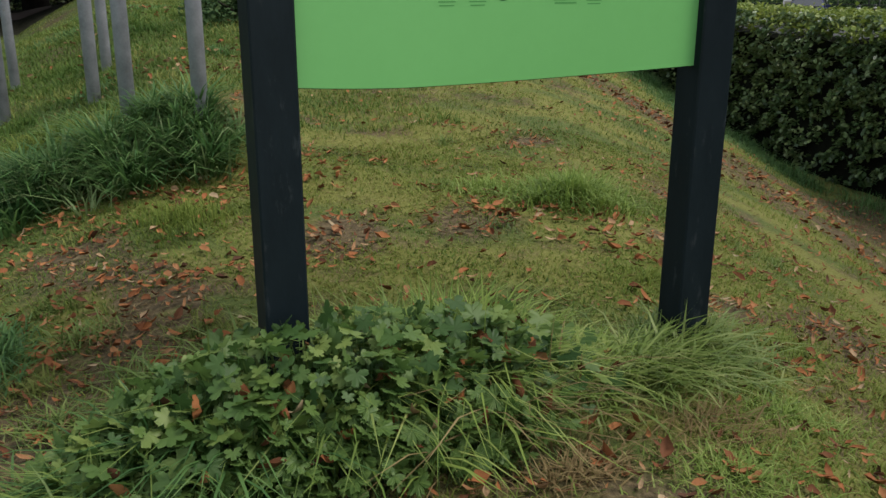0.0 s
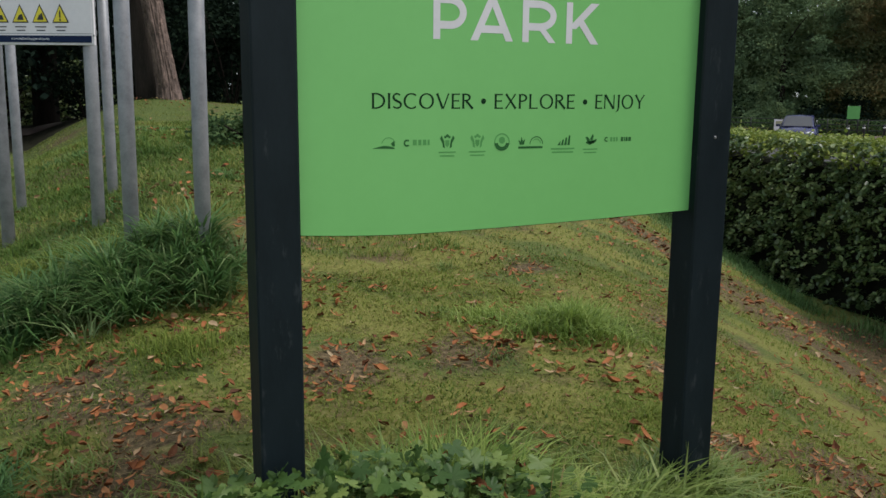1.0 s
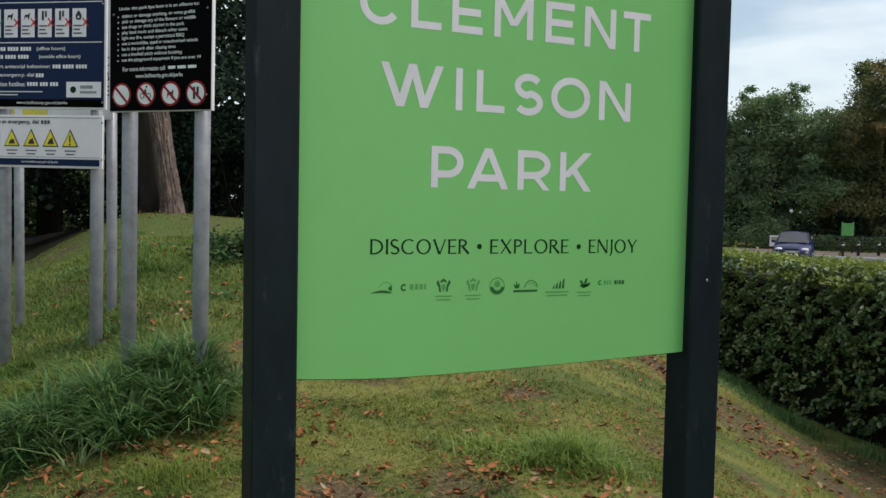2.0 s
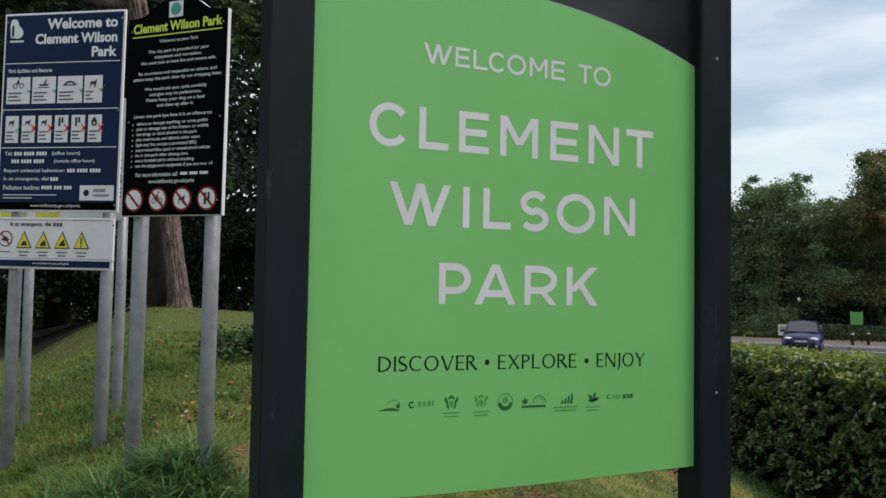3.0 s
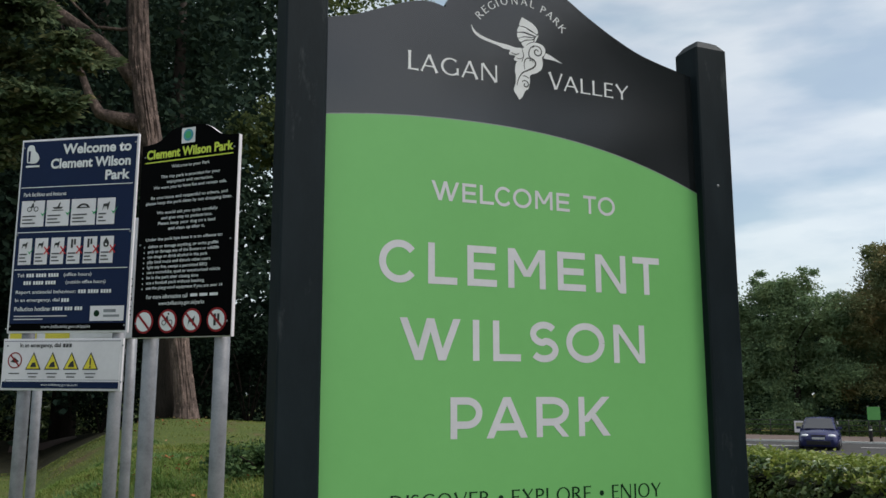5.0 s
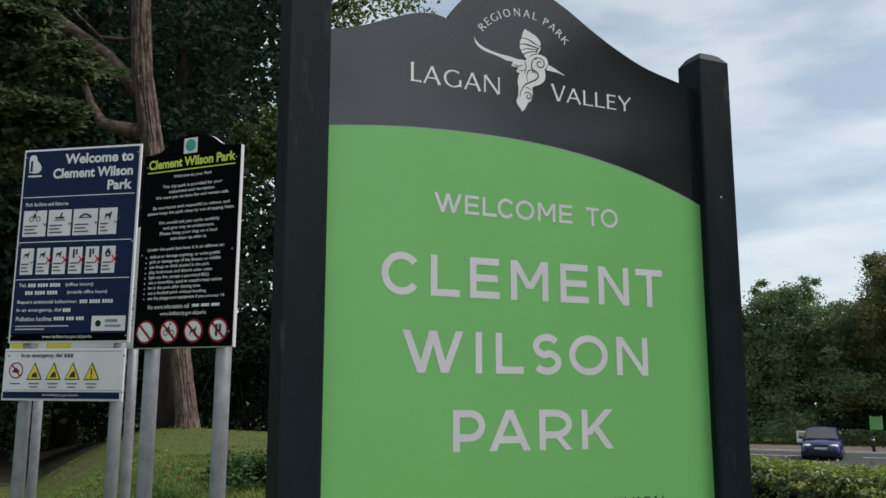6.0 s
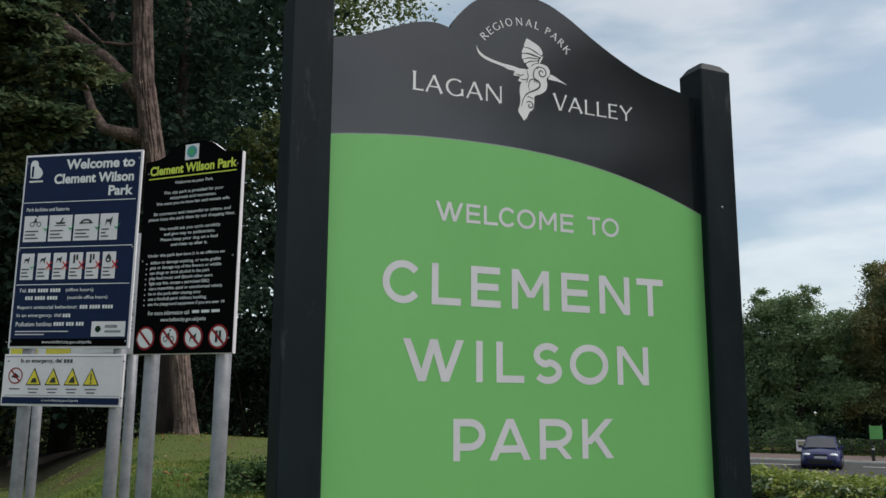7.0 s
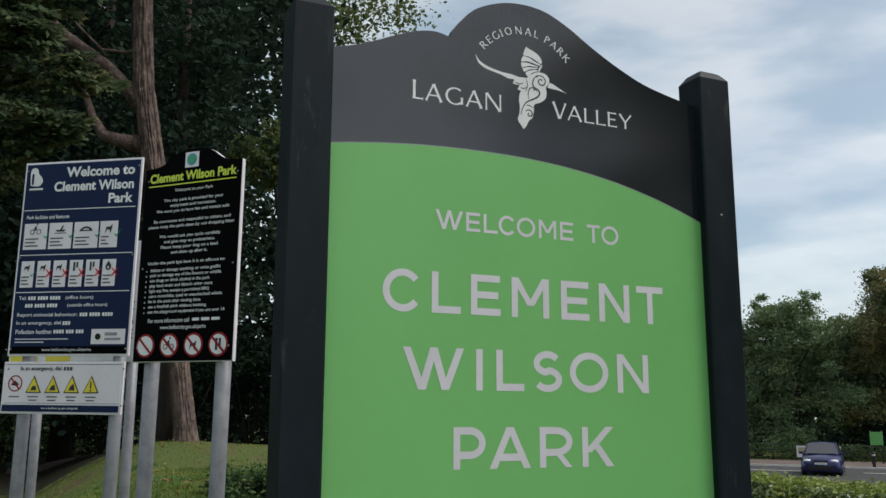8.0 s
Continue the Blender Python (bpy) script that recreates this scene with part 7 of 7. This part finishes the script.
tagged(dressed("stalk_mass", fast_mesh("stalk_mass", sv, sl, np.full(k, 4)), M_LONG_GRASS, weeds), kind="stuff")


# ---- fallen leaves ----
def fallen_template(seed):
    r = random.Random(seed)
    curl, fold, wide = r.uniform(0.2, 1.1), r.uniform(0.1, 0.6), r.uniform(0.15, 0.28)
    twist = r.uniform(-0.5, 0.5)
    verts, faces = [], []
    for i, s in enumerate((-0.5, -0.25, 0.0, 0.25, 0.5)):
        w = wide * math.cos(s * math.pi) ** 0.7 if abs(s) < 0.5 else 0.015
        z = curl * s * s
        for k, side in enumerate((-1, 0, 1)):
            verts.append((side * w * r.uniform(0.55, 1.25), s * r.uniform(0.88, 1.06), z + (fold * w * 1.5 if side else 0) + twist * s * side * w * 2 + r.uniform(-0.035, 0.035)))
    for i in range(4):
        for k in range(2):
            a = i * 3 + k
            faces.append((a, a + 1, a + 4, a + 3))
    return verts, faces


fallen = []
for k in range(6):
    v, f = fallen_template(k + 20)
    me = raw("fallen_leaf", v, f)
    me.polygons.foreach_set("use_smooth", [True] * len(me.polygons))
    me.materials.append(M_FALLEN)
    fallen.append(me)


def leaf_spots(n, x0, x1, y0, y1):
    x, y = rng.uniform(x0, x1, n), rng.uniform(y0, y1, n)
    want = 0.22 + 0.6 * waves(x, y, 0.33, 3.0) + 0.25 * waves(x, y, 1.1, 5.0) + 0.7 * bare_map(x, y)
    want = want * (1 - smoothstep(y, 1.9, 2.8) * (1 - 0.85 * smoothstep(x, 0.0, 1.2)))
    keep = (rng.uniform(0, 1, n) < want) & (weed_height(x, y) < 0.05) & (x < HX0 - 0.2)
    return x[keep], y[keep]


x, y = leaf_spots(1700, -0.9, 2.2, -0.9, 1.3)
lx, ly = x[295:], y[295:]
n1 = min(len(x), 295)
for i in range(n1):
    ob = new("fallen_leaf", fallen[i % 6])
    ob.matrix_basis = pose(float(x[i]), float(y[i]), float(ground_z(x[i], y[i])) + 0.012, rng.normal(0, 20), rng.normal(0, 20), rng.uniform(0, 360)) @ Matrix.Scale(float(0.022 + 0.046 * rng.uniform(0, 1) ** 1.5), 4)
    tagged(ob, "curled brown and orange fallen autumn leaf on turf", "leaf", "fallen leaves")
# leaves caught on top of the weeds
x, y = rng.uniform(-0.45, 1.1, 90), rng.uniform(-0.36, 0.0, 90)
for i in range(90):
    h = float(weed_height(x[i], y[i]))
    if h > 0.05:
        ob = new("fallen_leaf", fallen[i % 6])
        ob.matrix_basis = pose(float(x[i]), float(y[i]), float(ground_z(x[i], y[i])) + h * 0.85 + 0.02, rng.normal(-45, 25), rng.normal(0, 25), rng.uniform(-60, 60)) @ Matrix.Scale(float(rng.uniform(0.045, 0.075)), 4)
        tagged(ob, "curled brown and orange fallen leaf caught on weeds", "leaf", "fallen leaves")
# broad leaves lying before the weeds
for i in range(15):
    px, py = float(rng.uniform(-0.55, 0.75)), float(rng.uniform(-0.46, -0.3))
    ob = new("fallen_leaf", fallen[i % 6])
    ob.matrix_basis = pose(px, py, float(ground_z(px, py)) + 0.03 + 0.6 * float(weed_height(px, py)), rng.normal(-25, 20), rng.normal(0, 20), rng.uniform(0, 360)) @ Matrix.Diagonal((0.07, 0.056, 0.056, 1))
    tagged(ob, "broad orange-brown fallen leaf lying before the weeds", "leaf", "fallen leaves")
# crumbs of dead grass and leaf over the turf
bits = thing("dry_thatch", (0, 0, 0), 0, "dry straw bits and leaf crumbs lying over the turf", "thatch", kind="stuff")
for k, (n, x0, x1, y0, y1, s0, s1) in enumerate(((9000, -1.5, 3.0, -1.0, 2.4, 0.008, 0.03), (9000, -1.5, 5.6, 2.2, 6.0, 0.012, 0.035))):
    x, y = rng.uniform(x0, x1, n), rng.uniform(y0, y1, n)
    keep = x < HX0 - 0.2
    x, y = x[keep], y[keep]
    m = len(x)
    size = rng.uniform(s0, s1, m)
    tagged(dressed("bits", repeat_mesh("bits", LEAF4, LEAF4_F, on_ground(x, y, 0.008), random_turns(m, 0.25), np.stack([size * 0.35, size, size], 1)), M_STRAW, bits), kind="stuff")
litter = thing("leaf_litter", (0, 0, 0), 0, "scattered curled rusty fallen leaves over the bank", "leaf litter", kind="stuff")
for k, (n, x0, x1, y0, y1, s0, s1) in enumerate(((9500, -1.2, 3.4, -0.6, 2.6, 0.018, 0.056), (4600, -1.5, 5.6, 2.2, 6.5, 0.03, 0.06), (90, -2.5, 3.5, 6.0, 12, 0.05, 0.09))):
    x, y = leaf_spots(n, x0, x1, y0, y1)
    v, f = fallen_template(30 + k)
    m = len(x)
    tagged(dressed("leaves", repeat_mesh("leaves", v, f, on_ground(x, y, 0.012), random_turns(m, 0.28), rng.uniform(s0, s1, m)), M_FALLEN, litter), kind="stuff")
m = len(lx)
v, f = fallen_template(36)
tagged(dressed("leaves", repeat_mesh("leaves", v, f, on_ground(lx, ly, 0.012), random_turns(m, 0.35), rng.uniform(0.025, 0.055, m)), M_FALLEN, litter), kind="stuff")
# leaves gathered along the worn line of the bank
for k in range(11):
    px, py = rng.normal(3.9, 0.3, 42), rng.normal(0.6 + 0.55 * k, 0.3, 42)
    tagged(dressed("leaves", repeat_mesh("leaves", v, f, on_ground(px, py, 0.014), random_turns(42, 0.4), rng.uniform(0.025, 0.065, 42)), M_FALLEN, litter), kind="stuff")
# pale dry leaves and crumbs of soil lying on the rise
for hx, hy, hr, hn in ((0.42, 6.5, 0.3, 34), (0.15, 3.45, 0.2, 46), (0.69, 4.16, 0.22, 34), (-0.15, 5.3, 0.3, 20), (-0.4, 4.7, 0.3, 18), (0.52, 3.4, 0.22, 40), (0.62, 5.6, 0.4, 20), (1.2, 8.2, 0.8, 30), (1.2, 11.0, 0.35, 60)):
    px, py = rng.normal(hx, hr, hn), rng.normal(hy, hr, hn)
    turns, sizes = random_turns(hn, 0.5), rng.uniform(0.02, 0.05, hn)
    dry = rng.uniform(0, 1, hn) < 0.55
    for pick, cloth in ((dry, M_STRAW), (~dry, M_FALLEN)):
        tagged(dressed("leaves", repeat_mesh("leaves", v, f, on_ground(px[pick], py[pick], 0.035), turns[pick], sizes[pick]), cloth, litter), kind="stuff")
# heaps where leaves have gathered
for hx, hy, hr, hn in ((-0.28, 0.95, 0.25, 30), (0.1, -0.4, 0.2, 12), (0.45, -0.42, 0.2, 8), (-0.3, -0.2, 0.1, 14), (0.2, 1.8, 0.3, 60), (-0.4, 1.9, 0.3, 60), (-0.3, 0.55, 0.2, 22), (-0.5, 1.4, 0.3, 24), (0.4, 1.35, 0.3, 36), (0.55, 0.8, 0.25, 18), (1.0, 1.1, 0.2, 20), (0.35, 1.9, 0.35, 40)):
    px, py = rng.normal(hx, hr, hn), rng.normal(hy, hr * 0.7, hn)
    tagged(dressed("leaves", repeat_mesh("leaves", v, f, on_ground(px, py, 0.018), random_turns(hn, 0.45), rng.uniform(0.022, 0.052, hn)), M_FALLEN, litter), kind="stuff")
